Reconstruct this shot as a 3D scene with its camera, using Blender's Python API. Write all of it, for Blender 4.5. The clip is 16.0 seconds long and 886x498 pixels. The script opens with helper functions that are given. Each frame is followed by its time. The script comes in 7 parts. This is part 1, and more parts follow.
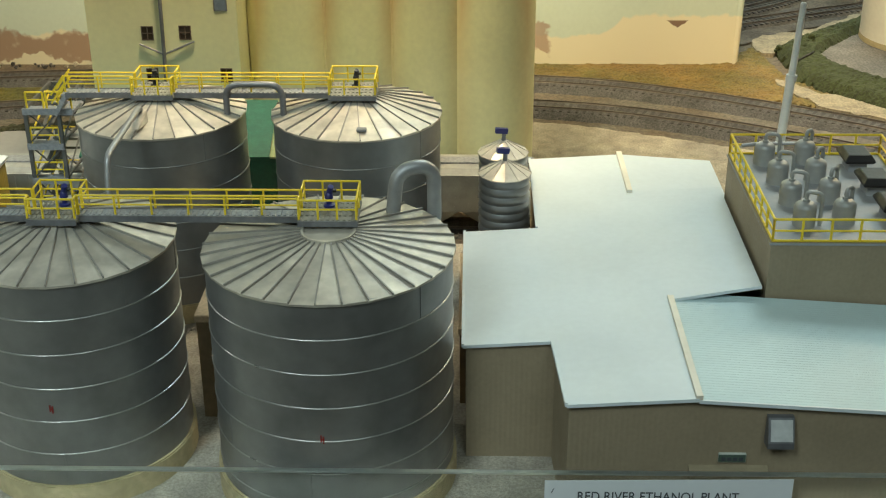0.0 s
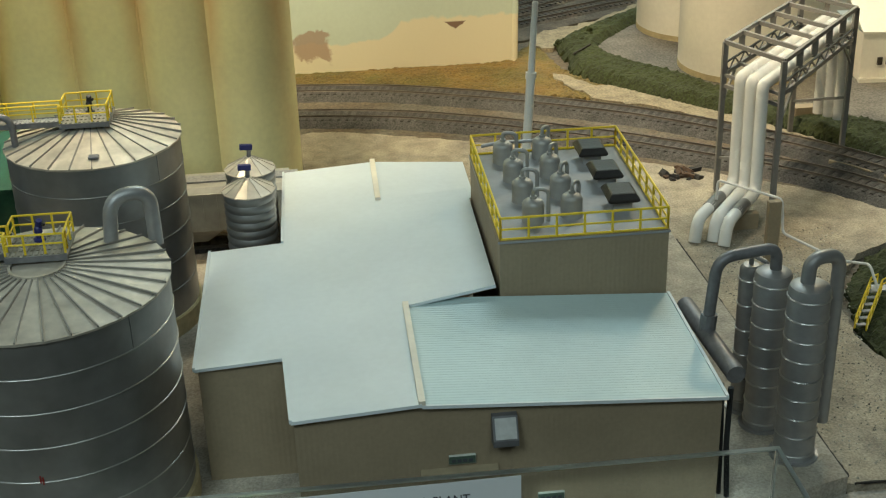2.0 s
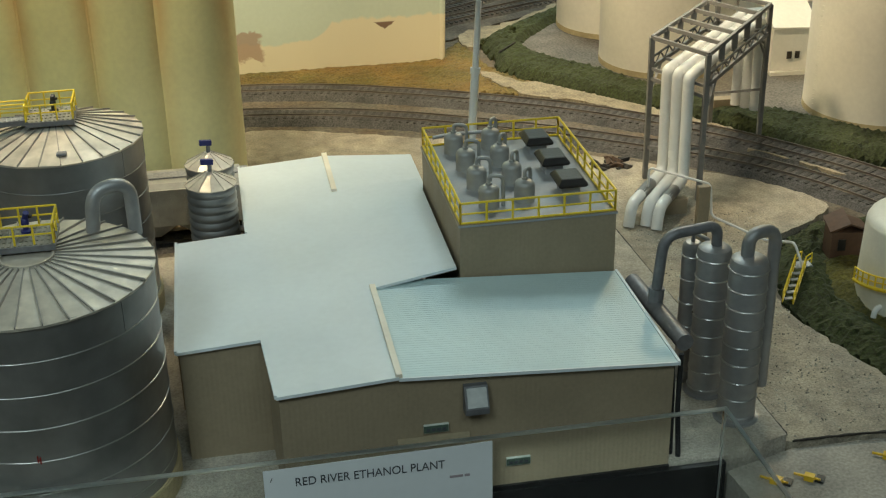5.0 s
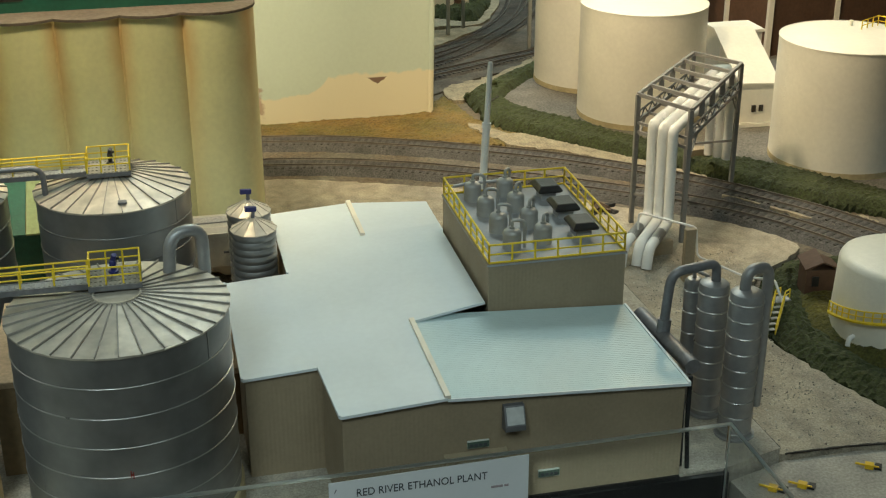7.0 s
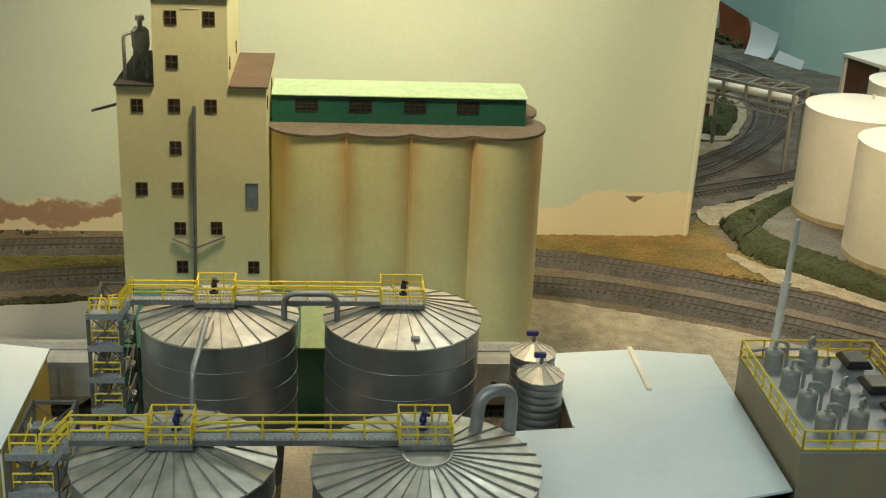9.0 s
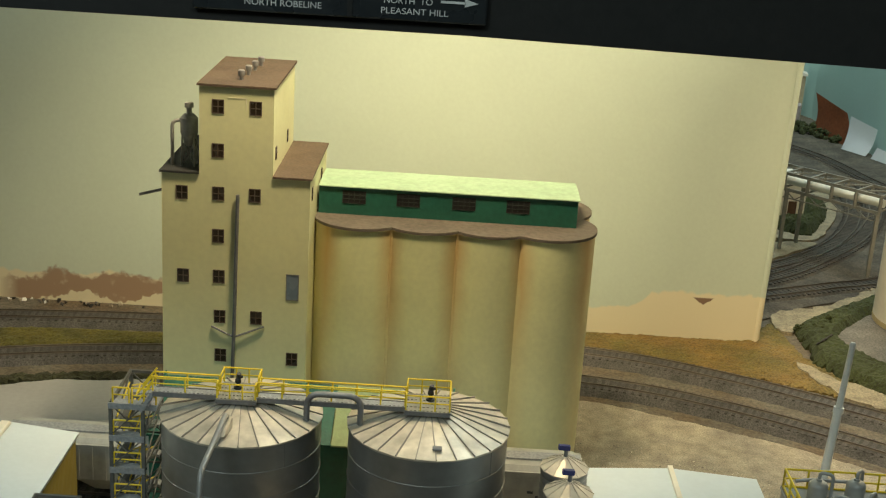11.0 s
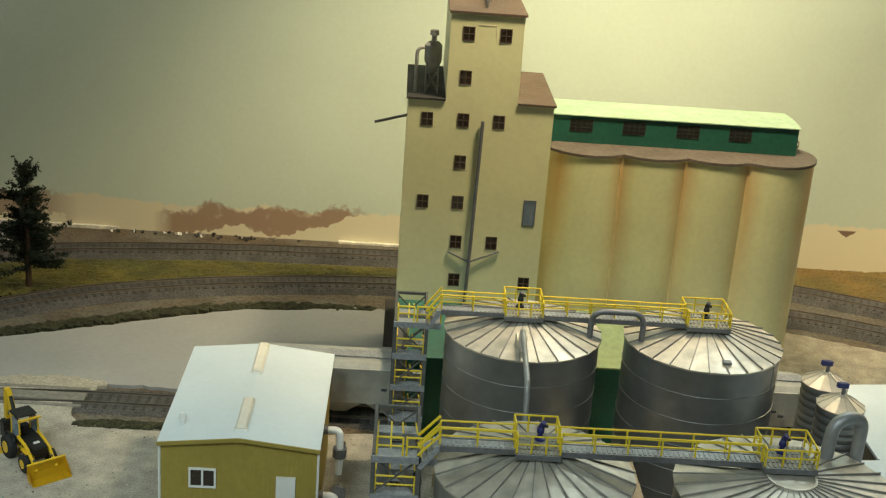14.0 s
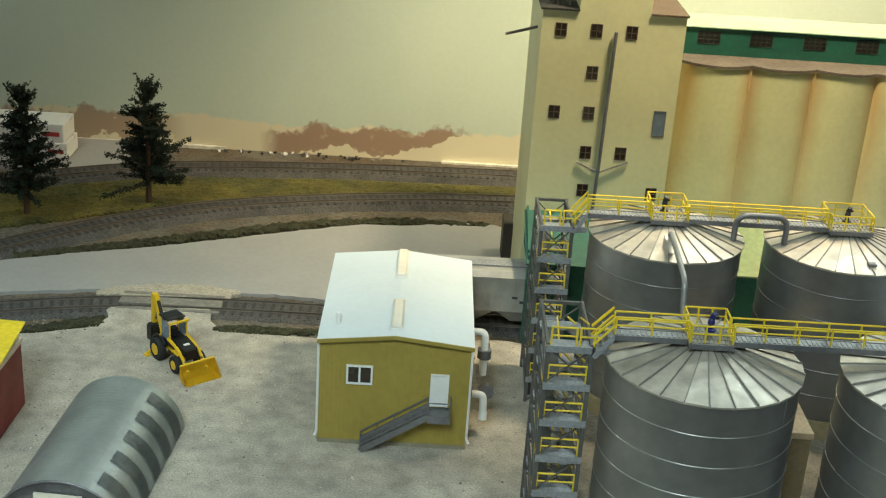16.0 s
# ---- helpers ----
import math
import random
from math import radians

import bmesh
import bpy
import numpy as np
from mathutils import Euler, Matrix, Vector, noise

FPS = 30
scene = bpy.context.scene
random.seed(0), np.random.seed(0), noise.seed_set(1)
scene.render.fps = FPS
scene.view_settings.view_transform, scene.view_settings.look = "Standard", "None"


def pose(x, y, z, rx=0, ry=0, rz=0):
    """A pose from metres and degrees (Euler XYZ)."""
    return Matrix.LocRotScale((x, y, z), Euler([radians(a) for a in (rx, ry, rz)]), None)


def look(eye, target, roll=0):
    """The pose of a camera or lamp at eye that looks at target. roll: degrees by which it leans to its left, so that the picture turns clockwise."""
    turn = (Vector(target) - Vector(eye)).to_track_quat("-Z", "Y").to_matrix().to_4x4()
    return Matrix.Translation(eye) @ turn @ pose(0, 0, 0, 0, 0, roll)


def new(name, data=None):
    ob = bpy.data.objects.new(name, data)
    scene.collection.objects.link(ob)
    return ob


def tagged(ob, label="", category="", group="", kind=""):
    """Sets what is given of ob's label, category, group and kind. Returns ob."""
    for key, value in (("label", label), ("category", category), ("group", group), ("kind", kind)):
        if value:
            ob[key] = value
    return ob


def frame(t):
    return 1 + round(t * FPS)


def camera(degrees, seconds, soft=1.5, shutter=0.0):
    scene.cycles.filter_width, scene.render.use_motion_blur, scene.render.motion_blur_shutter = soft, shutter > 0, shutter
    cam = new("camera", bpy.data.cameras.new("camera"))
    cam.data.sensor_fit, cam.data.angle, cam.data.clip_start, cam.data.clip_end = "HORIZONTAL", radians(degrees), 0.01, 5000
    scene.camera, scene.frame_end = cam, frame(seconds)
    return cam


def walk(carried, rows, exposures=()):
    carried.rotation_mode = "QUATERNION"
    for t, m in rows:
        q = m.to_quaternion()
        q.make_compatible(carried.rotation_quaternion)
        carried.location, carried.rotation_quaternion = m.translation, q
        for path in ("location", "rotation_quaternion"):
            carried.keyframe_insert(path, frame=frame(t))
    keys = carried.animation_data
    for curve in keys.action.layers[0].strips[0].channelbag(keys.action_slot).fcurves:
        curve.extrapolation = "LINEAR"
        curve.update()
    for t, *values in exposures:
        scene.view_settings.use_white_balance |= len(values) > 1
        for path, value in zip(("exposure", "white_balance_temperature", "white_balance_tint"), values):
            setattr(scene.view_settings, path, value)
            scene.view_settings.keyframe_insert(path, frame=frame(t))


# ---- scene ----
cam = camera(37.98, 16.0, 1.2)
EXPOSURES = [(0.0, 0.08, 6450, 10), (1.5, -0.10, 6400, 10), (3.0, -0.28, 6350, 10), (5.5, -0.28, 6350, 10), (7.0, -0.24, 6500, 10), (9.0, -0.33, 6650, 10), (12.5, -0.45, 6700, 10), (13.5, -0.32, 6600, 10), (14.5, -0.08, 6500, 10), (16.0, 0.16, 6350, 10)]
ROWS = [
    (0, (0.0613, 0.0117, 0.3840), (0.0392, 0.9131, -0.0483), -0.31),
    (0.5, (0.0830, 0.0107, 0.3877), (0.0879, 0.9118, -0.0460), 0.09),
    (1, (0.1019, 0.0042, 0.3948), (0.1316, 0.9049, -0.0385), -0.50),
    (1.5, (0.1167, 0.0100, 0.3905), (0.1699, 0.9117, -0.0385), -1.46),
    (2, (0.1290, 0.0131, 0.3871), (0.2109, 0.9111, -0.0452), -1.86),
    (2.5, (0.1335, 0.0143, 0.3836), (0.2404, 0.9080, -0.0522), -1.90),
    (3, (0.1335, 0.0142, 0.3837), (0.2550, 0.9049, -0.0542), -1.34),
    (5.5, (0.0770, -0.0351, 0.4039), (0.2476, 0.8534, -0.0222), -0.79),
    (6, (0.0624, -0.0495, 0.4128), (0.2484, 0.8407, -0.0031), -0.22),
    (6.5, (0.0448, -0.0687, 0.4172), (0.2421, 0.8241, 0.0121), -0.09),
    (7, (0.0246, -0.0852, 0.4268), (0.2321, 0.8076, 0.0269), -0.20),
    (7.5, (0.0007, -0.0867, 0.4328), (0.2057, 0.8114, 0.0436), 0.37),
    (8, (-0.0140, -0.0773, 0.4444), (0.1676, 0.8285, 0.0615), 1.31),
    (8.5, (-0.0312, -0.0528, 0.4619), (0.1057, 0.8650, 0.0892), 1.71),
    (9, (-0.0503, -0.0194, 0.4632), (0.0328, 0.9111, 0.1066), 2.44),
    (11.5, (0.0326, 0.0083, 0.4801), (0.0169, 0.9597, 0.1725), 2.76),
    (12, (0.0633, 0.0103, 0.4719), (0.0401, 0.9611, 0.1628), 1.65),
    (12.5, (0.0463, 0.0207, 0.4677), (0.0178, 0.9679, 0.1483), 2.90),
    (13, (-0.0562, 0.0077, 0.4706), (-0.0646, 0.9516, 0.1405), 2.00),
    (13.5, (-0.1478, -0.0116, 0.4552), (-0.1352, 0.9338, 0.1296), 1.95),
    (14, (-0.2093, -0.0193, 0.4525), (-0.1701, 0.9200, 0.1117), 4.24),
    (14.5, (-0.2443, -0.0269, 0.4452), (-0.1968, 0.9065, 0.0896), 5.26),
    (15, (-0.2546, -0.0293, 0.4379), (-0.2181, 0.9002, 0.0710), 4.59),
    (15.5, (-0.2642, -0.0385, 0.4353), (-0.2326, 0.8886, 0.0618), 3.63),
    (16, (-0.2827, -0.0442, 0.4302), (-0.2644, 0.8795, 0.0475), 3.83),
]
walk(cam, [(t, look(eye, target, roll)) for t, eye, target, roll in ROWS], EXPOSURES)
# end of the walk
# ---- light ----
world = bpy.data.worlds.new("room_air")
scene.world = world
world.use_nodes = True
world.node_tree.nodes["Background"].inputs[0].default_value = (1.0, 0.93, 0.80, 1)
world.node_tree.nodes["Background"].inputs[1].default_value = 0.08


def lamp(name, kind, at, power, colour, size, aim=None, cone=100):
    data = bpy.data.lights.new(name, kind)
    data.energy, data.color = power, colour
    if kind == "AREA":
        data.shape, data.size = "DISK", size
    else:
        data.shadow_soft_size = size
    if kind == "SPOT":
        data.spot_size, data.spot_blend = radians(cone), 0.75
    ob = new(name, data)
    ob.matrix_world = look(at, aim) if aim else Matrix.Translation(at)
    return ob


lamp("layout_lamp", "SPOT", (0.10, 1.00, 0.60), 12.5, (1.0, 0.87, 0.58), 0.03, (0.01, 1.233, 0.34), 105)
# two spots and two bulbs added as fill, with no fixtures of their own
lamp("layout_spot_low", "SPOT", (-0.03, 0.79, 0.62), 15.0, (1.0, 0.85, 0.55), 0.03, (-0.08, 1.00, 0.10), 84)
lamp("layout_spot_east", "SPOT", (0.20, 0.88, 0.56), 15.5, (1.0, 0.82, 0.52), 0.03, (0.60, 1.10, 0.08), 76)
lamp("layout_bulb_east", "POINT", (0.60, 1.13, 0.52), 5.5, (1.0, 0.81, 0.50), 0.03)
lamp("layout_bulb_west", "POINT", (-0.76, 0.86, 0.62), 3.3, (0.93, 1.0, 0.90), 0.03)
lamp("ceiling_light", "AREA", (-0.70, -0.85, 1.60), 5.2, (0.80, 1.0, 0.98), 0.7, (-0.72, 0.62, 0.0))
bpy.data.lights["ceiling_light"].spread = radians(75)
lamp("ceiling_light_east", "AREA", (0.45, -0.95, 1.60), 6.8, (0.80, 1.0, 0.98), 0.7, (0.25, 0.55, 0.0))
# added fill that brightens the far teal wall
lamp("ceiling_light_far", "AREA", (0.50, 1.80, 1.50), 22.0, (0.82, 1.0, 0.98), 0.6, (0.69, 2.22, 0.10))

# ---- materials ----


def material(name, colour, rough=0.6, metal=0.0, grain=0.12, grain_size=0.004, stain=0.10, stain_size=0.03,
             bump=0.15, bump_size=0.002, second=None, mix_size=None, mix_sharp=0.15, coat=0.0, island=0.0):
    """A surface with fine grain, broad stains and relief; second is a colour that comes in patches."""
    m = bpy.data.materials.new(name)
    m.use_nodes = True
    t = m.node_tree
    n, link = t.nodes, t.links
    bsdf = n["Principled BSDF"]
    co = n.new("ShaderNodeTexCoord")

    def cloud(size, detail=4.0):
        c = n.new("ShaderNodeTexNoise")
        c.inputs["Scale"].default_value = 1.0 / size
        c.inputs["Detail"].default_value = detail
        link.new(co.outputs["Object"], c.inputs["Vector"])
        return c.outputs["Fac"]

    def ramp(fac, low, high, a=0.3, b=0.7):
        r = n.new("ShaderNodeMapRange")
        r.inputs["From Min"].default_value, r.inputs["From Max"].default_value = a, b
        r.inputs["To Min"].default_value, r.inputs["To Max"].default_value = low, high
        link.new(fac, r.inputs["Value"])
        return r.outputs["Result"]

    def mult(a, b):
        k = n.new("ShaderNodeMath")
        k.operation = "MULTIPLY"
        link.new(a, k.inputs[0])
        link.new(b, k.inputs[1])
        return k.outputs[0]

    value = mult(ramp(cloud(grain_size), 1 - grain, 1 + grain), ramp(cloud(stain_size, 3.0), 1 - stain, 1 + stain))
    if island:
        info = n.new("ShaderNodeObjectInfo")
        value = mult(value, ramp(info.outputs["Random"], 1 - island, 1 + island, 0, 1))
    base = n.new("ShaderNodeRGB")
    base.outputs[0].default_value = (*colour, 1)
    col = base.outputs[0]
    if second:
        other = n.new("ShaderNodeRGB")
        other.outputs[0].default_value = (*second, 1)
        mx = n.new("ShaderNodeMix")
        mx.data_type = "RGBA"
        link.new(ramp(cloud(mix_size or stain_size, 5.0), 0, 1, 0.5 - mix_sharp, 0.5 + mix_sharp), mx.inputs[0])
        link.new(col, mx.inputs[6])
        link.new(other.outputs[0], mx.inputs[7])
        col = mx.outputs[2]
    sc = n.new("ShaderNodeVectorMath")
    sc.operation = "SCALE"
    link.new(col, sc.inputs[0])
    link.new(value, sc.inputs["Scale"])
    link.new(sc.outputs[0], bsdf.inputs["Base Color"])
    link.new(ramp(cloud(stain_size * 0.6, 3.0), max(0.03, rough - 0.08), min(1, rough + 0.08)), bsdf.inputs["Roughness"])
    bsdf.inputs["Metallic"].default_value = metal
    bsdf.inputs["Coat Weight"].default_value = coat
    if bump:
        b = n.new("ShaderNodeBump")
        b.inputs["Strength"].default_value = bump
        b.inputs["Distance"].default_value = bump_size * 0.5
        link.new(cloud(bump_size, 3.0), b.inputs["Height"])
        link.new(b.outputs["Normal"], bsdf.inputs["Normal"])
    return m


CREAM = material("cream_paint", (0.74, 0.72, 0.43), 0.55, stain=0.05, stain_size=0.05, grain=0.03, bump=0.06)
GREEN = material("green_paint", (0.016, 0.110, 0.078), 0.5, stain=0.12)
ROOFBROWN = material("brown_roofing", (0.115, 0.078, 0.052), 0.85, grain=0.2, grain_size=0.002, stain=0.18)
DARKROOF = material("black_roofing", (0.03, 0.028, 0.026), 0.85)
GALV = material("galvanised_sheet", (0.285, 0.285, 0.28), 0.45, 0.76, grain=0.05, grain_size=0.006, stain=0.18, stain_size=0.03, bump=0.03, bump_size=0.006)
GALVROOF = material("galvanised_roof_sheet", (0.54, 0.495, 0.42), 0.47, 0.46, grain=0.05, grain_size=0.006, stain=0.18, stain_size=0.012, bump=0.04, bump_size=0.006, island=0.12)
# glints on hoops and bands are put into this paler zinc
HOOP = material("zinc_with_glint", (0.46, 0.46, 0.45), 0.34, 0.8, grain=0.05, stain=0.1, bump=0)
# shade along the roof ribs, put into a darker grey
RIBSHADE = material("shaded_rib_grey", (0.30, 0.285, 0.26), 0.5, 0.5, grain=0.08)
PALEDECK = material("pale_platform_deck", (0.27, 0.255, 0.21), 0.6, 0.1, grain=0.15, stain=0.15)
HOODBLACK = material("brown_black_plastic", (0.012, 0.0095, 0.008), 0.42)
STEEL = material("grey_steel", (0.20, 0.20, 0.21), 0.5, 0.5, grain=0.15, stain=0.15)
SILVER = material("silver_paint", (0.34, 0.34, 0.34), 0.48, 0.58, stain=0.14, grain=0.06, bump=0.05)
POTGREY = material("dull_silver_paint", (0.36, 0.36, 0.345), 0.5, 0.35, stain=0.14, grain=0.06, bump=0.05)
ROOFDECK = material("smooth_grey_roof", (0.33, 0.335, 0.345), 0.6, 0.1, grain=0.05, stain=0.08, bump=0.05)
DECK = material("grey_deck", (0.34, 0.35, 0.37), 0.55, 0.4, grain=0.2, grain_size=0.002, stain=0.15)
YELLOW = material("yellow_plastic", (0.82, 0.60, 0.03), 0.45, grain=0.05, stain=0.08)
BLUE = material("blue_paint", (0.018, 0.022, 0.13), 0.4)
BLACK = material("black_plastic", (0.012, 0.012, 0.012), 0.45)
SIDING = material("brown_siding", (0.30, 0.238, 0.157), 0.65, grain=0.06, grain_size=0.002, stain=0.10, stain_size=0.04)
OLIVE = material("olive_siding", (0.34, 0.255, 0.050), 0.65, grain=0.06, stain=0.06)
WHITEROOF = material("white_metal_roof", (0.69, 0.745, 0.765), 0.5, grain=0.02, stain=0.04, stain_size=0.06, bump=0.04, bump_size=0.003)
AQUAROOF = material("pale_aqua_ribbed_roof", (0.56, 0.70, 0.71), 0.5, grain=0.02, stain=0.06, stain_size=0.05, bump=0.04, bump_size=0.003)
TRIMCREAM = material("cream_ridge_plastic", (0.80, 0.74, 0.62), 0.5, grain=0.03)
WHITE = material("white_plastic", (0.80, 0.79, 0.76), 0.35, grain=0.03, stain=0.05)
PIPEWHITE = material("glossy_white_paint", (0.80, 0.79, 0.76), 0.22, grain=0.02, stain=0.06)
TANKWHITE = material("white_tank_paint", (0.80, 0.76, 0.66), 0.45, grain=0.03, stain=0.06, stain_size=0.06)
TANBASE = material("tan_base_ring", (0.46, 0.38, 0.22), 0.7, stain=0.15)
CONCRETE = material("cast_ground", (0.44, 0.40, 0.325), 0.9, grain=0.24, grain_size=0.0013, stain=0.22, stain_size=0.014, bump=0.6, bump_size=0.0025, second=(0.335, 0.305, 0.26), mix_size=0.05, mix_sharp=0.2)
GRAVEL = material("sandy_gravel", (0.38, 0.325, 0.24), 0.95, grain=0.30, grain_size=0.0013, stain=0.2, stain_size=0.010, bump=0.8, bump_size=0.0022, second=(0.29, 0.255, 0.20), mix_size=0.03)
EARTH = material("brown_earth", (0.115, 0.082, 0.050), 0.95, grain=0.35, grain_size=0.003, stain=0.2, bump=0.7, bump_size=0.002, second=(0.13, 0.115, 0.09), mix_size=0.05)
ROADGREY = material("smooth_grey_paint", (0.335, 0.325, 0.31), 0.8, grain=0.04, stain=0.05, stain_size=0.08, bump=0.08)
BALLAST = material("grey_ballast", (0.078, 0.073, 0.068), 0.95, grain=0.5, grain_size=0.0014, stain=0.25, stain_size=0.02, bump=1.0, bump_size=0.0016)
TIE = material("dark_ties", (0.045, 0.040, 0.035), 0.85, grain=0.25, grain_size=0.002, stain=0.2)
RAIL = material("weathered_rail", (0.13, 0.11, 0.09), 0.55, 0.4, stain=0.2)
WEED = material("brown_green_weeds", (0.034, 0.034, 0.014), 0.98, grain=0.5, grain_size=0.002, stain=0.4, stain_size=0.012, bump=1.0, bump_size=0.003)
TURF = material("green_turf", (0.036, 0.044, 0.012), 0.98, grain=0.5, grain_size=0.002, stain=0.2, bump=1.0, bump_size=0.003)
AUTUMN = material("dry_turf", (0.125, 0.100, 0.016), 0.98, grain=0.4, grain_size=0.002, stain=0.3, bump=1.0, bump_size=0.003, second=(0.060, 0.060, 0.014), mix_size=0.05)
RUSTTURF = material("rusty_turf", (0.17, 0.105, 0.030), 0.98, grain=0.4, grain_size=0.002, stain=0.2, bump=1.0, bump_size=0.003, second=(0.115, 0.095, 0.025), mix_size=0.04)
SAND = material("pale_sand", (0.27, 0.225, 0.15), 0.95, grain=0.3, grain_size=0.002, stain=0.25, stain_size=0.012, bump=0.8, bump_size=0.002)
NEEDLE = material("dark_needles", (0.008, 0.018, 0.009), 0.9, grain=0.4, grain_size=0.002, stain=0.2)
BARK = material("brown_bark", (0.085, 0.050, 0.030), 0.9, grain=0.3, grain_size=0.002)
TEALWALL = material("teal_sky_paint", (0.42, 0.62, 0.60), 0.8, grain=0.02, stain=0.06, stain_size=0.3)
ROOMWALL = material("beige_room_paint", (0.30, 0.28, 0.24), 0.8, grain=0.02, stain=0.05, stain_size=0.4, bump=0.03)
VALANCE = material("black_valance_paint", (0.010, 0.010, 0.010), 0.7)
GLASSDARK = material("dark_window_glass", (0.035, 0.025, 0.018), 0.25, grain=0.1)
BROWNWOOD = material("red_brown_siding", (0.105, 0.055, 0.032), 0.75, stain=0.12)
CARGREY = material("grey_car_paint", (0.34, 0.34, 0.31), 0.55, grain=0.06, stain=0.12, stain_size=0.015)
TANBLOCK = material("bare_wood_block", (0.56, 0.42, 0.27), 0.75, grain=0.15, grain_size=0.002, stain=0.12)
MACHINE = material("yellow_machine_paint", (0.76, 0.48, 0.02), 0.35, grain=0.05, stain=0.08)
RUBBER = material("black_rubber", (0.015, 0.015, 0.015), 0.8)
REDWALL = material("dark_red_siding", (0.17, 0.022, 0.018), 0.6, stain=0.12)
YELLOWROOF = material("bright_yellow_roof", (0.82, 0.62, 0.02), 0.5)
PAPER = material("white_paper", (0.76, 0.78, 0.80), 0.85, grain=0.01, stain=0.02, bump=0)
INK = material("dark_ink", (0.06, 0.065, 0.075), 0.8, bump=0)
FAINT = material("faint_ink", (0.35, 0.30, 0.32), 0.8, bump=0)
BLUEPANE = material("blue_grey_pane", (0.16, 0.21, 0.27), 0.3, grain=0.05)
CARDBROWN = material("rust_card", (0.26, 0.085, 0.035), 0.9, stain=0.15)
REDLABEL = material("red_label", (0.42, 0.05, 0.05), 0.6)
SIGNBLUE = material("dark_sign_plastic", (0.022, 0.026, 0.030), 0.3)
SIGNTEXT = material("pale_lettering", (0.66, 0.66, 0.66), 0.6, bump=0)

# silo paint: cream with rusty soiling that runs down beside the joints
SILO = material("weathered_silo_paint", (0.72, 0.71, 0.40), 0.6, stain=0.06, stain_size=0.05, grain=0.04, bump=0.06)


def soil_silo():
    t = SILO.node_tree
    n, link = t.nodes, t.links
    bsdf = n["Principled BSDF"]
    old = bsdf.inputs["Base Color"].links[0].from_socket
    geo = n.new("ShaderNodeNewGeometry")
    sep = n.new("ShaderNodeSeparateXYZ")
    link.new(geo.outputs["Position"], sep.inputs[0])

    def op(kind, a, b=None, c=None):
        k = n.new("ShaderNodeMath")
        k.operation = kind
        for i, v in enumerate((a, b, c)):
            if v is None:
                continue
            if isinstance(v, (int, float)):
                k.inputs[i].default_value = v
            else:
                link.new(v, k.inputs[i])
        return k.outputs[0]

    wob = n.new("ShaderNodeTexNoise")
    wob.inputs["Scale"].default_value = 22
    link.new(geo.outputs["Position"], wob.inputs["Vector"])
    x = op("ADD", sep.outputs[0], op("MULTIPLY", op("SUBTRACT", wob.outputs["Fac"], 0.5), 0.012))
    off = op("ABSOLUTE", op("SUBTRACT", op("FRACT", op("DIVIDE", op("ADD", x, 0.0432 + 0.0239 + 0.478), 0.0478)), 0.5))
    near = op("POWER", op("SUBTRACT", 1.0, op("MINIMUM", op("MULTIPLY", off, 3.8), 1.0)), 1.3)
    high = op("MINIMUM", op("MAXIMUM", op("MULTIPLY", op("SUBTRACT", sep.outputs[2], 0.06), 8.0), 0.30), 1.0)
    amount = op("MULTIPLY", op("MULTIPLY", near, high), 0.70)
    mx = n.new("ShaderNodeMix")
    mx.data_type = "RGBA"
    link.new(amount, mx.inputs[0])
    link.new(old, mx.inputs[6])
    mx.inputs[7].default_value = (0.55, 0.29, 0.09, 1)
    link.new(mx.outputs[2], bsdf.inputs["Base Color"])


soil_silo()

# backdrop paint: sky above, cream primer and torn brown paper along the foot
BACKDROP = material("sky_paint", (0.56, 0.63, 0.52), 0.75, grain=0.02, stain=0.05, stain_size=0.2, bump=0.05, bump_size=0.004)


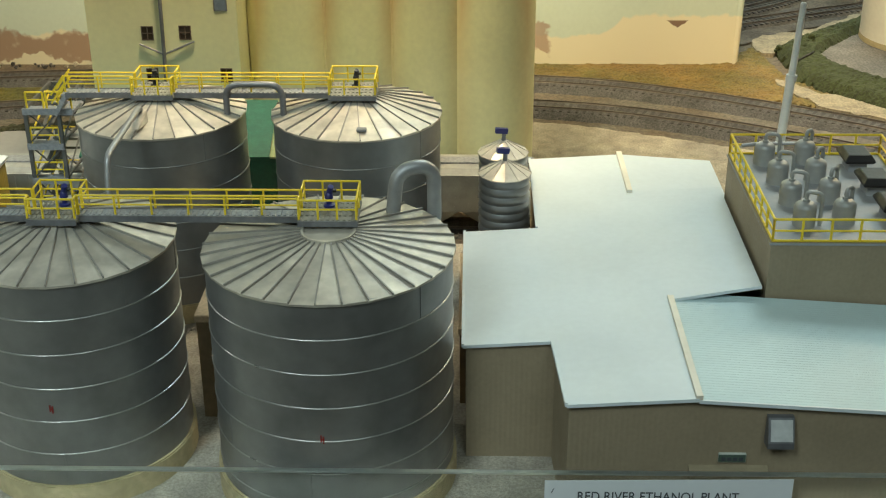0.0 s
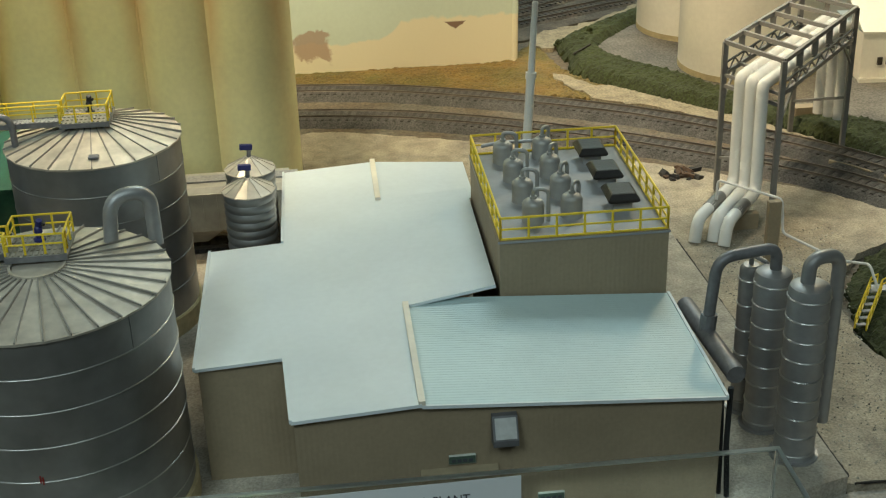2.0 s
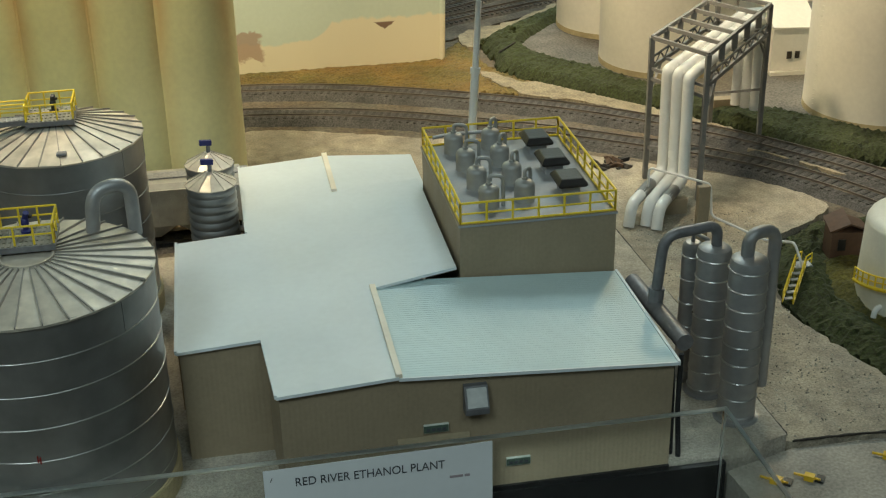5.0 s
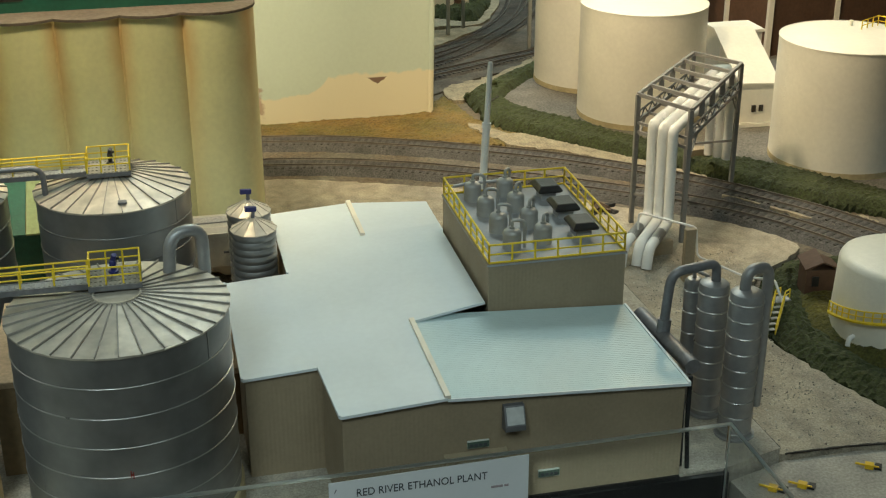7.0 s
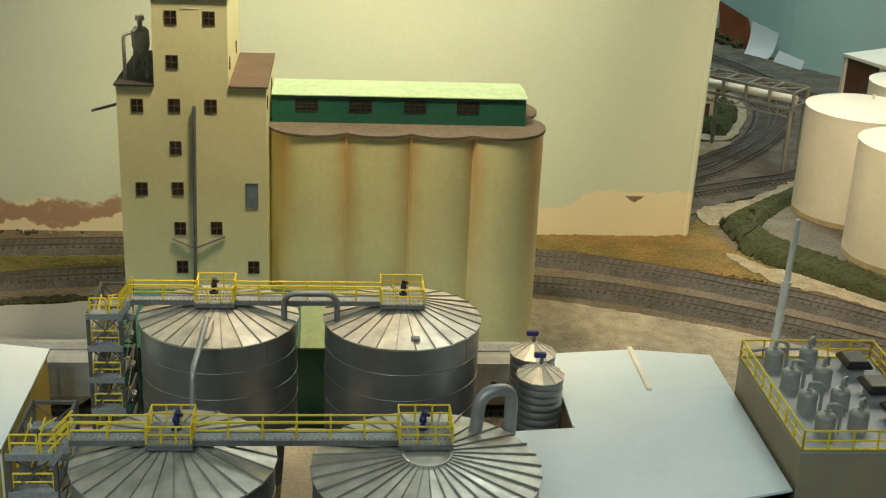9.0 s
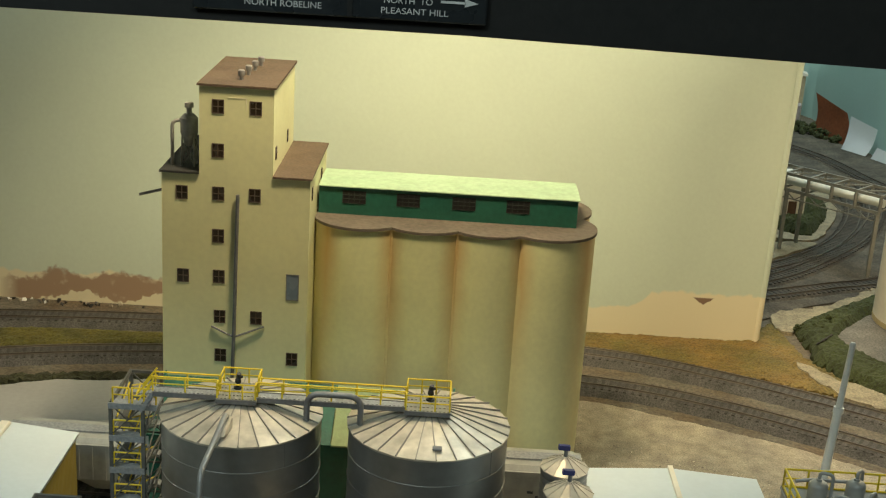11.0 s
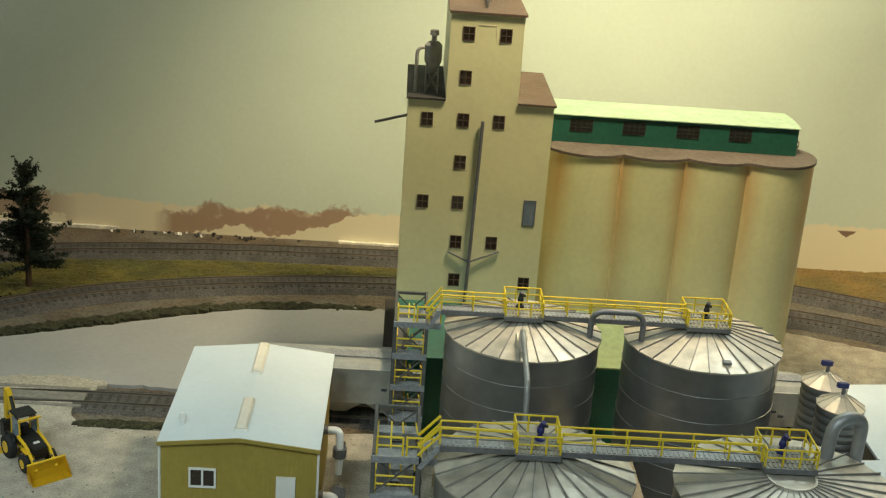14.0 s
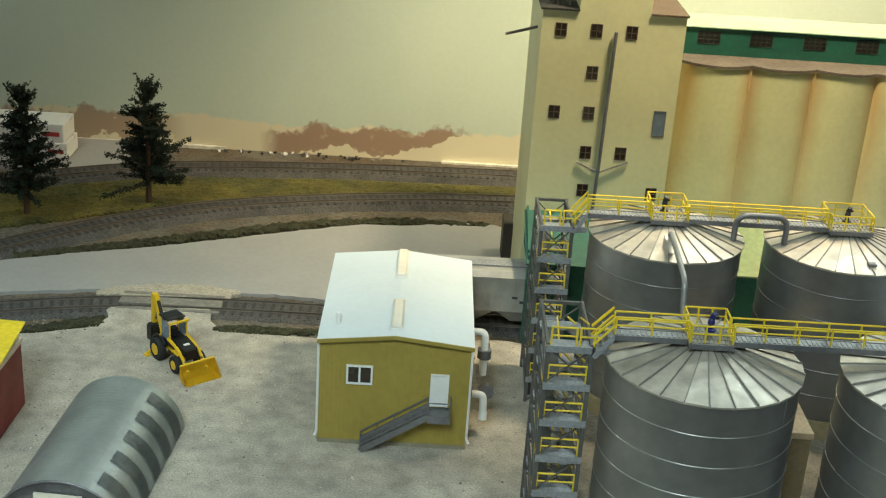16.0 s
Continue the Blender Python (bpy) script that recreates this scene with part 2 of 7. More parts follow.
def torn_backdrop():
    t = BACKDROP.node_tree
    n, link = t.nodes, t.links
    bsdf = n["Principled BSDF"]
    old = bsdf.inputs["Base Color"].links[0].from_socket
    geo = n.new("ShaderNodeNewGeometry")
    sep = n.new("ShaderNodeSeparateXYZ")
    link.new(geo.outputs["Position"], sep.inputs[0])

    def op(kind, a, b):
        k = n.new("ShaderNodeMath")
        k.operation = kind
        for i, v in enumerate((a, b)):
            if isinstance(v, (int, float)):
                k.inputs[i].default_value = v
            else:
                link.new(v, k.inputs[i])
        return k.outputs[0]

    def cloud(size, detail=4.0):
        c = n.new("ShaderNodeTexNoise")
        c.inputs["Scale"].default_value = 1 / size
        c.inputs["Detail"].default_value = detail
        link.new(geo.outputs["Position"], c.inputs["Vector"])
        return op("SUBTRACT", c.outputs["Fac"], 0.5)

    def step(v, soft):
        r = n.new("ShaderNodeMapRange")
        r.inputs["From Min"].default_value, r.inputs["From Max"].default_value = -soft, soft
        link.new(v, r.inputs["Value"])
        return r.outputs["Result"]

    def over(below, fac, colour):
        mx = n.new("ShaderNodeMix")
        mx.data_type = "RGBA"
        link.new(fac, mx.inputs[0])
        link.new(below, mx.inputs[6])
        mx.inputs[7].default_value = (*colour, 1)
        return mx.outputs[2]

    x, z = sep.outputs[0], sep.outputs[2]
    wob = op("ADD", op("MULTIPLY", cloud(0.11, 2), 0.030), op("MULTIPLY", cloud(0.010, 6), 0.010))
    zz = op("ADD", z, wob)
    col = over(old, step(op("SUBTRACT", op("ADD", 0.031, op("MULTIPLY", step(op("SUBTRACT", op("ADD", x, op("MULTIPLY", cloud(0.02, 3), 0.02)), 0.195), 0.012), 0.018)), zz), 0.0012), (0.73, 0.66, 0.47))
    # brown torn paper to the west of the elevator and a scrap to the east of it
    wide = op("ADD", z, op("ADD", op("MULTIPLY", cloud(0.05, 6), 0.060), op("MULTIPLY", cloud(0.008, 5), 0.022)))
    west = op("MINIMUM", step(op("SUBTRACT", -0.245, x), 0.012), step(op("ADD", x, 0.445), 0.010))
    foot = op("MULTIPLY", op("MAXIMUM", op("ADD", x, 0.345), 0.0), 0.30)
    band = op("MINIMUM", step(op("SUBTRACT", 0.030, wide), 0.0026), step(op("SUBTRACT", wide, 0.002), 0.0010))
    tear = op("MINIMUM", band, step(op("SUBTRACT", op("ADD", z, op("MULTIPLY", cloud(0.016, 5), 0.034)), op("ADD", foot, -0.004)), 0.0008))
    blot = step(op("ADD", cloud(0.022, 6), 0.16), 0.10)
    col = over(col, op("MULTIPLY", op("MULTIPLY", op("MULTIPLY", west, tear), 0.95), blot), (0.33, 0.215, 0.145))
    far = step(op("SUBTRACT", -0.55, x), 0.02)
    col = over(col, op("MULTIPLY", op("MULTIPLY", far, band), 0.8), (0.33, 0.21, 0.14))
    rag = op("ADD", x, op("ADD", op("MULTIPLY", cloud(0.014, 5), 0.035), op("MULTIPLY", cloud(0.004, 3), 0.012)))
    east = op("MINIMUM", step(op("SUBTRACT", 0.136, rag), 0.003), step(op("SUBTRACT", rag, 0.100), 0.003))
    scrap = op("MINIMUM", step(op("SUBTRACT", 0.040, wide), 0.0015), step(op("SUBTRACT", wide, 0.006), 0.0015))
    col = over(col, op("MULTIPLY", op("MULTIPLY", east, scrap), 0.75), (0.34, 0.21, 0.14))
    # a small torn triangle of brown paper
    dx = op("ABSOLUTE", op("ADD", op("SUBTRACT", x, 0.2590), op("MULTIPLY", cloud(0.012, 4), 0.008)), 0)
    tip = op("MINIMUM", step(op("SUBTRACT", op("MULTIPLY", op("SUBTRACT", op("ADD", z, op("MULTIPLY", cloud(0.01, 3), 0.006)), 0.0370), 1.3), dx), 0.0006), step(op("SUBTRACT", 0.0445, z), 0.0006))
    col = over(col, tip, (0.20, 0.125, 0.085))
    link.new(col, bsdf.inputs["Base Color"])


torn_backdrop()


def clear_plastic(name, tint):
    m = bpy.data.materials.new(name)
    m.use_nodes = True
    t = m.node_tree
    b = t.nodes["Principled BSDF"]
    b.inputs["Base Color"].default_value = (*tint, 1)
    b.inputs["Roughness"].default_value = 0.03
    b.inputs["IOR"].default_value = 1.20
    b.inputs["Transmission Weight"].default_value = 1.0
    return m


ACRYLIC = clear_plastic("clear_acrylic", (0.96, 0.98, 0.97))
ACRYLICEDGE = material("frosted_acrylic_edge", (0.62, 0.66, 0.64), 0.35, grain=0.05, stain=0.1, bump=0)
ACRYLICEDGE.node_tree.nodes["Principled BSDF"].inputs["Transmission Weight"].default_value = 0.85
ACRYLICEDGE.node_tree.nodes["Principled BSDF"].inputs["IOR"].default_value = 1.15

# ---- building blocks ----
ORIGIN = {}


def thing(name, at, label, category, group="", kind=""):
    ob = new(name)
    ob.empty_display_size = 0.01
    ob.location = at
    ORIGIN[ob] = Vector(at)
    return tagged(ob, label, category, group, kind)


def part(name, bm, mat_, parent=None, label="", smooth=False):
    """One bmesh, drawn in world metres, as one mesh object under a thing or a part."""
    me = bpy.data.meshes.new(name)
    org = ORIGIN.get(parent, Vector())
    bmesh.ops.recalc_face_normals(bm, faces=bm.faces)
    if org.length:
        bmesh.ops.translate(bm, verts=bm.verts, vec=-org)
    bm.to_mesh(me)
    bm.free()
    if smooth:
        me.shade_smooth()
        me.set_sharp_from_angle(angle=radians(38))
    me.materials.append(mat_)
    ob = new(name, me)
    if parent:
        ob.parent = parent
    ORIGIN[ob] = org
    if label:
        ob["label"] = label
    return ob


def solo(name, bm, mat_, label, category, group="", kind="", smooth=False):
    """A thing that is one mesh."""
    return tagged(part(name, bm, mat_, None, "", smooth), label, category, group, kind)


def B():
    return bmesh.new()


def box(bm, x0, y0, z0, x1, y1, z1, bevel=0.0):
    r = bmesh.ops.create_cube(bm, size=1, matrix=Matrix.LocRotScale(((x0 + x1) / 2, (y0 + y1) / 2, (z0 + z1) / 2), None, (x1 - x0, y1 - y0, z1 - z0)))
    if bevel:
        edges = list({e for v in r["verts"] for e in v.link_edges})
        bmesh.ops.bevel(bm, geom=edges, offset=bevel, segments=1, affect="EDGES")
    return bm


def obox(bm, centre, ux, uy, uz, sx, sy, sz):
    """A box on its own axes; s are full sizes."""
    ux, uy, uz = Vector(ux).normalized(), Vector(uy).normalized(), Vector(uz).normalized()
    m = Matrix((ux * sx, uy * sy, uz * sz)).transposed().to_4x4()
    m.translation = Vector(centre)
    bmesh.ops.create_cube(bm, size=1, matrix=m)
    return bm


def rod(bm, p, q, r, seg=8, r2=None):
    p, q = Vector(p), Vector(q)
    d = q - p
    m = Matrix.Translation((p + q) / 2) @ d.to_track_quat("Z", "Y").to_matrix().to_4x4()
    bmesh.ops.create_cone(bm, cap_ends=True, segments=seg, radius1=r, radius2=r if r2 is None else r2, depth=d.length, matrix=m)
    return bm


def beam(bm, p, q, w, h=None, up=(0, 0, 1)):
    """A square bar from p to q."""
    p, q = Vector(p), Vector(q)
    d = (q - p).normalized()
    up = Vector(up)
    if abs(d.dot(up)) > 0.98:
        up = Vector((0, 1, 0))
    side = d.cross(up).normalized()
    obox(bm, (p + q) / 2, d, side, side.cross(d), (q - p).length, w, h or w)
    return bm


def fillet(pts, r, n=6):
    pts = [Vector(p) for p in pts]
    out = [pts[0]]
    for a, b, c in zip(pts, pts[1:], pts[2:]):
        u, v = (a - b), (c - b)
        k = min(r, u.length * 0.49, v.length * 0.49)
        s, e = b + u.normalized() * k, b + v.normalized() * k
        for i in range(n + 1):
            f = i / n
            out.append((1 - f) ** 2 * s + 2 * f * (1 - f) * b + f * f * e)
    return out + [pts[-1]]


def tube(bm, pts, r, bend=0.0, seg=12, caps=True):
    pts = fillet(pts, bend) if bend else [Vector(p) for p in pts]
    clean = [pts[0]]
    for p in pts[1:]:
        if (p - clean[-1]).length > 1e-6:
            clean.append(p)
    pts = clean
    rings, ref = [], None
    for i, p in enumerate(pts):
        d = ((pts[i] - pts[i - 1]).normalized() if i else Vector()) + ((pts[i + 1] - pts[i]).normalized() if i + 1 < len(pts) else Vector())
        d.normalize()
        if ref is None:
            ref = d.orthogonal().normalized()
        ref = (ref - d * ref.dot(d)).normalized()
        w = d.cross(ref)
        rings.append([bm.verts.new(p + r * (math.cos(a) * ref + math.sin(a) * w)) for a in (math.tau * k / seg for k in range(seg))])
    for a, b in zip(rings, rings[1:]):
        for k in range(seg):
            bm.faces.new((a[k], a[(k + 1) % seg], b[(k + 1) % seg], b[k]))
    if caps:
        bm.faces.new(rings[0][::-1])
        bm.faces.new(rings[-1])
    return bm


def lathe(bm, cx, cy, profile, seg=48):
    """profile: (radius, z) from bottom to top; radius 0 closes."""
    rings = []
    for r, z in profile:
        if r <= 0:
            rings.append([bm.verts.new((cx, cy, z))])
        else:
            rings.append([bm.verts.new((cx + r * math.cos(a), cy + r * math.sin(a), z)) for a in (math.tau * k / seg for k in range(seg))])
    for a, b in zip(rings, rings[1:]):
        for k in range(seg):
            j = (k + 1) % seg
            if len(a) == 1 and len(b) == 1:
                continue
            if len(a) == 1:
                bm.faces.new((a[0], b[j], b[k]))
            elif len(b) == 1:
                bm.faces.new((a[k], a[j], b[0]))
            else:
                bm.faces.new((a[k], a[j], b[j], b[k]))
    return bm


def prism(bm, poly, z0, z1):
    """A flat polygon, raised; z0 and z1 are numbers, or functions of x, y."""
    f0 = z0 if callable(z0) else (lambda x, y: z0)
    f1 = z1 if callable(z1) else (lambda x, y: z1)
    lo = [bm.verts.new((x, y, f0(x, y))) for x, y in poly]
    hi = [bm.verts.new((x, y, f1(x, y))) for x, y in poly]
    n = len(poly)
    bm.faces.new(lo[::-1])
    bm.faces.new(hi)
    for i in range(n):
        bm.faces.new((lo[i], lo[(i + 1) % n], hi[(i + 1) % n], hi[i]))
    return bm


def spline(pts, step=0.01, closed=False):
    """Catmull-Rom through flat points."""
    p = [Vector((*q, 0)[:3]) for q in pts]
    n = len(p)
    out = []
    for i in range(n if closed else n - 1):
        if closed:
            a, b, c, d = p[i - 1], p[i], p[(i + 1) % n], p[(i + 2) % n]
        else:
            a, b, c, d = p[max(i - 1, 0)], p[i], p[i + 1], p[min(i + 2, n - 1)]
        k = max(1, int((c - b).length / step))
        for j in range(k):
            t = j / k
            out.append(0.5 * ((2 * b) + (c - a) * t + (2 * a - 5 * b + 4 * c - d) * t * t + (3 * b - a - 3 * c + d) * t ** 3))
    if not closed:
        out.append(p[-1])
    return out


def wobbly(pts, amount, step=0.006, seed=0, closed=True):
    rnd = random.Random(seed)
    return [(q.x + rnd.uniform(-amount, amount), q.y + rnd.uniform(-amount, amount)) for q in spline(pts, step, closed)]


def railing(name, pts, height, parent, posts=0.011, r=0.00055, label="", mid=True, ends=True):
    """A handrail along pts (feet): posts, top rail, middle rail, all of thin round bar."""
    pts = [Vector(p) for p in pts]
    holder = part(name, tube(B(), [p + Vector((0, 0, height)) for p in pts], r, 0, 6), YELLOW, parent, label)
    if mid:
        part("middle_rail", tube(B(), [p + Vector((0, 0, height * 0.52)) for p in pts], r * 0.85, 0, 6), YELLOW, holder)
    for a, b in zip(pts, pts[1:]):
        n = max(1, round((b - a).length / posts))
        for i in range(n + 1):
            if i == n and b is not pts[-1]:
                continue
            p = a.lerp(b, i / n)
            part("post", rod(B(), p, p + Vector((0, 0, height)), r, 6), YELLOW, holder)
    return holder

# ---- the large structure ----
SLAB = 0.010  # top of the raised plant slab

FRONT = 0.497
g = thing("ground", (0, 0, 0), "", "", kind="structure")
bm = B()
prism(bm, [(-1.6, 0.30), (0.075, 0.30), (0.075, FRONT), (0.330, FRONT), (0.3705, 0.511), (0.49, 0.496), (1.9, 0.496), (1.9, 2.55), (-1.6, 2.55)], -0.05, -0.001)
part("ground_base", bm, EARTH, g)
bm = B()
prism(bm, wobbly([(-0.90, 0.30), (-0.185, 0.30), (-0.183, 0.60), (-0.186, 0.805), (-0.30, 0.808), (-0.40, 0.809), (-0.433, 0.811), (-0.508, 0.807), (-0.535, 0.799), (-0.60, 0.782), (-0.90, 0.74)], 0.0006, 0.008, 3), -0.004, 0.0)
part("pale_ground_sheet", bm, CONCRETE, g)
bm = B()
prism(bm, wobbly([(-0.431, 0.805), (-0.436, 0.825), (-0.440, 0.8415), (-0.469, 0.8400), (-0.499, 0.8385), (-0.514, 0.8345), (-0.511, 0.82), (-0.508, 0.801)], 0.0012, 0.004, 31), -0.004, lambda x, y: 0.0002 + max(0.0, min(1.0, (y - 0.806) / 0.018)) * 0.0022)
part("pale_ground_ramp", bm, CONCRETE, g)
bm = B()
prism(bm, [(-0.181, 0.40), (0.074, 0.40), (0.074, FRONT), (0.330, FRONT), (0.369, 0.509), (0.358, 0.800), (-0.181, 0.800)], -0.02, SLAB)
part("plant_slab", bm, CONCRETE, g)
bm = B()
prism(bm, wobbly([(0.345, 0.530), (0.3712, 0.5115), (0.42, 0.508), (0.475, 0.500), (0.458, 0.552), (0.440, 0.610), (0.432, 0.655), (0.445, 0.710), (0.475, 0.755), (0.508, 0.774), (0.53, 0.80), (0.50, 0.85), (0.45, 0.89), (0.40, 0.925), (0.30, 0.985), (0.20, 1.03), (0.11, 1.055), (0.085, 1.00), (0.09, 0.86), (0.10, 0.805), (0.30, 0.795), (0.345, 0.78), (0.345, 0.65)], 0.0014, 0.006, 4), -0.004, 0.004)
part("gravel_lot", bm, GRAVEL, g)
bm = B()
prism(bm, wobbly([(-0.78, 0.785), (-0.62, 0.845), (-0.53, 0.867), (-0.46, 0.874), (-0.40, 0.876), (-0.205, 0.876), (-0.205, 1.045), (-0.30, 1.040), (-0.356, 1.028), (-0.495, 0.963), (-0.606, 0.918), (-0.78, 0.84)], 0.0012, 0.008, 5), -0.004, 0.0018)
part("grey_road_sheet", bm, ROADGREY, g)
bm = B()
prism(bm, wobbly([(-0.530, 0.857), (-0.515, 0.872), (-0.482, 0.882), (-0.442, 0.882), (-0.420, 0.877), (-0.425, 0.868), (-0.441, 0.860), (-0.473, 0.8585), (-0.507, 0.857)], 0.0024, 0.004, 6), -0.004, 0.0027)
part("sand_crossing", bm, material("dull_sand", (0.42, 0.37, 0.29), 0.95, grain=0.25, grain_size=0.002, bump=0.7), g)


def turf(name, poly, top, mat_, parent, seed, cell=0.0035, rough=0.003, label="", slope=1.6):
    """A clump-rough turf mat inside a flat polygon."""
    xs, ys = [p[0] for p in poly], [p[1] for p in poly]

    def inside(x, y):
        hit = False
        for (x1, y1), (x2, y2) in zip(poly, poly[1:] + poly[:1]):
            if (y1 > y) != (y2 > y) and x < (x2 - x1) * (y - y1) / (y2 - y1) + x1:
                hit = not hit
        return hit

    def edge_gap(x, y):
        best = 1.0
        for (x1, y1), (x2, y2) in zip(poly, poly[1:] + poly[:1]):
            ux, uy = x2 - x1, y2 - y1
            f = min(1.0, max(0.0, ((x - x1) * ux + (y - y1) * uy) / (ux * ux + uy * uy)))
            best = min(best, math.hypot(x - x1 - f * ux, y - y1 - f * uy))
        return best

    bm = B()
    nx, ny = int((max(xs) - min(xs)) / cell) + 1, int((max(ys) - min(ys)) / cell) + 1
    vs = {}
    rnd = random.Random(seed)
    for i in range(nx + 1):
        for j in range(ny + 1):
            x, y = min(xs) + i * cell + rnd.uniform(-0.3, 0.3) * cell, min(ys) + j * cell + rnd.uniform(-0.3, 0.3) * cell
            if inside(x, y):
                h = top(x, y) if callable(top) else top
                rim = min(1.0, edge_gap(x, y) / (0.004 + slope * (h + 0.5 * rough)))
                h = -0.001 + (h + 0.001) * rim
                k = noise.noise(Vector((x * 160, y * 160, seed))) + 0.7 * noise.noise(Vector((x * 420, y * 420, seed)))
                vs[i, j] = bm.verts.new((x, y, h + rough * (0.25 + 0.75 * rim) * (0.5 + 0.5 * k) + rnd.uniform(0, rough * 0.35)))
    for (i, j), v in vs.items():
        q = [vs.get((i + a, j + b)) for a, b in ((0, 0), (1, 0), (1, 1), (0, 1))]
        if all(q):
            bm.faces.new(q)
    skirt = [e for e in bm.edges if len(e.link_faces) == 1]
    made = bmesh.ops.extrude_edge_only(bm, edges=skirt)
    for v in made["geom"]:
        if isinstance(v, bmesh.types.BMVert):
            v.co.z = -0.003
    ob = part(name, bm, mat_, parent, label)
    return ob


turf_mid = turf("dry_grass_strip", [(-0.80, 0.93), (-0.70, 0.95), (-0.60, 1.005), (-0.50, 1.062), (-0.40, 1.102), (-0.30, 1.128), (-0.10, 1.142), (0.10, 1.140), (0.10, 1.165), (-0.10, 1.168), (-0.37, 1.158), (-0.52, 1.138), (-0.61, 1.104), (-0.68, 1.06), (-0.80, 1.02)], 0.0, AUTUMN, None, 11)
tagged(turf_mid, "olive and mustard dry scatter grass between two tracks", "grass", kind="stuff")
tagged(turf("dark_grass_fringe", [(-0.62, 0.915), (-0.56, 0.935), (-0.495, 0.966), (-0.43, 0.998), (-0.356, 1.030), (-0.30, 1.042), (-0.215, 1.047), (-0.215, 1.060), (-0.30, 1.062), (-0.37, 1.046), (-0.43, 1.020), (-0.50, 0.985), (-0.56, 0.955), (-0.62, 0.930)], 0.0, WEED, None, 12, rough=0.006), "dark green weeds along the edge of a track", "grass", kind="stuff")
tagged(turf("spur_weeds", [(-0.64, 0.768), (-0.60, 0.786), (-0.561, 0.803), (-0.535, 0.816), (-0.514, 0.825), (-0.509, 0.811), (-0.531, 0.799), (-0.558, 0.790), (-0.60, 0.776), (-0.64, 0.758)], 0.0, WEED, None, 13, cell=0.0022, rough=0.0045), "dark green weeds beside the spur track", "grass", kind="stuff")
tagged(turf("spur_weeds_east", [(-0.437, 0.816), (-0.411, 0.823), (-0.373, 0.823), (-0.25, 0.825), (-0.25, 0.814), (-0.372, 0.811), (-0.409, 0.808), (-0.434, 0.807)], 0.0, WEED, None, 14, cell=0.0022, rough=0.0035), "dark green weeds beside the spur track", "grass", kind="stuff")
tagged(turf("rusty_grass", [(0.09, 1.150), (0.153, 1.187), (0.235, 1.160), (0.333, 1.122), (0.40, 1.085), (0.43, 1.09), (0.39, 1.16), (0.36, 1.20), (0.35, 1.30), (0.30, 1.235), (0.09, 1.235)], 0.0, RUSTTURF, None, 15), "brown and rust scatter turf under the backdrop", "grass", kind="stuff")


tagged(turf("green_berm", [(0.490, 1.396), (0.425, 1.334), (0.372, 1.283), (0.364, 1.262), (0.366, 1.215), (0.362, 1.182), (0.378, 1.147), (0.430, 1.085), (0.466, 1.044), (0.513, 0.988), (0.538, 0.951), (0.558, 0.910), (0.593, 0.877), (0.629, 0.851), (0.68, 0.80), (0.71, 0.82), (0.662, 0.892), (0.628, 0.936), (0.594, 0.980), (0.564, 1.010), (0.534, 1.036), (0.489, 1.097), (0.457, 1.152), (0.429, 1.185), (0.411, 1.222), (0.408, 1.250), (0.420, 1.270), (0.458, 1.318), (0.505, 1.362)], 0.0095, TURF, None, 16, rough=0.004, slope=0.45), "dark green foam turf bank round the white storage tanks", "grass", kind="stuff")
tagged(turf("green_bank", [(0.478, 0.497), (0.459, 0.552), (0.441, 0.610), (0.433, 0.655), (0.446, 0.710), (0.476, 0.753), (0.510, 0.776), (0.565, 0.775), (0.545, 0.735), (0.500, 0.72), (0.478, 0.66), (0.488, 0.60), (0.51, 0.56), (0.53, 0.50)], 0.004, TURF, None, 17, rough=0.006), "dark green foam turf bank beside the gravel lot", "grass", kind="stuff")
tagged(turf("straw_yard", [(0.462, 0.665), (0.474, 0.712), (0.505, 0.735), (0.546, 0.745), (0.60, 0.76), (0.66, 0.70), (0.62, 0.56), (0.53, 0.51), (0.512, 0.56), (0.478, 0.60)], 0.007, AUTUMN, None, 18, rough=0.003), "straw yellow scatter grass in a tank yard", "grass", kind="stuff")
bm = B()
prism(bm, wobbly([(0.348, 1.176), (0.350, 1.148), (0.365, 1.121), (0.375, 1.096), (0.412, 1.073), (0.431, 1.054), (0.472, 1.000), (0.511, 0.936), (0.56, 0.866), (0.606, 0.811), (0.622, 0.832), (0.576, 0.892), (0.526, 0.966), (0.480, 1.030), (0.446, 1.085), (0.428, 1.116), (0.388, 1.132), (0.372, 1.146), (0.356, 1.168)], 0.0032, 0.006, 8), -0.004, 0.0035)
prism(bm, wobbly([(0.500, 1.425), (0.452, 1.378), (0.413, 1.344), (0.363, 1.323), (0.345, 1.281), (0.353, 1.261), (0.370, 1.270), (0.392, 1.302), (0.432, 1.336), (0.490, 1.392), (0.525, 1.420)], 0.0036, 0.007, 9), -0.004, 0.0035)
part("sand_verge", bm, SAND, g)
bm = B()
prism(bm, [(0.47, 1.345), (0.402, 1.255), (0.402, 1.215), (0.422, 1.175), (0.450, 1.142), (0.483, 1.088), (0.528, 1.028), (0.588, 0.972), (0.625, 0.930), (0.66, 0.88), (0.90, 0.90), (0.90, 1.50), (0.52, 1.42)], -0.004, 0.0045)
part("tank_farm_gravel", bm, material("grey_gravel", (0.15, 0.137, 0.115), 0.95, grain=0.4, grain_size=0.002, stain=0.15, bump=0.8, bump_size=0.002), g)
bm = B()
prism(bm, [(0.378, 0.05), (1.9, 0.05), (1.9, 0.494), (0.49, 0.494), (0.42, 0.5068), (0.3712, 0.5070), (0.332, 0.4945)], -0.03, 0.0018)
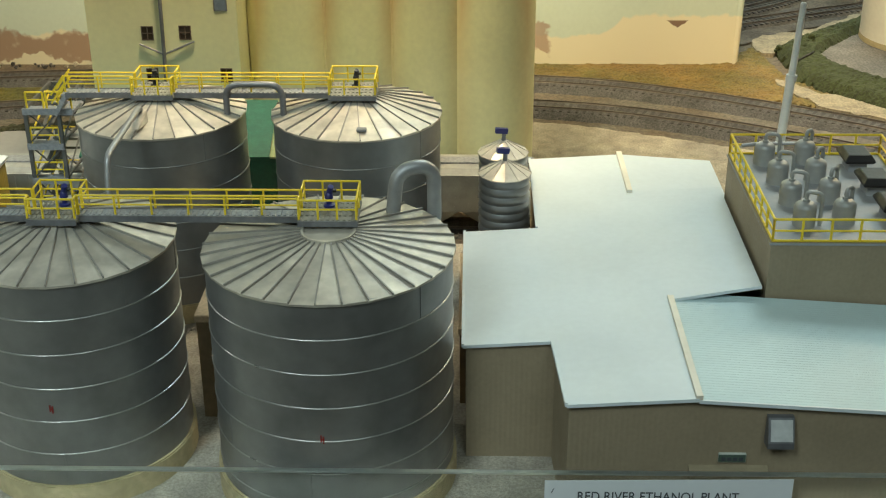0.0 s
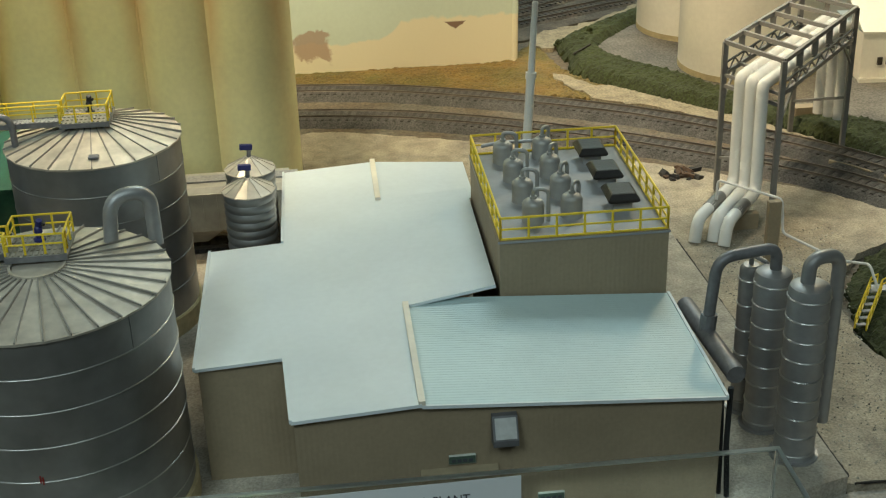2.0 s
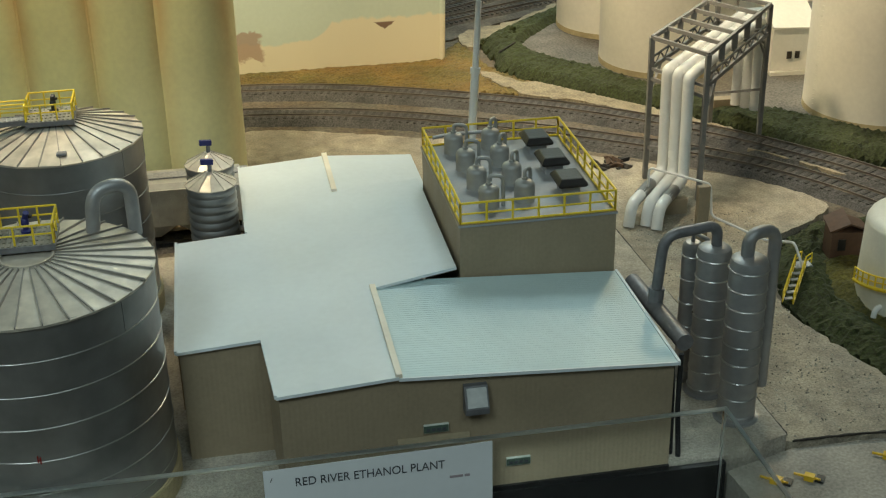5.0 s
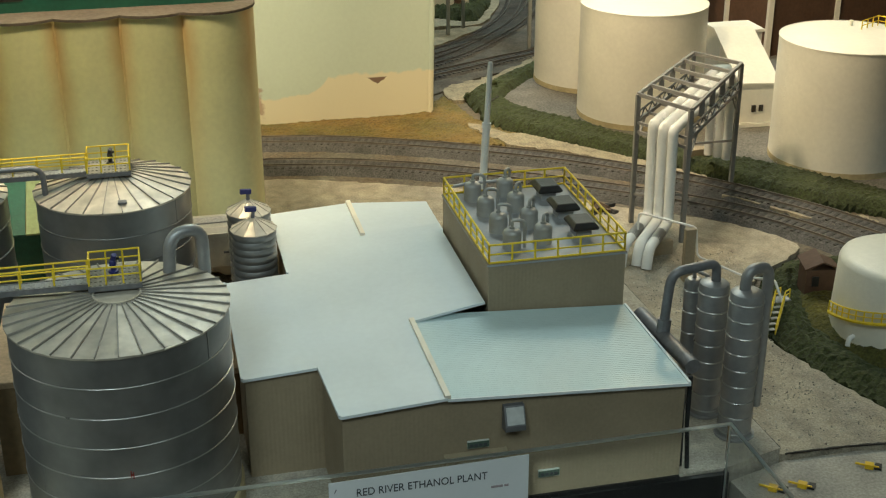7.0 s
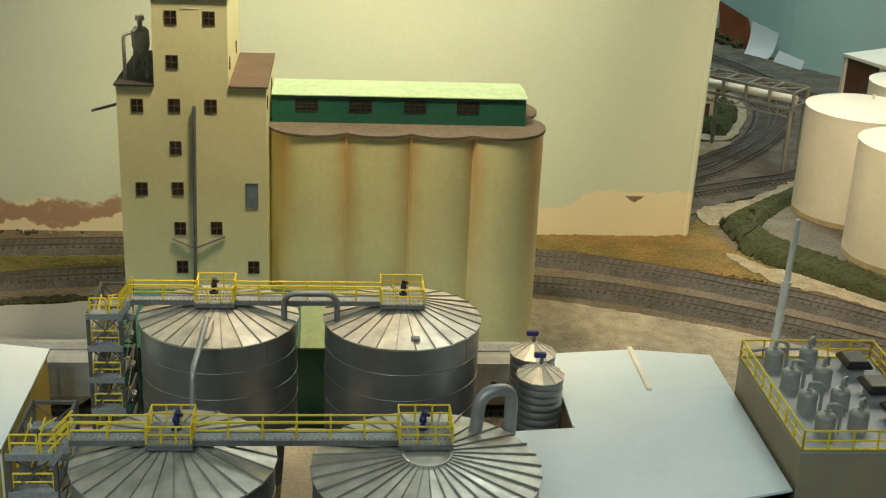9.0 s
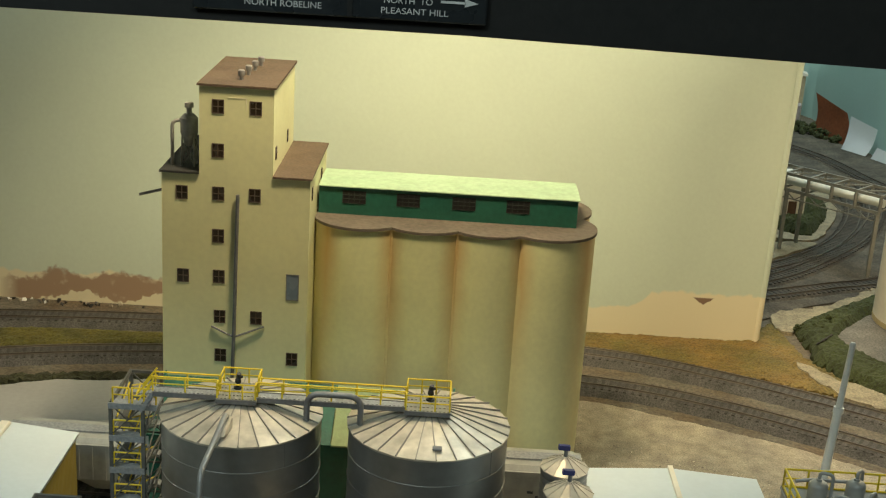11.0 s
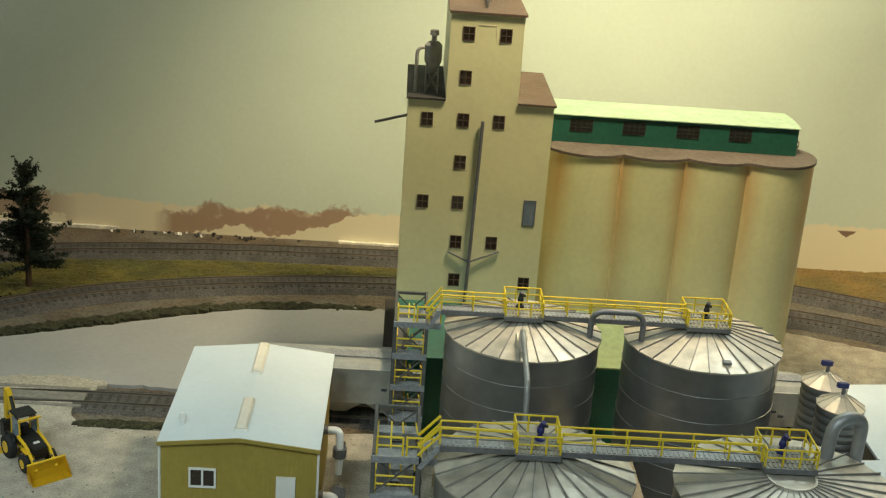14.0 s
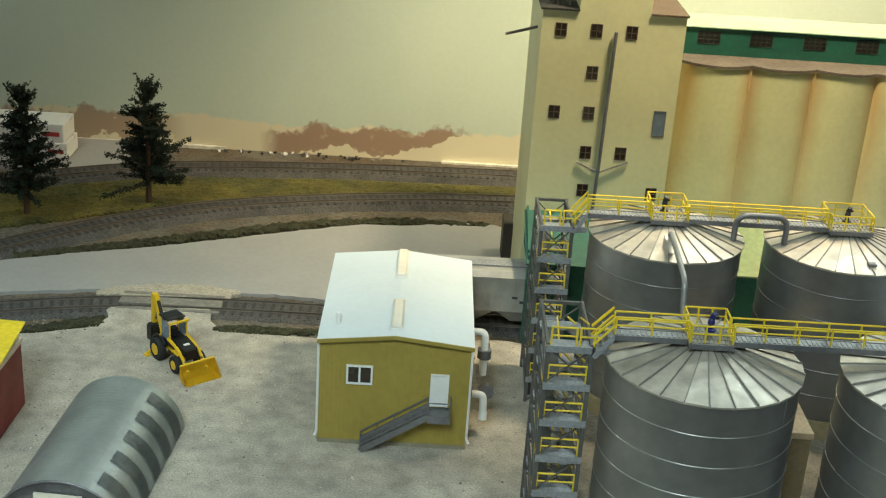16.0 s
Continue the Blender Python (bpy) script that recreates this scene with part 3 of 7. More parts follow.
# this gravel's own colour carries the shadow over the low module
part("low_gravel_module", bm, material("shaded_gravel", (0.36, 0.33, 0.28), 0.95, grain=0.22, grain_size=0.0018, stain=0.2, bump=0.6, bump_size=0.002), g)

bm = B()
prism(bm, [(0.076, FRONT - 0.004), (0.330, FRONT - 0.004), (0.330, FRONT - 0.0005), (0.076, FRONT - 0.0005)], -0.30, 0.0085)
tagged(part("fascia", bm, BLACK), kind="structure")
bm = B()
box(bm, 0.076, 0.30, -0.32, 0.376, 0.49, -0.30)
tagged(part("aisle_shelf", bm, BLACK), kind="structure")

bm = B()
box(bm, -1.6, 1.233, -0.05, 0.3145, 1.238, 0.75)
for v in bm.verts:
    if v.co.x > 0:
        v.co.x = 0.3158 + 0.020 * v.co.z
part_backdrop = tagged(part("backdrop", bm, BACKDROP), kind="backdrop")
part_backdrop["kind"] = "structure"
part("corner_strip", rod(B(), (0.3166, 1.2345, -0.05), (0.3326, 1.2345, 0.75), 0.0032, 14), BACKDROP, part_backdrop, smooth=True)
bm = B()
FARWALL = spline([(-0.20, 2.54), (0.30, 2.53), (0.54, 2.52), (0.660, 2.44), (0.692, 2.24), (0.724, 2.06), (0.86, 1.94), (1.25, 1.88), (1.9, 1.84)], 0.03)
for p, q in zip(FARWALL, FARWALL[1:]):
    prism(bm, [(p.x, p.y), (q.x, q.y), (q.x + 0.012, q.y + 0.012), (p.x + 0.012, p.y + 0.012)], -0.05, 0.9)
bmesh.ops.remove_doubles(bm, verts=bm.verts, dist=1e-5)
tagged(part("backdrop_far", bm, TEALWALL), kind="structure")
bm = B()
prism(bm, [(-1.6, 0.512), (0.0, 0.512), (1.9, 0.512), (1.9, 0.530), (0.0, 0.530), (-1.6, 0.530)], lambda x, y: 0.4022 - (0.018 * x if x > 0 else 0), 0.82)
tagged(part("valance", bm, VALANCE), kind="structure")
for nm, dims in (("wall_south", (-2.0, -1.62, -0.9, 2.3, -1.6, 1.8)), ("wall_west", (-2.02, -1.6, -0.9, -2.0, 2.7, 1.8)), ("wall_east", (2.3, -1.6, -0.9, 2.32, 2.7, 1.8)), ("wall_north", (-2.0, 2.7, -0.9, 2.3, 2.72, 1.8)), ("ceiling", (-2.0, -1.6, 1.8, 2.3, 2.7, 1.82)), ("floor", (-2.0, -1.6, -0.92, 2.3, 2.7, -0.9))):
    tagged(part(nm, box(B(), *dims), ROOMWALL), kind="structure")

crack = material("dark_joint", (0.035, 0.030, 0.025), 0.95, grain=0.3)


def joint(name, pts, w, z, seed):
    rnd = random.Random(seed)
    bm = B()
    rows = []
    line = spline(pts, 0.003)
    for i, p in enumerate(line):
        d = (line[min(i + 1, len(line) - 1)] - line[max(i - 1, 0)]).normalized()
        s_ = Vector((-d.y, d.x, 0))
        a, b = p + s_ * w * rnd.uniform(0.15, 0.6) + s_ * rnd.uniform(-0.0004, 0.0004), p - s_ * w * rnd.uniform(0.15, 0.6)
        rows.append([bm.verts.new(Vector((a.x, a.y, z))), bm.verts.new(Vector((b.x, b.y, z))), bm.verts.new(Vector((b.x, b.y, z - 0.001))), bm.verts.new(Vector((a.x, a.y, z - 0.001)))])
    for a, b in zip(rows, rows[1:]):
        for k in range(4):
            bm.faces.new((a[k], a[(k + 1) % 4], b[(k + 1) % 4], b[k]))
    bm.faces.new(rows[0])
    bm.faces.new(rows[-1][::-1])
    part(name, bm, crack, g)


joint("joint_west", [(-0.1855, 0.40), (-0.1845, 0.50), (-0.1860, 0.62), (-0.1850, 0.72), (-0.1870, 0.80)], 0.0022, 0.0007, 1)
joint("joint_east", [(0.3706, 0.512), (0.3685, 0.56), (0.3655, 0.63), (0.3628, 0.71), (0.3602, 0.79)], 0.0018, 0.0080, 2)
joint("slit_in_turf", [(0.370, 1.204), (0.380, 1.216), (0.394, 1.234)], 0.0022, 0.0138, 4)
joint("joint_south", [(0.373, 0.5092), (0.395, 0.5090), (0.42, 0.5076), (0.45, 0.5045)], 0.0012, 0.0055, 3)

# ---- tracks ----
TIEMESH = bpy.data.meshes.new("tie")
bm = box(B(), -0.0014, -0.0145, -0.0007, 0.0014, 0.0145, 0.0007, 0.0002)
bm.to_mesh(TIEMESH)
bm.free()
TIEMESH.materials.append(TIE)


def track(pts, label, width=0.046, ballast=True, z=0.0, name="railway_track", stone=None):
    line = spline(pts, 0.0065)
    top = z + 0.0042
    t = thing(name, line[len(line) // 2], label, "track")
    if ballast:
        bm = B()
        rows = []
        rnd = random.Random(len(pts))
        for i, p in enumerate(line):
            d = (line[min(i + 1, len(line) - 1)] - line[max(i - 1, 0)]).normalized()
            s = Vector((-d.y, d.x, 0))
            rows.append([bm.verts.new(p + s * (o * width + rnd.uniform(-1, 1) * (0.0012 if abs(o) > 0.3 else 0.0004)) + Vector((0, 0, h + rnd.uniform(-0.0003, 0.0003)))) for o, h in ((-0.5, z - 0.002), (-0.36, z + 0.0030), (-0.3, top + 0.0001), (0.3, top + 0.0001), (0.36, z + 0.0030), (0.5, z - 0.002))])
        for a, b in zip(rows, rows[1:]):
            for k in range(5):
                bm.faces.new((a[k], a[k + 1], b[k + 1], b[k]))
        part("ballast", bm, stone or BALLAST, t)
    bm = B()
    walked, spacing, count = 0.0, 0.0072, 0
    rnd = random.Random(len(line))
    for a, b in zip(line, line[1:]):
        d = b - a
        while walked < d.length:
            u = d.normalized()
            p = a + u * walked + Vector((0, 0, top))
            if count < 300 and -0.72 < p.x < 0.75:
                ob = new("tie", TIEMESH)
                ob.parent = t
                ob.location = p - ORIGIN[t]
                ob.rotation_euler = (0, 0, math.atan2(u.y, u.x) + rnd.uniform(-0.03, 0.03))
                count += 1
            else:
                obox(bm, p, u, (-u.y, u.x, 0), (0, 0, 1), 0.0028, 0.029, 0.0014)
            walked += spacing
        walked -= d.length
    if bm.faces:
        part("tie_row", bm, TIE, t)["kind"] = "stuff"
    else:
        bm.free()
    for side in (-0.00825, 0.00825):
        bm = B()
        rows = []
        for i, p in enumerate(line):
            d = (line[min(i + 1, len(line) - 1)] - line[max(i - 1, 0)]).normalized()
            s = Vector((-d.y, d.x, 0))
            rows.append([bm.verts.new(p + s * (side + o) + Vector((0, 0, top + h))) for o, h in ((-0.0009, 0.0007), (-0.00035, 0.0012), (-0.0005, 0.0026), (0.0005, 0.0026), (0.00035, 0.0012), (0.0009, 0.0007))])
        for a, b in zip(rows, rows[1:]):
            for k in range(6):
                j = (k + 1) % 6
                bm.faces.new((a[k], a[j], b[j], b[k]))
        part("rail", bm, RAIL, t)
    return t


NEAR = [(-0.80, 0.74), (-0.70, 0.855), (-0.606, 0.955), (-0.509, 1.034), (-0.412, 1.077), (-0.308, 1.103), (-0.2, 1.115), (-0.03, 1.117), (0.146, 1.096), (0.245, 1.064), (0.34, 1.014), (0.405, 0.972), (0.486, 0.911), (0.536, 0.857), (0.575, 0.79), (0.605, 0.70), (0.62, 0.58)]
REAR = [(-0.80, 0.965), (-0.745, 1.02), (-0.676, 1.082), (-0.609, 1.125), (-0.517, 1.158), (-0.368, 1.180), (-0.197, 1.190), (-0.03, 1.186), (0.152, 1.166), (0.256, 1.131), (0.355, 1.08), (0.424, 1.035), (0.505, 0.963), (0.556, 0.902), (0.599, 0.836), (0.64, 0.74), (0.66, 0.60)]
SPUR = [(-0.80, 0.745), (-0.70, 0.785), (-0.593, 0.824), (-0.521, 0.843), (-0.45, 0.850), (-0.359, 0.851), (-0.25, 0.850), (0.15, 0.850)]
track(NEAR, "curved grey ballasted model railway track")
track(REAR, "curved grey ballasted model railway track under the backdrop")
track(SPUR, "low dark spur track that runs into the elevator shed", z=-0.003, width=0.052)
CINDER = material("dark_cinders", (0.072, 0.062, 0.050), 0.95, grain=0.4, grain_size=0.003, stain=0.35, stain_size=0.03, bump=0.7, second=(0.105, 0.088, 0.066), mix_size=0.04)
for pts in ([(0.26, 1.395), (0.33, 1.436), (0.39, 1.476), (0.43, 1.511), (0.467, 1.552), (0.505, 1.607), (0.540, 1.68), (0.570, 1.775), (0.582, 1.90)], [(0.26, 1.355), (0.33, 1.398), (0.402, 1.450), (0.476, 1.535), (0.522, 1.598), (0.566, 1.68), (0.602, 1.78), (0.62, 1.90)], [(0.26, 1.325), (0.359, 1.372), (0.441, 1.412), (0.51, 1.446), (0.60, 1.535), (0.645, 1.62)], [(0.50, 2.22), (0.56, 2.14), (0.605, 2.055), (0.64, 1.925), (0.68, 1.83), (0.74, 1.79), (0.85, 1.80)]):
    track(pts, "dirty yard track behind the tank farm", width=0.04, name="yard_track", stone=CINDER)
bm = B()
prism(bm, [(0.25, 1.28), (0.34, 1.30), (0.40, 1.35), (0.55, 1.43), (0.66, 1.55), (0.70, 1.80), (0.95, 1.80), (0.95, 1.90), (0.722, 2.05), (0.668, 2.21), (0.60, 2.37), (0.30, 2.40), (0.45, 1.90), (0.52, 1.75), (0.46, 1.60), (0.38, 1.51), (0.25, 1.50)], -0.003, 0.0012)
part("yard_cinders", bm, CINDER, g)
bm = B()
box(bm, -0.509, 0.8435, 0.0010, -0.431, 0.8560, 0.0034, 0.0003)
box(bm, -0.509, 0.8345, 0.0010, -0.431, 0.8385, 0.0030, 0.0003)
box(bm, -0.509, 0.8610, 0.0010, -0.431, 0.8655, 0.0030, 0.0003)
solo("track_crossing", bm, material("grey_planks", (0.22, 0.20, 0.17), 0.85, grain=0.2), "weathered grey plank crossing laid between spur rails", "crossing")

# ---- grain elevator ----
TF, TB = 0.873, 0.980


def small_window(x, z, w, h, y, parent, mullions=(1, 1), name="window", fr=0.0006, glass=None, frame_mat=None):
    """A framed opening on a wall that faces the aisle: recessed pane, frame, glazing bars."""
    fm = frame_mat or ROOFBROWN
    win = part(name, box(B(), x - w / 2, y - 0.0001, z - h / 2, x + w / 2, y + 0.0012, z + h / 2), glass or GLASSDARK, parent)
    bm = B()
    for a, b, c, d in ((x - w / 2 - fr, x + w / 2 + fr, z + h / 2, z + h / 2 + fr), (x - w / 2 - fr, x + w / 2 + fr, z - h / 2 - fr, z - h / 2), (x - w / 2 - fr, x - w / 2, z - h / 2, z + h / 2), (x + w / 2, x + w / 2 + fr, z - h / 2, z + h / 2)):
        box(bm, a, y - 0.0004, c, b, y + 0.0008, d)
    part("frame", bm, fm, win)
    bm = B()
    for i in range(mullions[0]):
        q = x - w / 2 + w * (i + 1) / (mullions[0] + 1)
        box(bm, q - 0.0003, y - 0.00045, z - h / 2, q + 0.0003, y + 0.0002, z + h / 2)
    for i in range(mullions[1]):
        q = z - h / 2 + h * (i + 1) / (mullions[1] + 1)
        box(bm, x - w / 2, y - 0.0004, q - 0.0003, x + w / 2, y + 0.0002, q + 0.0003)
    part("glazing_bar", bm, fm, win)
    return win


MINT = material("mint_roof_paint", (0.40, 0.55, 0.37), 0.55, stain=0.05)


def build_elevator():
    t = thing("grain_elevator", (-0.05, 0.92, 0), "cream weathered grain elevator with tall headhouse and round silos", "elevator")
    low = part("workhouse", prism(B(), [(-0.2044, TF), (-0.1003, TF), (-0.1003, TB), (-0.2044, TB)], 0.0, 0.2405), CREAM, t)
    up = part("headhouse_tower", prism(B(), [(-0.1780, TF), (-0.1265, TF), (-0.1265, TB), (-0.1780, TB)], 0.2405, 0.3030), CREAM, t)
    part("tower_roof", box(B(), -0.1795, TF - 0.0015, 0.3030, -0.1250, TB + 0.0015, 0.3046), ROOFBROWN, t, "rusty brown flat roof")
    part("east_roof", box(B(), -0.1265, TF - 0.0015, 0.2405, -0.0990, TB + 0.0015, 0.2420), ROOFBROWN, t, "brown flat roof")
    part("west_roof", box(B(), -0.2058, TF - 0.0015, 0.2405, -0.1780, TB + 0.0015, 0.2420), DARKROOF, t, "black flat roof")
    for x, z in ((-0.165, 0.289), (-0.139, 0.289), (-0.165, 0.258), (-0.1902, 0.2265), (-0.1645, 0.227), (-0.1390, 0.227), (-0.1645, 0.196), (-0.1895, 0.165), (-0.1640, 0.1655), (-0.1632, 0.135), (-0.1370, 0.1355), (-0.1625, 0.105), (-0.1105, 0.105)):
        small_window(x, z, 0.0072, 0.0088, TF, t)
    small_window(-0.1112, 0.1605, 0.0080, 0.0185, TF, t, (0, 0), "loading_door", glass=BLUEPANE, frame_mat=STEEL)
    part("panel_outline", box(box(B(), -0.1585, TF - 0.0003, 0.2955, -0.1455, TF + 0.0003, 0.2958), -0.1458, TF - 0.0003, 0.2865, -0.1455, TF + 0.0003, 0.2958), TRIMCREAM, t)
    for x, y, z in ((-0.1265, 0.886, 0.2555), (-0.1265, 0.945, 0.2545), (-0.1003, 0.886, 0.2275), (-0.1003, 0.945, 0.2265)):
        w = part("side_window", box(B(), x - 0.0008, y - 0.0030, z - 0.0046, x + 0.0004, y + 0.0030, z + 0.0046), GLASSDARK, t)
        bm = B()
        box(bm, x, y - 0.0002, z - 0.0046, x + 0.0007, y + 0.0002, z + 0.0046)
        box(bm, x, y - 0.0030, z - 0.0002, x + 0.0007, y + 0.0030, z + 0.0002)
        part("glazing_bar", bm, ROOFBROWN, w)
    # grain leg pipe with its two branches
    duct = part("grain_pipe", tube(B(), [(-0.1505, TF - 0.0022, 0.2275), (-0.1525, TF - 0.0022, 0.122), (-0.1535, TF - 0.0022, 0.088)], 0.0013, 0, 10), STEEL, t, "grey downpipe", True)
    part("branch_pipe", tube(B(), [(-0.1525, TF - 0.002, 0.1205), (-0.1690, TF - 0.001, 0.1275)], 0.0007, 0, 8), STEEL, duct)
    part("branch_pipe", tube(B(), [(-0.1525, TF - 0.002, 0.1205), (-0.1310, TF - 0.001, 0.1295)], 0.0007, 0, 8), STEEL, duct)
    part("side_spout", tube(B(), [(-0.2040, 0.905, 0.2205), (-0.2280, 0.905, 0.2135)], 0.0011, 0, 8), STEEL, t)
    for x, y in ((-0.1525, 0.893), (-0.1505, 0.912), (-0.1490, 0.931), (-0.1475, 0.950)):
        vent = part("roof_vent", lathe(B(), x, y, [(0.0013, 0.3046), (0.0013, 0.3075), (0.0022, 0.3078), (0.0024, 0.3092), (0.0024, 0.3110), (0.0018, 0.3116), (0, 0.3116)], 12), SILVER, t, smooth=True)
    # silos: overlapping drums in two rows, one roof slab, joint strips
    xs = [-0.0671, -0.0193, 0.0285, 0.0722]
    for y in (0.9215, 0.970):
        for x in xs:
            part("silo", lathe(B(), x, y, [(0, 0), (0.0345, 0), (0.0345, 0.2015), (0, 0.2015)], 64), SILO, t, smooth=True)
    discs = [(x, y) for y in (0.9215, 0.970) for x in xs]
    edge = []
    for cx, cy in discs:
        for k in range(90):
            p = (cx + 0.0357 * math.cos(math.tau * k / 90), cy + 0.0357 * math.sin(math.tau * k / 90))
            if all(math.hypot(p[0] - qx, p[1] - qy) > 0.0356 for qx, qy in discs if (qx, qy) != (cx, cy)):
                edge.append(p)
    edge.sort(key=lambda p: math.atan2(p[1] - 0.947, p[0] - 0.0046))
    bm = prism(B(), edge, 0.2015, 0.2036)
    part("silo_roof", bm, material("grey_brown_roofing", (0.135, 0.110, 0.085), 0.85, grain=0.2, stain=0.15), t, "grey brown scalloped roof slab", True)
    for x in (-0.0432, 0.0046, 0.0524):
        part("joint_strip", rod(B(), (x, 0.8964, 0.0), (x, 0.8964, 0.2015), 0.0011, 8), SILO, t)
    # conveyor house
    hh = part("conveyor_house", box(B(), -0.0990, 0.9200, 0.2037, 0.0920, 0.9660, 0.2245), GREEN, t, "dark green conveyor house")
    bm = B()
    prism(bm, [(-0.0990, 0.9185), (0.0932, 0.9185), (0.0932, 0.9430), (-0.0990, 0.9430)], lambda x, y: 0.2245 + (y - 0.9185) * 0.05, lambda x, y: 0.2253 + (y - 0.9185) * 0.05)
    prism(bm, [(-0.0990, 0.9430), (0.0932, 0.9430), (0.0932, 0.9675), (-0.0990, 0.9675)], lambda x, y: 0.22573 - (y - 0.9430) * 0.05, lambda x, y: 0.22653 - (y - 0.9430) * 0.05)
    part("conveyor_roof", bm, MINT, hh, "pale mint green roof")
    for x in (-0.0730, -0.0330, 0.0080, 0.0480):
        small_window(x, 0.2170, 0.0165, 0.0088, 0.9200, t, (3, 2), "conveyor_window", 0.0004, glass=BLACK, frame_mat=material("grey_glazing_bar", (0.032, 0.036, 0.032), 0.6))
    # lean-to shed over the spur
    bm = B()
    prism(bm, [(-0.2030, 0.8205), (0.010, 0.8205), (0.010, 0.8225), (-0.2030, 0.8225)], 0.0, 0.0645)
    part("shed_wall", bm, GREEN, t)
    # lean-to roof: pale yellowish mint in the east, dark green in the west
    bm = B()
    prism(bm, [(-0.0750, 0.8185), (0.0115, 0.8185), (0.0115, 0.8728), (-0.0750, 0.8728)], lambda x, y: 0.0640 + (y - 0.8185) * 0.40, lambda x, y: 0.0652 + (y - 0.8185) * 0.40)
    part("shed_roof", bm, material("yellowish_mint_paint", (0.26, 0.33, 0.16), 0.6), t, "pale mint lean-to roof")
    bm = B()
    prism(bm, [(-0.2045, 0.8185), (-0.0755, 0.8185), (-0.0755, 0.8728), (-0.2045, 0.8728)], lambda x, y: 0.0640 + (y - 0.8185) * 0.40, lambda x, y: 0.0652 + (y - 0.8185) * 0.40)
    part("shed_roof", bm, GREEN, t, "dark green lean-to roof")
    for x in (-0.2030, 0.0085):
        bm = B()
        prism(bm, [(x, 0.8225), (x + 0.0015, 0.8225), (x + 0.0015, 0.8280), (x, 0.8280)], 0, 0.0700)
        prism(bm, [(x, 0.8280), (x + 0.0015, 0.8280), (x + 0.0015, 0.8728), (x, 0.8728)], 0.0600, lambda a, b: 0.0685 + (b - 0.8185) * 0.40)
        part("shed_end", bm, GREEN, t)
    return t


build_elevator()


def build_dust_collector():
    t = thing("dust_collector", (-0.190, 0.8905, 0.242), "grey cyclone dust collector on an elevator roof", "dust collector")
    CYCLONE = material("weathered_zinc", (0.36, 0.35, 0.32), 0.55, 0.25, stain=0.2, stain_size=0.006)
    x, y = -0.1885, 0.8905
    part("drum", lathe(B(), x, y, [(0, 0.2560), (0.0022, 0.2560), (0.0062, 0.2650), (0.0062, 0.2760), (0.0040, 0.2785), (0, 0.2785)], 20), CYCLONE, t, smooth=True)
    part("cap", lathe(B(), x, y, [(0.0018, 0.2785), (0.0018, 0.2830), (0.0034, 0.2835), (0.0030, 0.2868), (0, 0.2875)], 14), CYCLONE, t, smooth=True)
    for a in range(4):
        c, s = math.cos(math.pi / 4 + a * math.pi / 2), math.sin(math.pi / 4 + a * math.pi / 2)
        leg = part("leg", rod(B(), (x + 0.0062 * c, y + 0.0062 * s, 0.2420), (x + 0.0060 * c, y + 0.0060 * s, 0.2660), 0.0006, 6), CYCLONE, t)
        c2, s2 = math.cos(math.pi / 4 + (a + 1) * math.pi / 2), math.sin(math.pi / 4 + (a + 1) * math.pi / 2)
        bm = rod(B(), (x + 0.0062 * c, y + 0.0062 * s, 0.2430), (x + 0.0060 * c2, y + 0.0060 * s2, 0.2590), 0.0004, 6)
        rod(bm, (x + 0.0062 * c2, y + 0.0062 * s2, 0.2430), (x + 0.0060 * c, y + 0.0060 * s, 0.2590), 0.0004, 6)
        part("brace", bm, CYCLONE, leg)
    part("inlet_pipe", tube(B(), [(x - 0.0115, y - 0.002, 0.2420), (x - 0.0115, y - 0.002, 0.2735), (x - 0.0040, y, 0.2745)], 0.0013, 0.004, 10), CYCLONE, t, smooth=True)


build_dust_collector()


# ---- tanks ----
CROWN = 0.1382  # height of the tank crowns, under the platforms


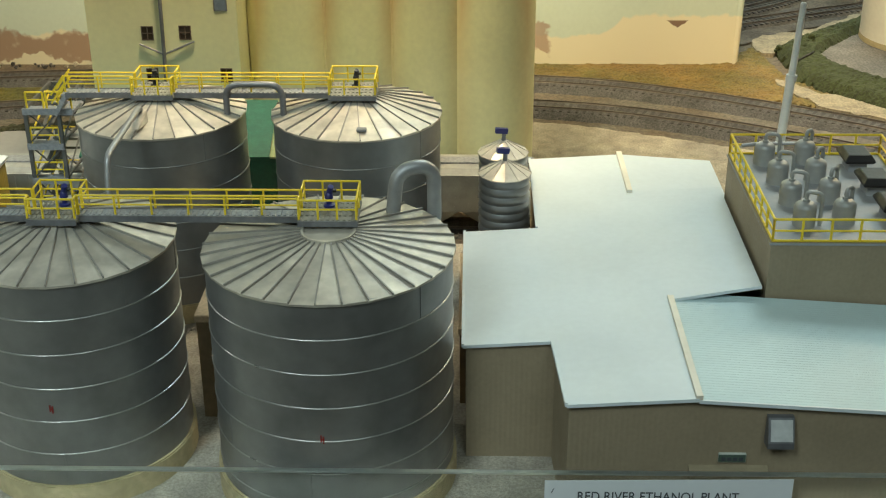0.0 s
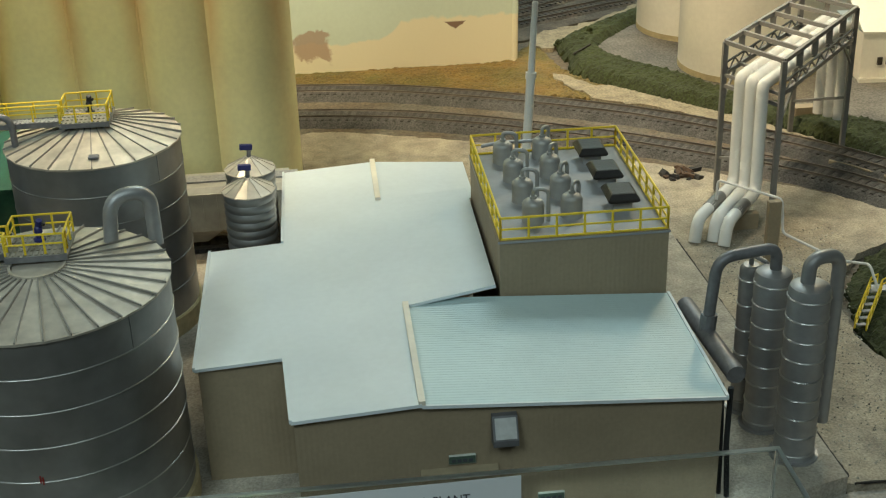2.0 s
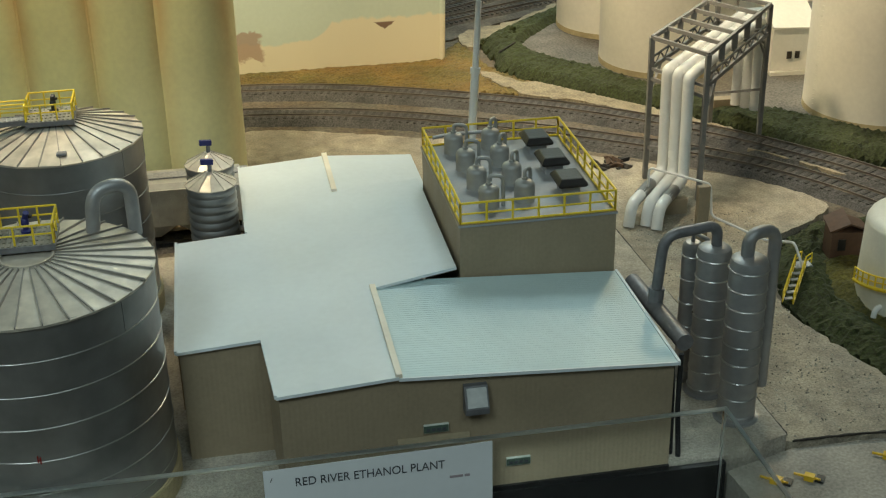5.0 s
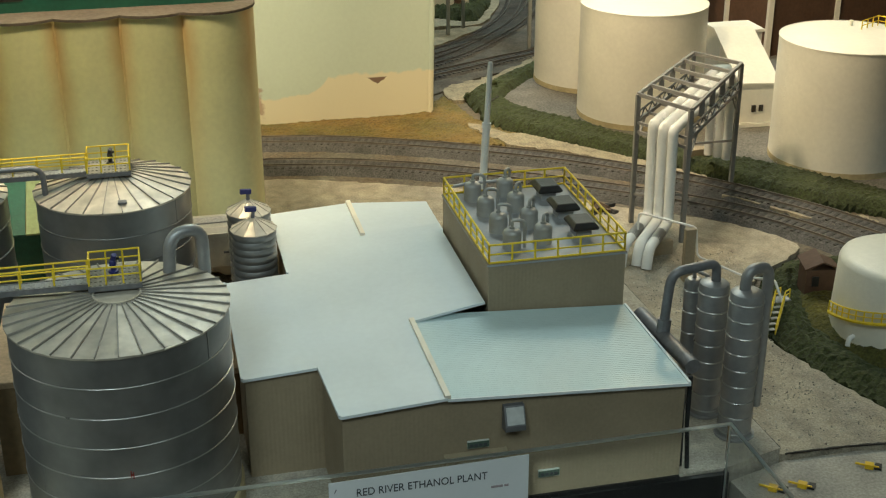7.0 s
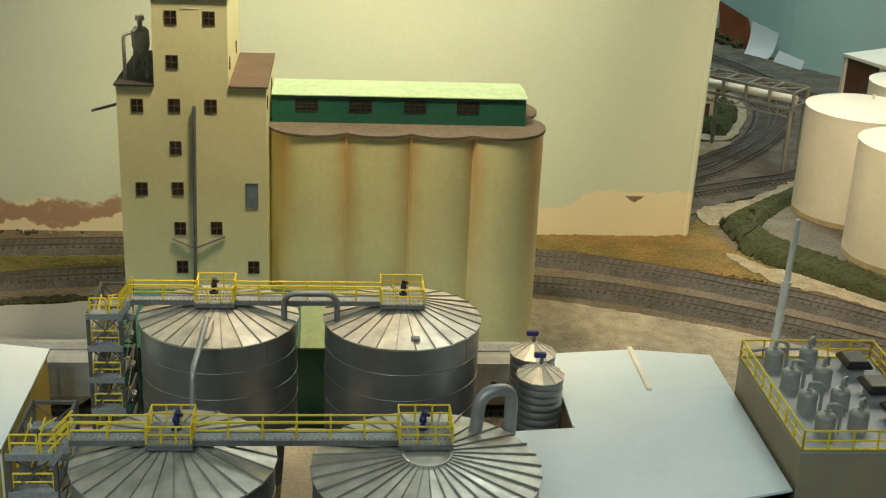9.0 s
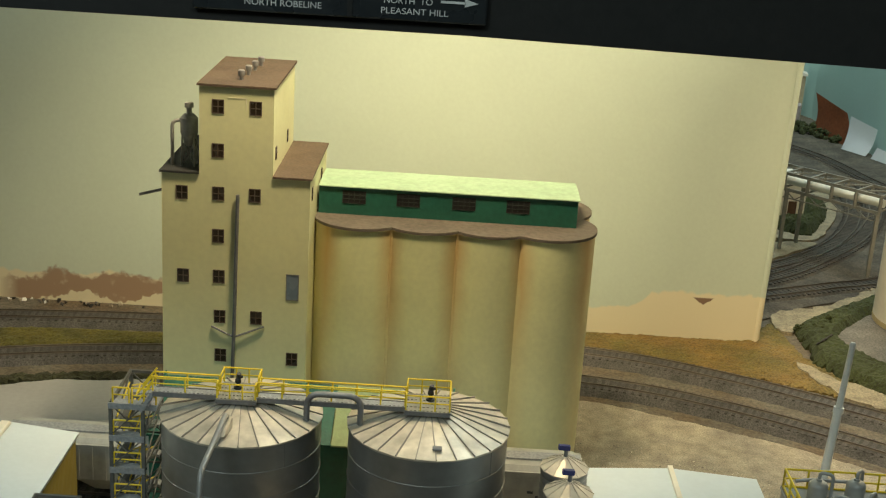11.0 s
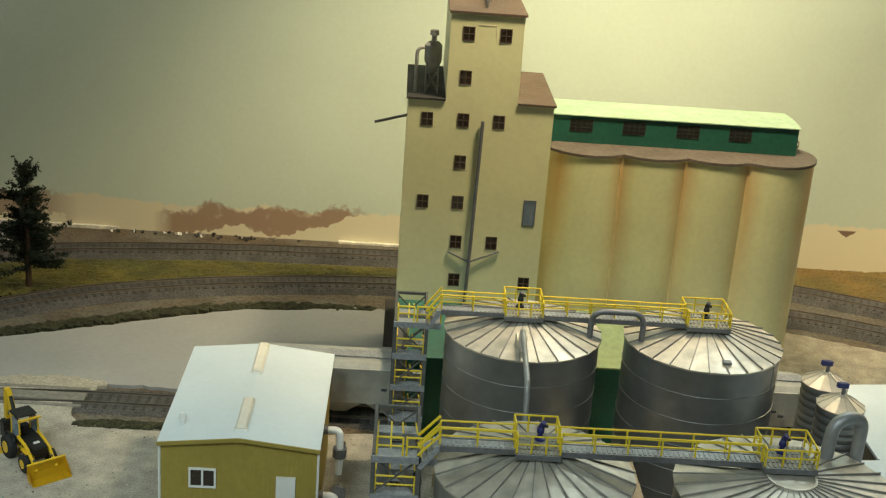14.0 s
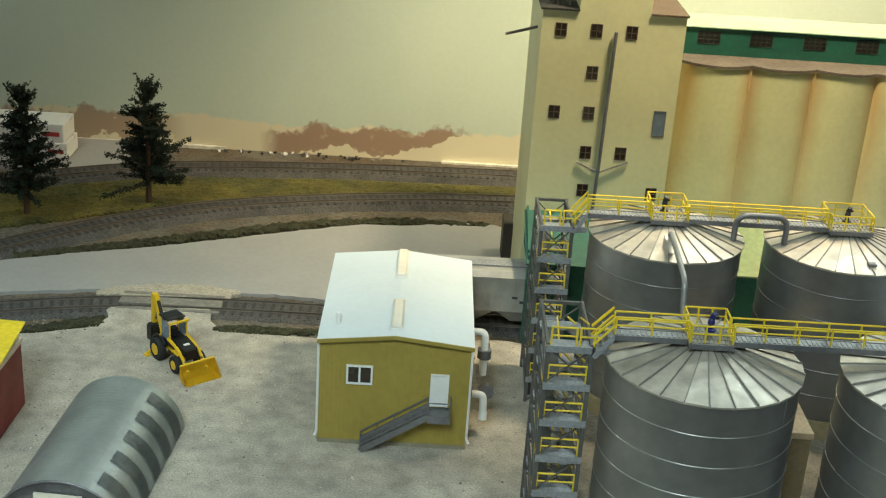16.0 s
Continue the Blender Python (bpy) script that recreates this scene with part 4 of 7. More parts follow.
def build_tank(x, y, r, zr, group_label, ribs=26, base=0.0215, hoops=0.0176, mark=True):
    # only marked tanks get the hoop colour with its glint; others keep wall zinc
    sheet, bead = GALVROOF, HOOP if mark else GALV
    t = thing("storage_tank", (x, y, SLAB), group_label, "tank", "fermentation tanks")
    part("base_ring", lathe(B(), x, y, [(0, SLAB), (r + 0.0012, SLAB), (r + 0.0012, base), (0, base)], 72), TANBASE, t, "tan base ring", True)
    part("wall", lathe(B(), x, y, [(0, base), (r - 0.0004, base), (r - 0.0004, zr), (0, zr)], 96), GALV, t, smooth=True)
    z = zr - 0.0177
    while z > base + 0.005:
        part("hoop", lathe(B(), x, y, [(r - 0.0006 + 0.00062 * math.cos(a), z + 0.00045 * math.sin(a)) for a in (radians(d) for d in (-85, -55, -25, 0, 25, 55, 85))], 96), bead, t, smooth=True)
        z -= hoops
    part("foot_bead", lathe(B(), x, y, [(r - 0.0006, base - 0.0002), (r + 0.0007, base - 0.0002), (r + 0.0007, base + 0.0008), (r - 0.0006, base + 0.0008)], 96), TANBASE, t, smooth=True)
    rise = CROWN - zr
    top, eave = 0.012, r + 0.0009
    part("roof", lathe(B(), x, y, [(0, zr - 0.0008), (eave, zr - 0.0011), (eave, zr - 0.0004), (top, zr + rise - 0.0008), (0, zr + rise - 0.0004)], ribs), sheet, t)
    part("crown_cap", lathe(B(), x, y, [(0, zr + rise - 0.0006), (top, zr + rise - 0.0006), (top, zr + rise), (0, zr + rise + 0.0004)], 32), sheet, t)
    tilt = random.Random(ribs + int(abs(x) * 1e4))
    for k in range(ribs):
        bm = B()
        ring = []
        sway, lift = tilt.uniform(-0.00022, 0.00022), tilt.uniform(-0.0002, 0.0002)
        for w, (a, rad, z) in zip((-1, 1, 1, -1), ((k, eave, zr), (k + 1, eave, zr), (k + 1, top, zr + rise), (k, top, zr + rise))):
            f = 1.0 if rad == eave else 0.3
            ring.append((x + rad * math.cos(math.tau * a / ribs), y + rad * math.sin(math.tau * a / ribs), z + sway * w * f + (lift if rad == eave else 0)))
        lo = [bm.verts.new((p[0], p[1], p[2] - 0.0005)) for p in ring]
        hi = [bm.verts.new(p) for p in ring]
        bm.faces.new(lo[::-1])
        bm.faces.new(hi)
        for i in range(4):
            bm.faces.new((lo[i], lo[(i + 1) % 4], hi[(i + 1) % 4], hi[i]))
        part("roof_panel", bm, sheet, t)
    for k in range(ribs):
        a = math.tau * k / ribs
        c, s = math.cos(a), math.sin(a)
        p, q = Vector((x + eave * c, y + eave * s, zr + 0.0006)), Vector((x + top * c, y + top * s, zr + rise + 0.0002))
        part("rib", beam(B(), p, q, 0.00055, 0.0011), RIBSHADE, t)
    part("crown_ring", lathe(B(), x, y, [(top - 0.0006, zr + rise - 0.001), (top + 0.0006, zr + rise - 0.001), (top + 0.0006, zr + rise + 0.0012), (top - 0.0006, zr + rise + 0.0012)], 40), sheet, t, smooth=True)
    rnd = random.Random(int(x * 1e4))
    for k in range(7):
        a = math.tau * (k / 7 + rnd.uniform(0, 0.05))
        row = k % 6
        za, zb = zr - hoops * (row + 1), zr - hoops * row
        if za < base:
            continue
        c, s = math.cos(a), math.sin(a)
        part("seam", rod(B(), (x + r * c - 0.0004 * c, y + r * s - 0.0004 * s, za), (x + r * c - 0.0004 * c, y + r * s - 0.0004 * s, zb), 0.0003, 6), GALV, t)
    if mark:
        m = material("red_mark_%d" % int(1000 * abs(x)), (0.24, 0.025, 0.02), 0.7)
        bm = B()
        box(bm, x - 0.0008, y - r - 0.00025, 0.0628, x - 0.0002, y - r + 0.0006, 0.0662)
        box(bm, x + 0.0003, y - r - 0.00025, 0.0620, x + 0.0009, y - r + 0.0006, 0.0655)
        box(bm, x - 0.0008, y - r - 0.00022, 0.0638, x + 0.0009, y - r + 0.0006, 0.0643)
        part("red_mark", bm, m, t, "small red numeral mark")
    return t


TANKS = [(-0.1305, 0.5578, 0.0510, 0.1273), (-0.0038, 0.5413, 0.0571, 0.1314), (-0.1233, 0.7341, 0.0495, 0.1284), (-0.0072, 0.7345, 0.0498, 0.1277)]
T1 = build_tank(*TANKS[0], "galvanised steel tank with ribbed conical roof")
T2 = build_tank(*TANKS[1], "wider galvanised steel tank with ribbed roof and hatch ring", ribs=32, hoops=0.0170)
T3 = build_tank(*TANKS[2], "galvanised steel tank with a transfer pipe to its neighbour", mark=False)
T4 = build_tank(*TANKS[3], "galvanised steel tank with ribbed conical roof and roof hatch", mark=False)
bm = lathe(B(), -0.0038, 0.5413, [(0.0192, 0.1338), (0.0199, 0.1338), (0.0199, 0.1364), (0.0192, 0.1364)], 48)
part("hatch_ring", bm, GALVROOF, T2, smooth=True)
for x, y, z in ((-0.0010, 0.6935, 0.1305),):
    part("roof_hatch", box(B(), x - 0.0028, y - 0.0022, z, x + 0.0028, y + 0.0022, z + 0.0016, 0.0004), STEEL, T4)


def build_catwalk(name, x0, x1, y0, depth, plats, z, label, far_rail=True):
    """A straight catwalk between two tank-top platforms, with a stepped west end."""
    t = thing("catwalk", ((x0 + x1) / 2, y0, z), label, "catwalk", "tank catwalks")
    H_ = 0.0094
    f, w = y0 + 0.0050, y0 + 0.0130
    for i, (px0, px1) in enumerate(plats):
        p = part("platform", box(B(), px0, y0, z - 0.0026, px1, y0 + depth, z - 0.0006, 0.0003), PALEDECK, t)
        bm = B()
        n = 11
        for k in range(n):
            q = px0 + (px1 - px0) * (k + 0.5) / n
            for j in range(5):
                v = y0 + depth * (j + 0.5) / 5
                box(bm, q - 0.0007, v - depth * 0.075, z - 0.0006, q + 0.0007, v + depth * 0.075, z - 0.0001)
        part("grating", bm, PALEDECK, p, "pale open grating")
        part("edge_beam", box(B(), px0, y0 - 0.0008, z - 0.0032, px1, y0, z - 0.0004), STEEL, t)
        a, b, e, g_ = px0 + 0.0006, px1 - 0.0006, y0 + 0.0006, y0 + depth - 0.0006
        last = i == len(plats) - 1
        railing("front_rail", [(a, f, z), (a, e, z), (b, e, z), (b, f, z)], H_, t, 0.0085)
        railing("back_rail", [(a, w, z), (a, g_, z), (b, g_, z), (b, f if last else w, z)], H_, t, 0.0085)
    spans = [(x0, plats[0][0]), (plats[0][1], plats[1][0])]
    for a, b in spans:
        d = part("walkway", box(B(), a, f, z - 0.0024, b, w, z - 0.0008), DECK, t)
        bm = B()
        n = int((b - a) / 0.0026)
        for k in range(n):
            q = a + (b - a) * (k + 0.5) / n
            box(bm, q - 0.0007, f + 0.001, z - 0.0008, q + 0.0007, w - 0.001, z - 0.0003)
        part("grating", bm, DECK, d)
        part("side_beam", box(B(), a, f - 0.0008, z - 0.0034, b, f, z - 0.0004), STEEL, t)
        part("side_beam", box(B(), a, w, z - 0.0034, b, w + 0.0008, z - 0.0004), STEEL, t)
        railing("front_rail", [(a, f + 0.0004, z), (b, f + 0.0004, z)], H_, t, 0.0160)
        railing("back_rail", [(a, w - 0.0004, z), (b, w - 0.0004, z)], H_, t, 0.0160)
    return t


def build_stair_tower(x0, x1, y0, y1, land, cat_z, cat_x, cat_y, label):
    """Open steel stair tower: four posts, braces, landings with yellow rails, zigzag flights, short steps up to the catwalk."""
    FRAME = material("dark_tower_grey", (0.125, 0.122, 0.115), 0.55, 0.3, grain=0.12, stain=0.2)
    t = thing("stair_tower", ((x0 + x1) / 2, (y0 + y1) / 2, 0), label, "stair tower", "stair towers")
    for x in (x0, x1):
        for y in (y0, y1):
            part("post", box(B(), x - 0.0011, y - 0.0011, 0.0, x + 0.0011, y + 0.0011, land), FRAME, t)
    levels = [land - 0.0222 * k for k in range(6) if land - 0.0222 * k > 0.004]
    for a, b in (((x0, y1), (x1, y1)), ((x0, y0), (x0, y1)), ((x1, y0), (x1, y1))):
        part("top_beam", beam(B(), (*a, land - 0.0009), (*b, land - 0.0009), 0.0018), FRAME, t)
    for k, z in enumerate(levels):
        lo = levels[k + 1] if k + 1 < len(levels) else 0.0
        fl = part("landing", box(B(), x0, y0 - 0.0014, z - 0.0026, x1, y0 + (y1 - y0) * 0.17, z - 0.0012, 0.0003), DECK, t)
        part("landing_edge", box(B(), x0 - 0.0010, y0 - 0.0024, z - 0.0034, x1 + 0.0010, y0 - 0.0012, z + 0.0004), DECK, fl)
        fb = part("back_landing", box(B(), x0, y1 - (y1 - y0) * 0.16, z - 0.0140, x1, y1, z - 0.0124), DECK, t)
        for x in (x0, x1):
            bm = beam(B(), (x, y0, z), (x, y1, z), 0.0012)
            part("tie_beam", bm, FRAME, t)
        if k:
            railing("landing_rail", [(x0 + 0.0014, y0 + 0.0003, z), (x1 - 0.0014, y0 + 0.0003, z)], 0.0100, t, 0.0180, 0.0006)
        for y in (y0, y1):
            bm = beam(B(), (x0, y, lo), (x1, y, z - 0.002), 0.0008)
            beam(bm, (x1, y + 0.0009, lo), (x0, y + 0.0009, z - 0.002), 0.0008)
            part("cross_brace", bm, FRAME, t)
        if k:
            part("back_beam", beam(B(), (x0, y1, z), (x1, y1, z), 0.0012), FRAME, t)
        for x in (x0, x1):
            part("side_brace", beam(B(), (x, y0, lo), (x, y1, z), 0.0008), FRAME, t)
        mid = (x0 + x1) / 2
        for s, (xa, za, zb) in enumerate(((x0 + 0.005, lo, z - 0.0130), (x1 - 0.005, z - 0.0130, z))):
            fl2 = part("flight", beam(B(), (xa, y0 + (y1 - y0) * (0.18 if s == 0 else 0.82), za), (xa, y0 + (y1 - y0) * (0.82 if s == 0 else 0.18), zb), 0.0070, 0.0012), FRAME, t)
            for off in (-0.0036, 0.0036):
                part("flight_rail", beam(B(), (xa + off, y0 + (y1 - y0) * (0.18 if s == 0 else 0.82), za + 0.008), (xa + off, y0 + (y1 - y0) * (0.82 if s == 0 else 0.18), zb + 0.008), 0.0008), YELLOW, fl2)
    # gate, outer landing and steps up to the catwalk
    out = x1 + 0.0090
    part("outer_landing", box(B(), x1, y0 - 0.0014, land - 0.0030, out, y0 + 0.0170, land - 0.0012), DECK, t)
    part("landing_edge", box(B(), x1, y0 - 0.0024, land - 0.0034, out, y0 - 0.0013, land + 0.0004), DECK, t)
    railing("gate_rail", [(x1 - 0.0065, y0 + 0.0002, land), (x1 - 0.0065, y0 - 0.0004, land), (out - 0.0006, y0 - 0.0004, land)], 0.0105, t, 0.0095, 0.0006)
    railing("inner_rail", [(x0 + 0.0014, y0 + 0.0003, land), (x1 - 0.0085, y0 + 0.0003, land)], 0.0100, t, 0.0120, 0.0006)
    for i in range(3):
        f = (i + 0.5) / 3
        xa = x1 + 0.0020 + (cat_x - x1 - 0.0020) * f
        part("step", box(B(), xa - 0.0020, cat_y + 0.0008, land + (cat_z - land) * f - 0.0010, xa + 0.0020, cat_y + 0.0117, land + (cat_z - land) * f), DECK, t)
    for y in (cat_y + 0.0004, cat_y + 0.0121):
        part("stringer", beam(B(), (x1, y, land - 0.002), (cat_x, y, cat_z - 0.002), 0.0009, 0.0024), DECK, t)
        part("step_rail", beam(B(), (x1 - 0.001, y, land + 0.0105), (cat_x, y, cat_z + 0.0094), 0.0011), YELLOW, t)
        part("step_rail", beam(B(), (x1 - 0.001, y, land + 0.0055), (cat_x, y, cat_z + 0.0049), 0.0009), YELLOW, t)
    return t


CZ = 0.1430
build_catwalk("catwalk", -0.1800, 0.0, 0.5440, 0.0240, [(-0.1425, -0.1195), (-0.0180, 0.0095)], CZ, "grey catwalk with yellow handrails across two tank tops")
build_catwalk("catwalk", -0.1765, 0.0, 0.7195, 0.0260, [(-0.1370, -0.1125), (-0.0222, 0.0057)], CZ - 0.0003, "grey catwalk with yellow handrails across the rear tank tops")
build_stair_tower(-0.2125, -0.1895, 0.5580, 0.6135, 0.1305, CZ, -0.1800, 0.5490, "open grey steel stair tower with yellow handrails")
build_stair_tower(-0.2045, -0.1845, 0.7315, 0.7820, 0.1300, CZ, -0.1765, 0.7245, "open grey steel stair tower beside the rear tank")


def build_agitator(x, y, z, lean, head, label):
    t = thing("agitator_motor", (x, y, z), label, "motor", "agitator motors")
    m_ = BLUE if head == "blue" else BLACK
    part("foot", lathe(B(), x, y, [(0, z), (0.0027, z), (0.0027, z + 0.0010), (0.0014, z + 0.0014), (0.0013, z + 0.0034), (0, z + 0.0036)], 14), m_, t, smooth=True)
    part("body", lathe(B(), x, y, [(0, z + 0.0032), (0.0013, z + 0.0034), (0.0020, z + 0.0042), (0.0018, z + 0.0062), (0.0011, z + 0.0070), (0, z + 0.0071)], 14), m_, t, smooth=True)
    part("motor", rod(B(), (x + lean * 0.3, y + 0.0006, z + 0.0068), (x + lean, y - 0.0008, z + 0.0102), 0.0017, 12, 0.0014), m_, t)
    part("terminal_box", box(B(), x + lean + 0.0006, y - 0.0012, z + 0.0072, x + lean + 0.0024, y + 0.0008, z + 0.0086, 0.0003), BLACK, t)


build_agitator(-0.1290, 0.5600, CZ - 0.0001, 0.0012, "blue", "dark blue agitator motor on a tank platform")
build_agitator(-0.0050, 0.5600, CZ - 0.0001, 0.0012, "blue", "dark blue agitator motor on a tank platform")
build_agitator(-0.1262, 0.7360, CZ - 0.0004, 0.0006, "black", "black agitator motor on a tank platform")
build_agitator(-0.0070, 0.7360, CZ - 0.0004, 0.0006, "black", "black agitator motor on a tank platform")


def solo_pipe(name, pts, r, bend, mat_, label, seg=16):
    return solo(name, tube(B(), pts, r, bend, seg), mat_, label, "pipe", smooth=True)


solo_pipe("vent_gooseneck", [(0.0238, 0.574, 0.1330), (0.0258, 0.576, 0.1550), (0.0432, 0.582, 0.1550), (0.0432, 0.583, 0.1270)], 0.0035, 0.0110, SILVER, "thick galvanised gooseneck vent pipe on a tank roof")
solo_pipe("crossover_pipe", [(-0.0820, 0.7228, 0.1295), (-0.0820, 0.7225, 0.1482), (-0.0490, 0.7225, 0.1482), (-0.0490, 0.7228, 0.1295)], 0.0019, 0.0085, STEEL, "grey crossover pipe between two rear tank roofs")
solo_pipe("transfer_pipe", [(-0.1270, 0.7020, 0.1340), (-0.1270, 0.7000, 0.1425), (-0.1290, 0.6340, 0.1385), (-0.1290, 0.6255, 0.1120), (-0.1290, 0.6080, 0.1000), (-0.1290, 0.604, 0.060)], 0.0017, 0.006, SILVER, "silver transfer pipe between a rear and a front tank")
bm = B()
prism(bm, [(-0.1310, 0.7010), (-0.1235, 0.7010), (-0.1260, 0.6880), (-0.1285, 0.6880)], 0.1325, lambda x, y: 0.1330 + max(0, (y - 0.688)) * 0.55)
solo("pipe_saddle", bm, GALVROOF, "folded sheet saddle under a transfer pipe on a roof", "bracket")

# corrugated feed bins
for x, y in ((0.0805, 0.7103), (0.0803, 0.7431)):
    t = thing("corrugated_bin", (x, y, SLAB), "small corrugated galvanised bin with a pleated cone roof", "bin", "small bins")
    prof, z, top = [(0, SLAB)], SLAB, 0.0985
    n = 17
    for k in range(n):
        za = SLAB + (top - SLAB) * k / n
        h = (top - SLAB) / n
        prof += [(0.0142, za), (0.0150, za + h * 0.35), (0.0150, za + h * 0.65)]
    prof += [(0.0142, top), (0, top)]
    part("wall", lathe(B(), x, y, prof, 36), GALV, t, smooth=True)
    part("roof", lathe(B(), x, y, [(0, top), (0.0156, top - 0.0002), (0.0156, top + 0.0004), (0.0022, 0.1063), (0, 0.1066)], 12), GALVROOF, t)
    for k in range(12):
        a = math.tau * k / 12
        c, s = math.cos(a), math.sin(a)
        part("rib", beam(B(), (x + 0.0155 * c, y + 0.0155 * s, top + 0.0005), (x + 0.0022 * c, y + 0.0022 * s, 0.1065), 0.0006), GALVROOF, t)
    part("shaft", rod(B(), (x, y, 0.1050), (x + 0.0004, y, 0.1115), 0.0013, 10), STEEL, t)
    part("motor_head", obox(B(), (x - 0.0012, y - 0.0006, 0.1128), (1, 0.2, -0.12), (-0.2, 1, 0), (0.1, 0, 1), 0.0074, 0.0026, 0.0032), BLUE, t, "navy blue gear motor")

# ---- process building ----
RIDGE_X, RIDGE_Z = 0.1613, 0.0815
LS, RS = 0.063, 0.061


def left_z(x, y=0):
    return RIDGE_Z + (x - RIDGE_X) * LS


def right_z(x, y=0):
    return RIDGE_Z - 0.0008 - (x - RIDGE_X) * RS


def build_plant():
    t = thing("process_building", (0.18, 0.60, SLAB), "brown ribbed process building with low white metal roofs", "building")
    W = 0.0012

    def wall(name, x0, y0, x1, y1, z1, label=""):
        """A ribbed wall; z1 is the roof's function."""
        n = max(1, int(math.hypot(x1 - x0, y1 - y0) / 0.0024))
        d = Vector((x1 - x0, y1 - y0, 0)).normalized()
        s = Vector((d.y, -d.x, 0))
        bm = B()
        lo, hi = [], []
        for i in range(2 * n + 1):
            f = i / (2 * n)
            o = s * (0.00009 if i % 2 else 0.0)
            x, y = x0 + (x1 - x0) * f + o.x, y0 + (y1 - y0) * f + o.y
            lo.append(bm.verts.new((x, y, SLAB - 0.001)))
            hi.append(bm.verts.new((x, y, z1(x, y) - 0.0012)))
        for i in range(2 * n):
            bm.faces.new((lo[i], lo[i + 1], hi[i + 1], hi[i]))
        a, b = Vector((x0, y0, 0)) - s * 0.0016, Vector((x1, y1, 0)) - s * 0.0016
        q = [bm.verts.new((a.x, a.y, SLAB - 0.001)), bm.verts.new((b.x, b.y, SLAB - 0.001)), bm.verts.new((b.x, b.y, z1(b.x, b.y) - 0.0012)), bm.verts.new((a.x, a.y, z1(a.x, a.y) - 0.0012))]
        bm.faces.new(q[::-1])
        return part(name, bm, SIDING, t, label)

    wall("front_wall", 0.1048, 0.4955, RIDGE_X, 0.4955, left_z)
    wall("front_wall", RIDGE_X, 0.4955, 0.2982, 0.4955, right_z)
    wall("wing_wall", 0.0590, 0.5510, 0.1020, 0.5510, left_z)
    wall("return_wall", 0.1020, 0.5510, 0.1048, 0.4955, left_z)
    wall("west_wall", 0.0590, 0.6770, 0.0590, 0.5510, left_z)
    wall("rear_return_wall", 0.0998, 0.6770, 0.0590, 0.6770, left_z)
    wall("rear_west_wall", 0.0998, 0.7830, 0.0998, 0.6770, left_z)
    wall("east_wall", 0.2982, 0.4955, 0.2982, 0.5945, right_z)
    wall("north_wall", 0.2110, 0.7830, 0.0998, 0.7830, lambda x, y: min(left_z(x), right_z(x)))
    wall("rear_east_wall", 0.2110, 0.7300, 0.2110, 0.7830, right_z)
    # roofs
    th = 0.0011
    west = [(0.0572, 0.5490), (0.0998, 0.5490), (0.1032, 0.4925), (RIDGE_X, 0.4925), (RIDGE_X, 0.5855), (0.2085, 0.5950), (0.2090, 0.7240), (0.1555, 0.7240), (0.1555, 0.7850), (0.0982, 0.7850), (0.0982, 0.6790), (0.0572, 0.6790)]
    roof = part("west_roof", prism(B(), west, lambda x, y: left_z(x) - th, left_z), WHITEROOF, t, "matt white shed roof")
    bm = B()
    n = 46
    y0, y1, x1 = 0.4925, 0.5950, 0.3000
    prof = []
    for i in range(n):
        a, b = y0 + (y1 - y0) * i / n, y0 + (y1 - y0) * (i + 1) / n
        m = a + (b - a) * 0.70
        prof += [(a, 0.0), (m, 0.0), (m + 0.0001, 0.00008), (b - 0.0001, 0.00008)]
    prof.append((y1, 0.0))
    ends = [[[bm.verts.new((x, y, right_z(x) + h - d)) for y, h in prof] for d in (0.0, th)] for x in (RIDGE_X, x1)]
    for i in range(len(prof) - 1):
        for d in (0, 1):
            bm.faces.new((ends[0][d][i], ends[1][d][i], ends[1][d][i + 1], ends[0][d][i + 1]))
        for e in (0, 1):
            bm.faces.new((ends[e][0][i], ends[e][0][i + 1], ends[e][1][i + 1], ends[e][1][i]))
    part("east_roof", bm, AQUAROOF, t, "finely ribbed pale aqua metal roof")
    part("rear_roof", prism(B(), [(0.1555, 0.7250), (0.2140, 0.7250), (0.2140, 0.7850), (0.1555, 0.7850)], lambda x, y: left_z(0.1555) - th - (x - 0.1555) * 0.07, lambda x, y: left_z(0.1555) - (x - 0.1555) * 0.07), WHITEROOF, t)
    part("step_fascia", prism(B(), [(0.1560, 0.7236), (0.2090, 0.7236), (0.2090, 0.7250), (0.1560, 0.7250)], 0.074, lambda x, y: left_z(x) - 0.0004), WHITEROOF, t)
    part("ridge_cap", beam(B(), (RIDGE_X, 0.4922, RIDGE_Z + 0.0006), (RIDGE_X, 0.5870, RIDGE_Z + 0.0006), 0.0030, 0.0022), TRIMCREAM, t, "cream plastic ridge cap")
    part("rear_ridge_cap", beam(B(), (0.1555, 0.7220, left_z(0.1555) + 0.0008), (0.1555, 0.7856, left_z(0.1555) + 0.0008), 0.0032, 0.0024), TRIMCREAM, t, "cream plastic ridge cap")
    for a, b in (((0.0574, 0.5490), (0.0574, 0.6790)), ((0.1034, 0.4925), (0.1000, 0.5490)), ((0.0984, 0.6790), (0.0984, 0.7850))):
        part("roof_edge", beam(B(), (*a, left_z(a[0])), (*b, left_z(b[0])), 0.0014, 0.0020), WHITEROOF, t)
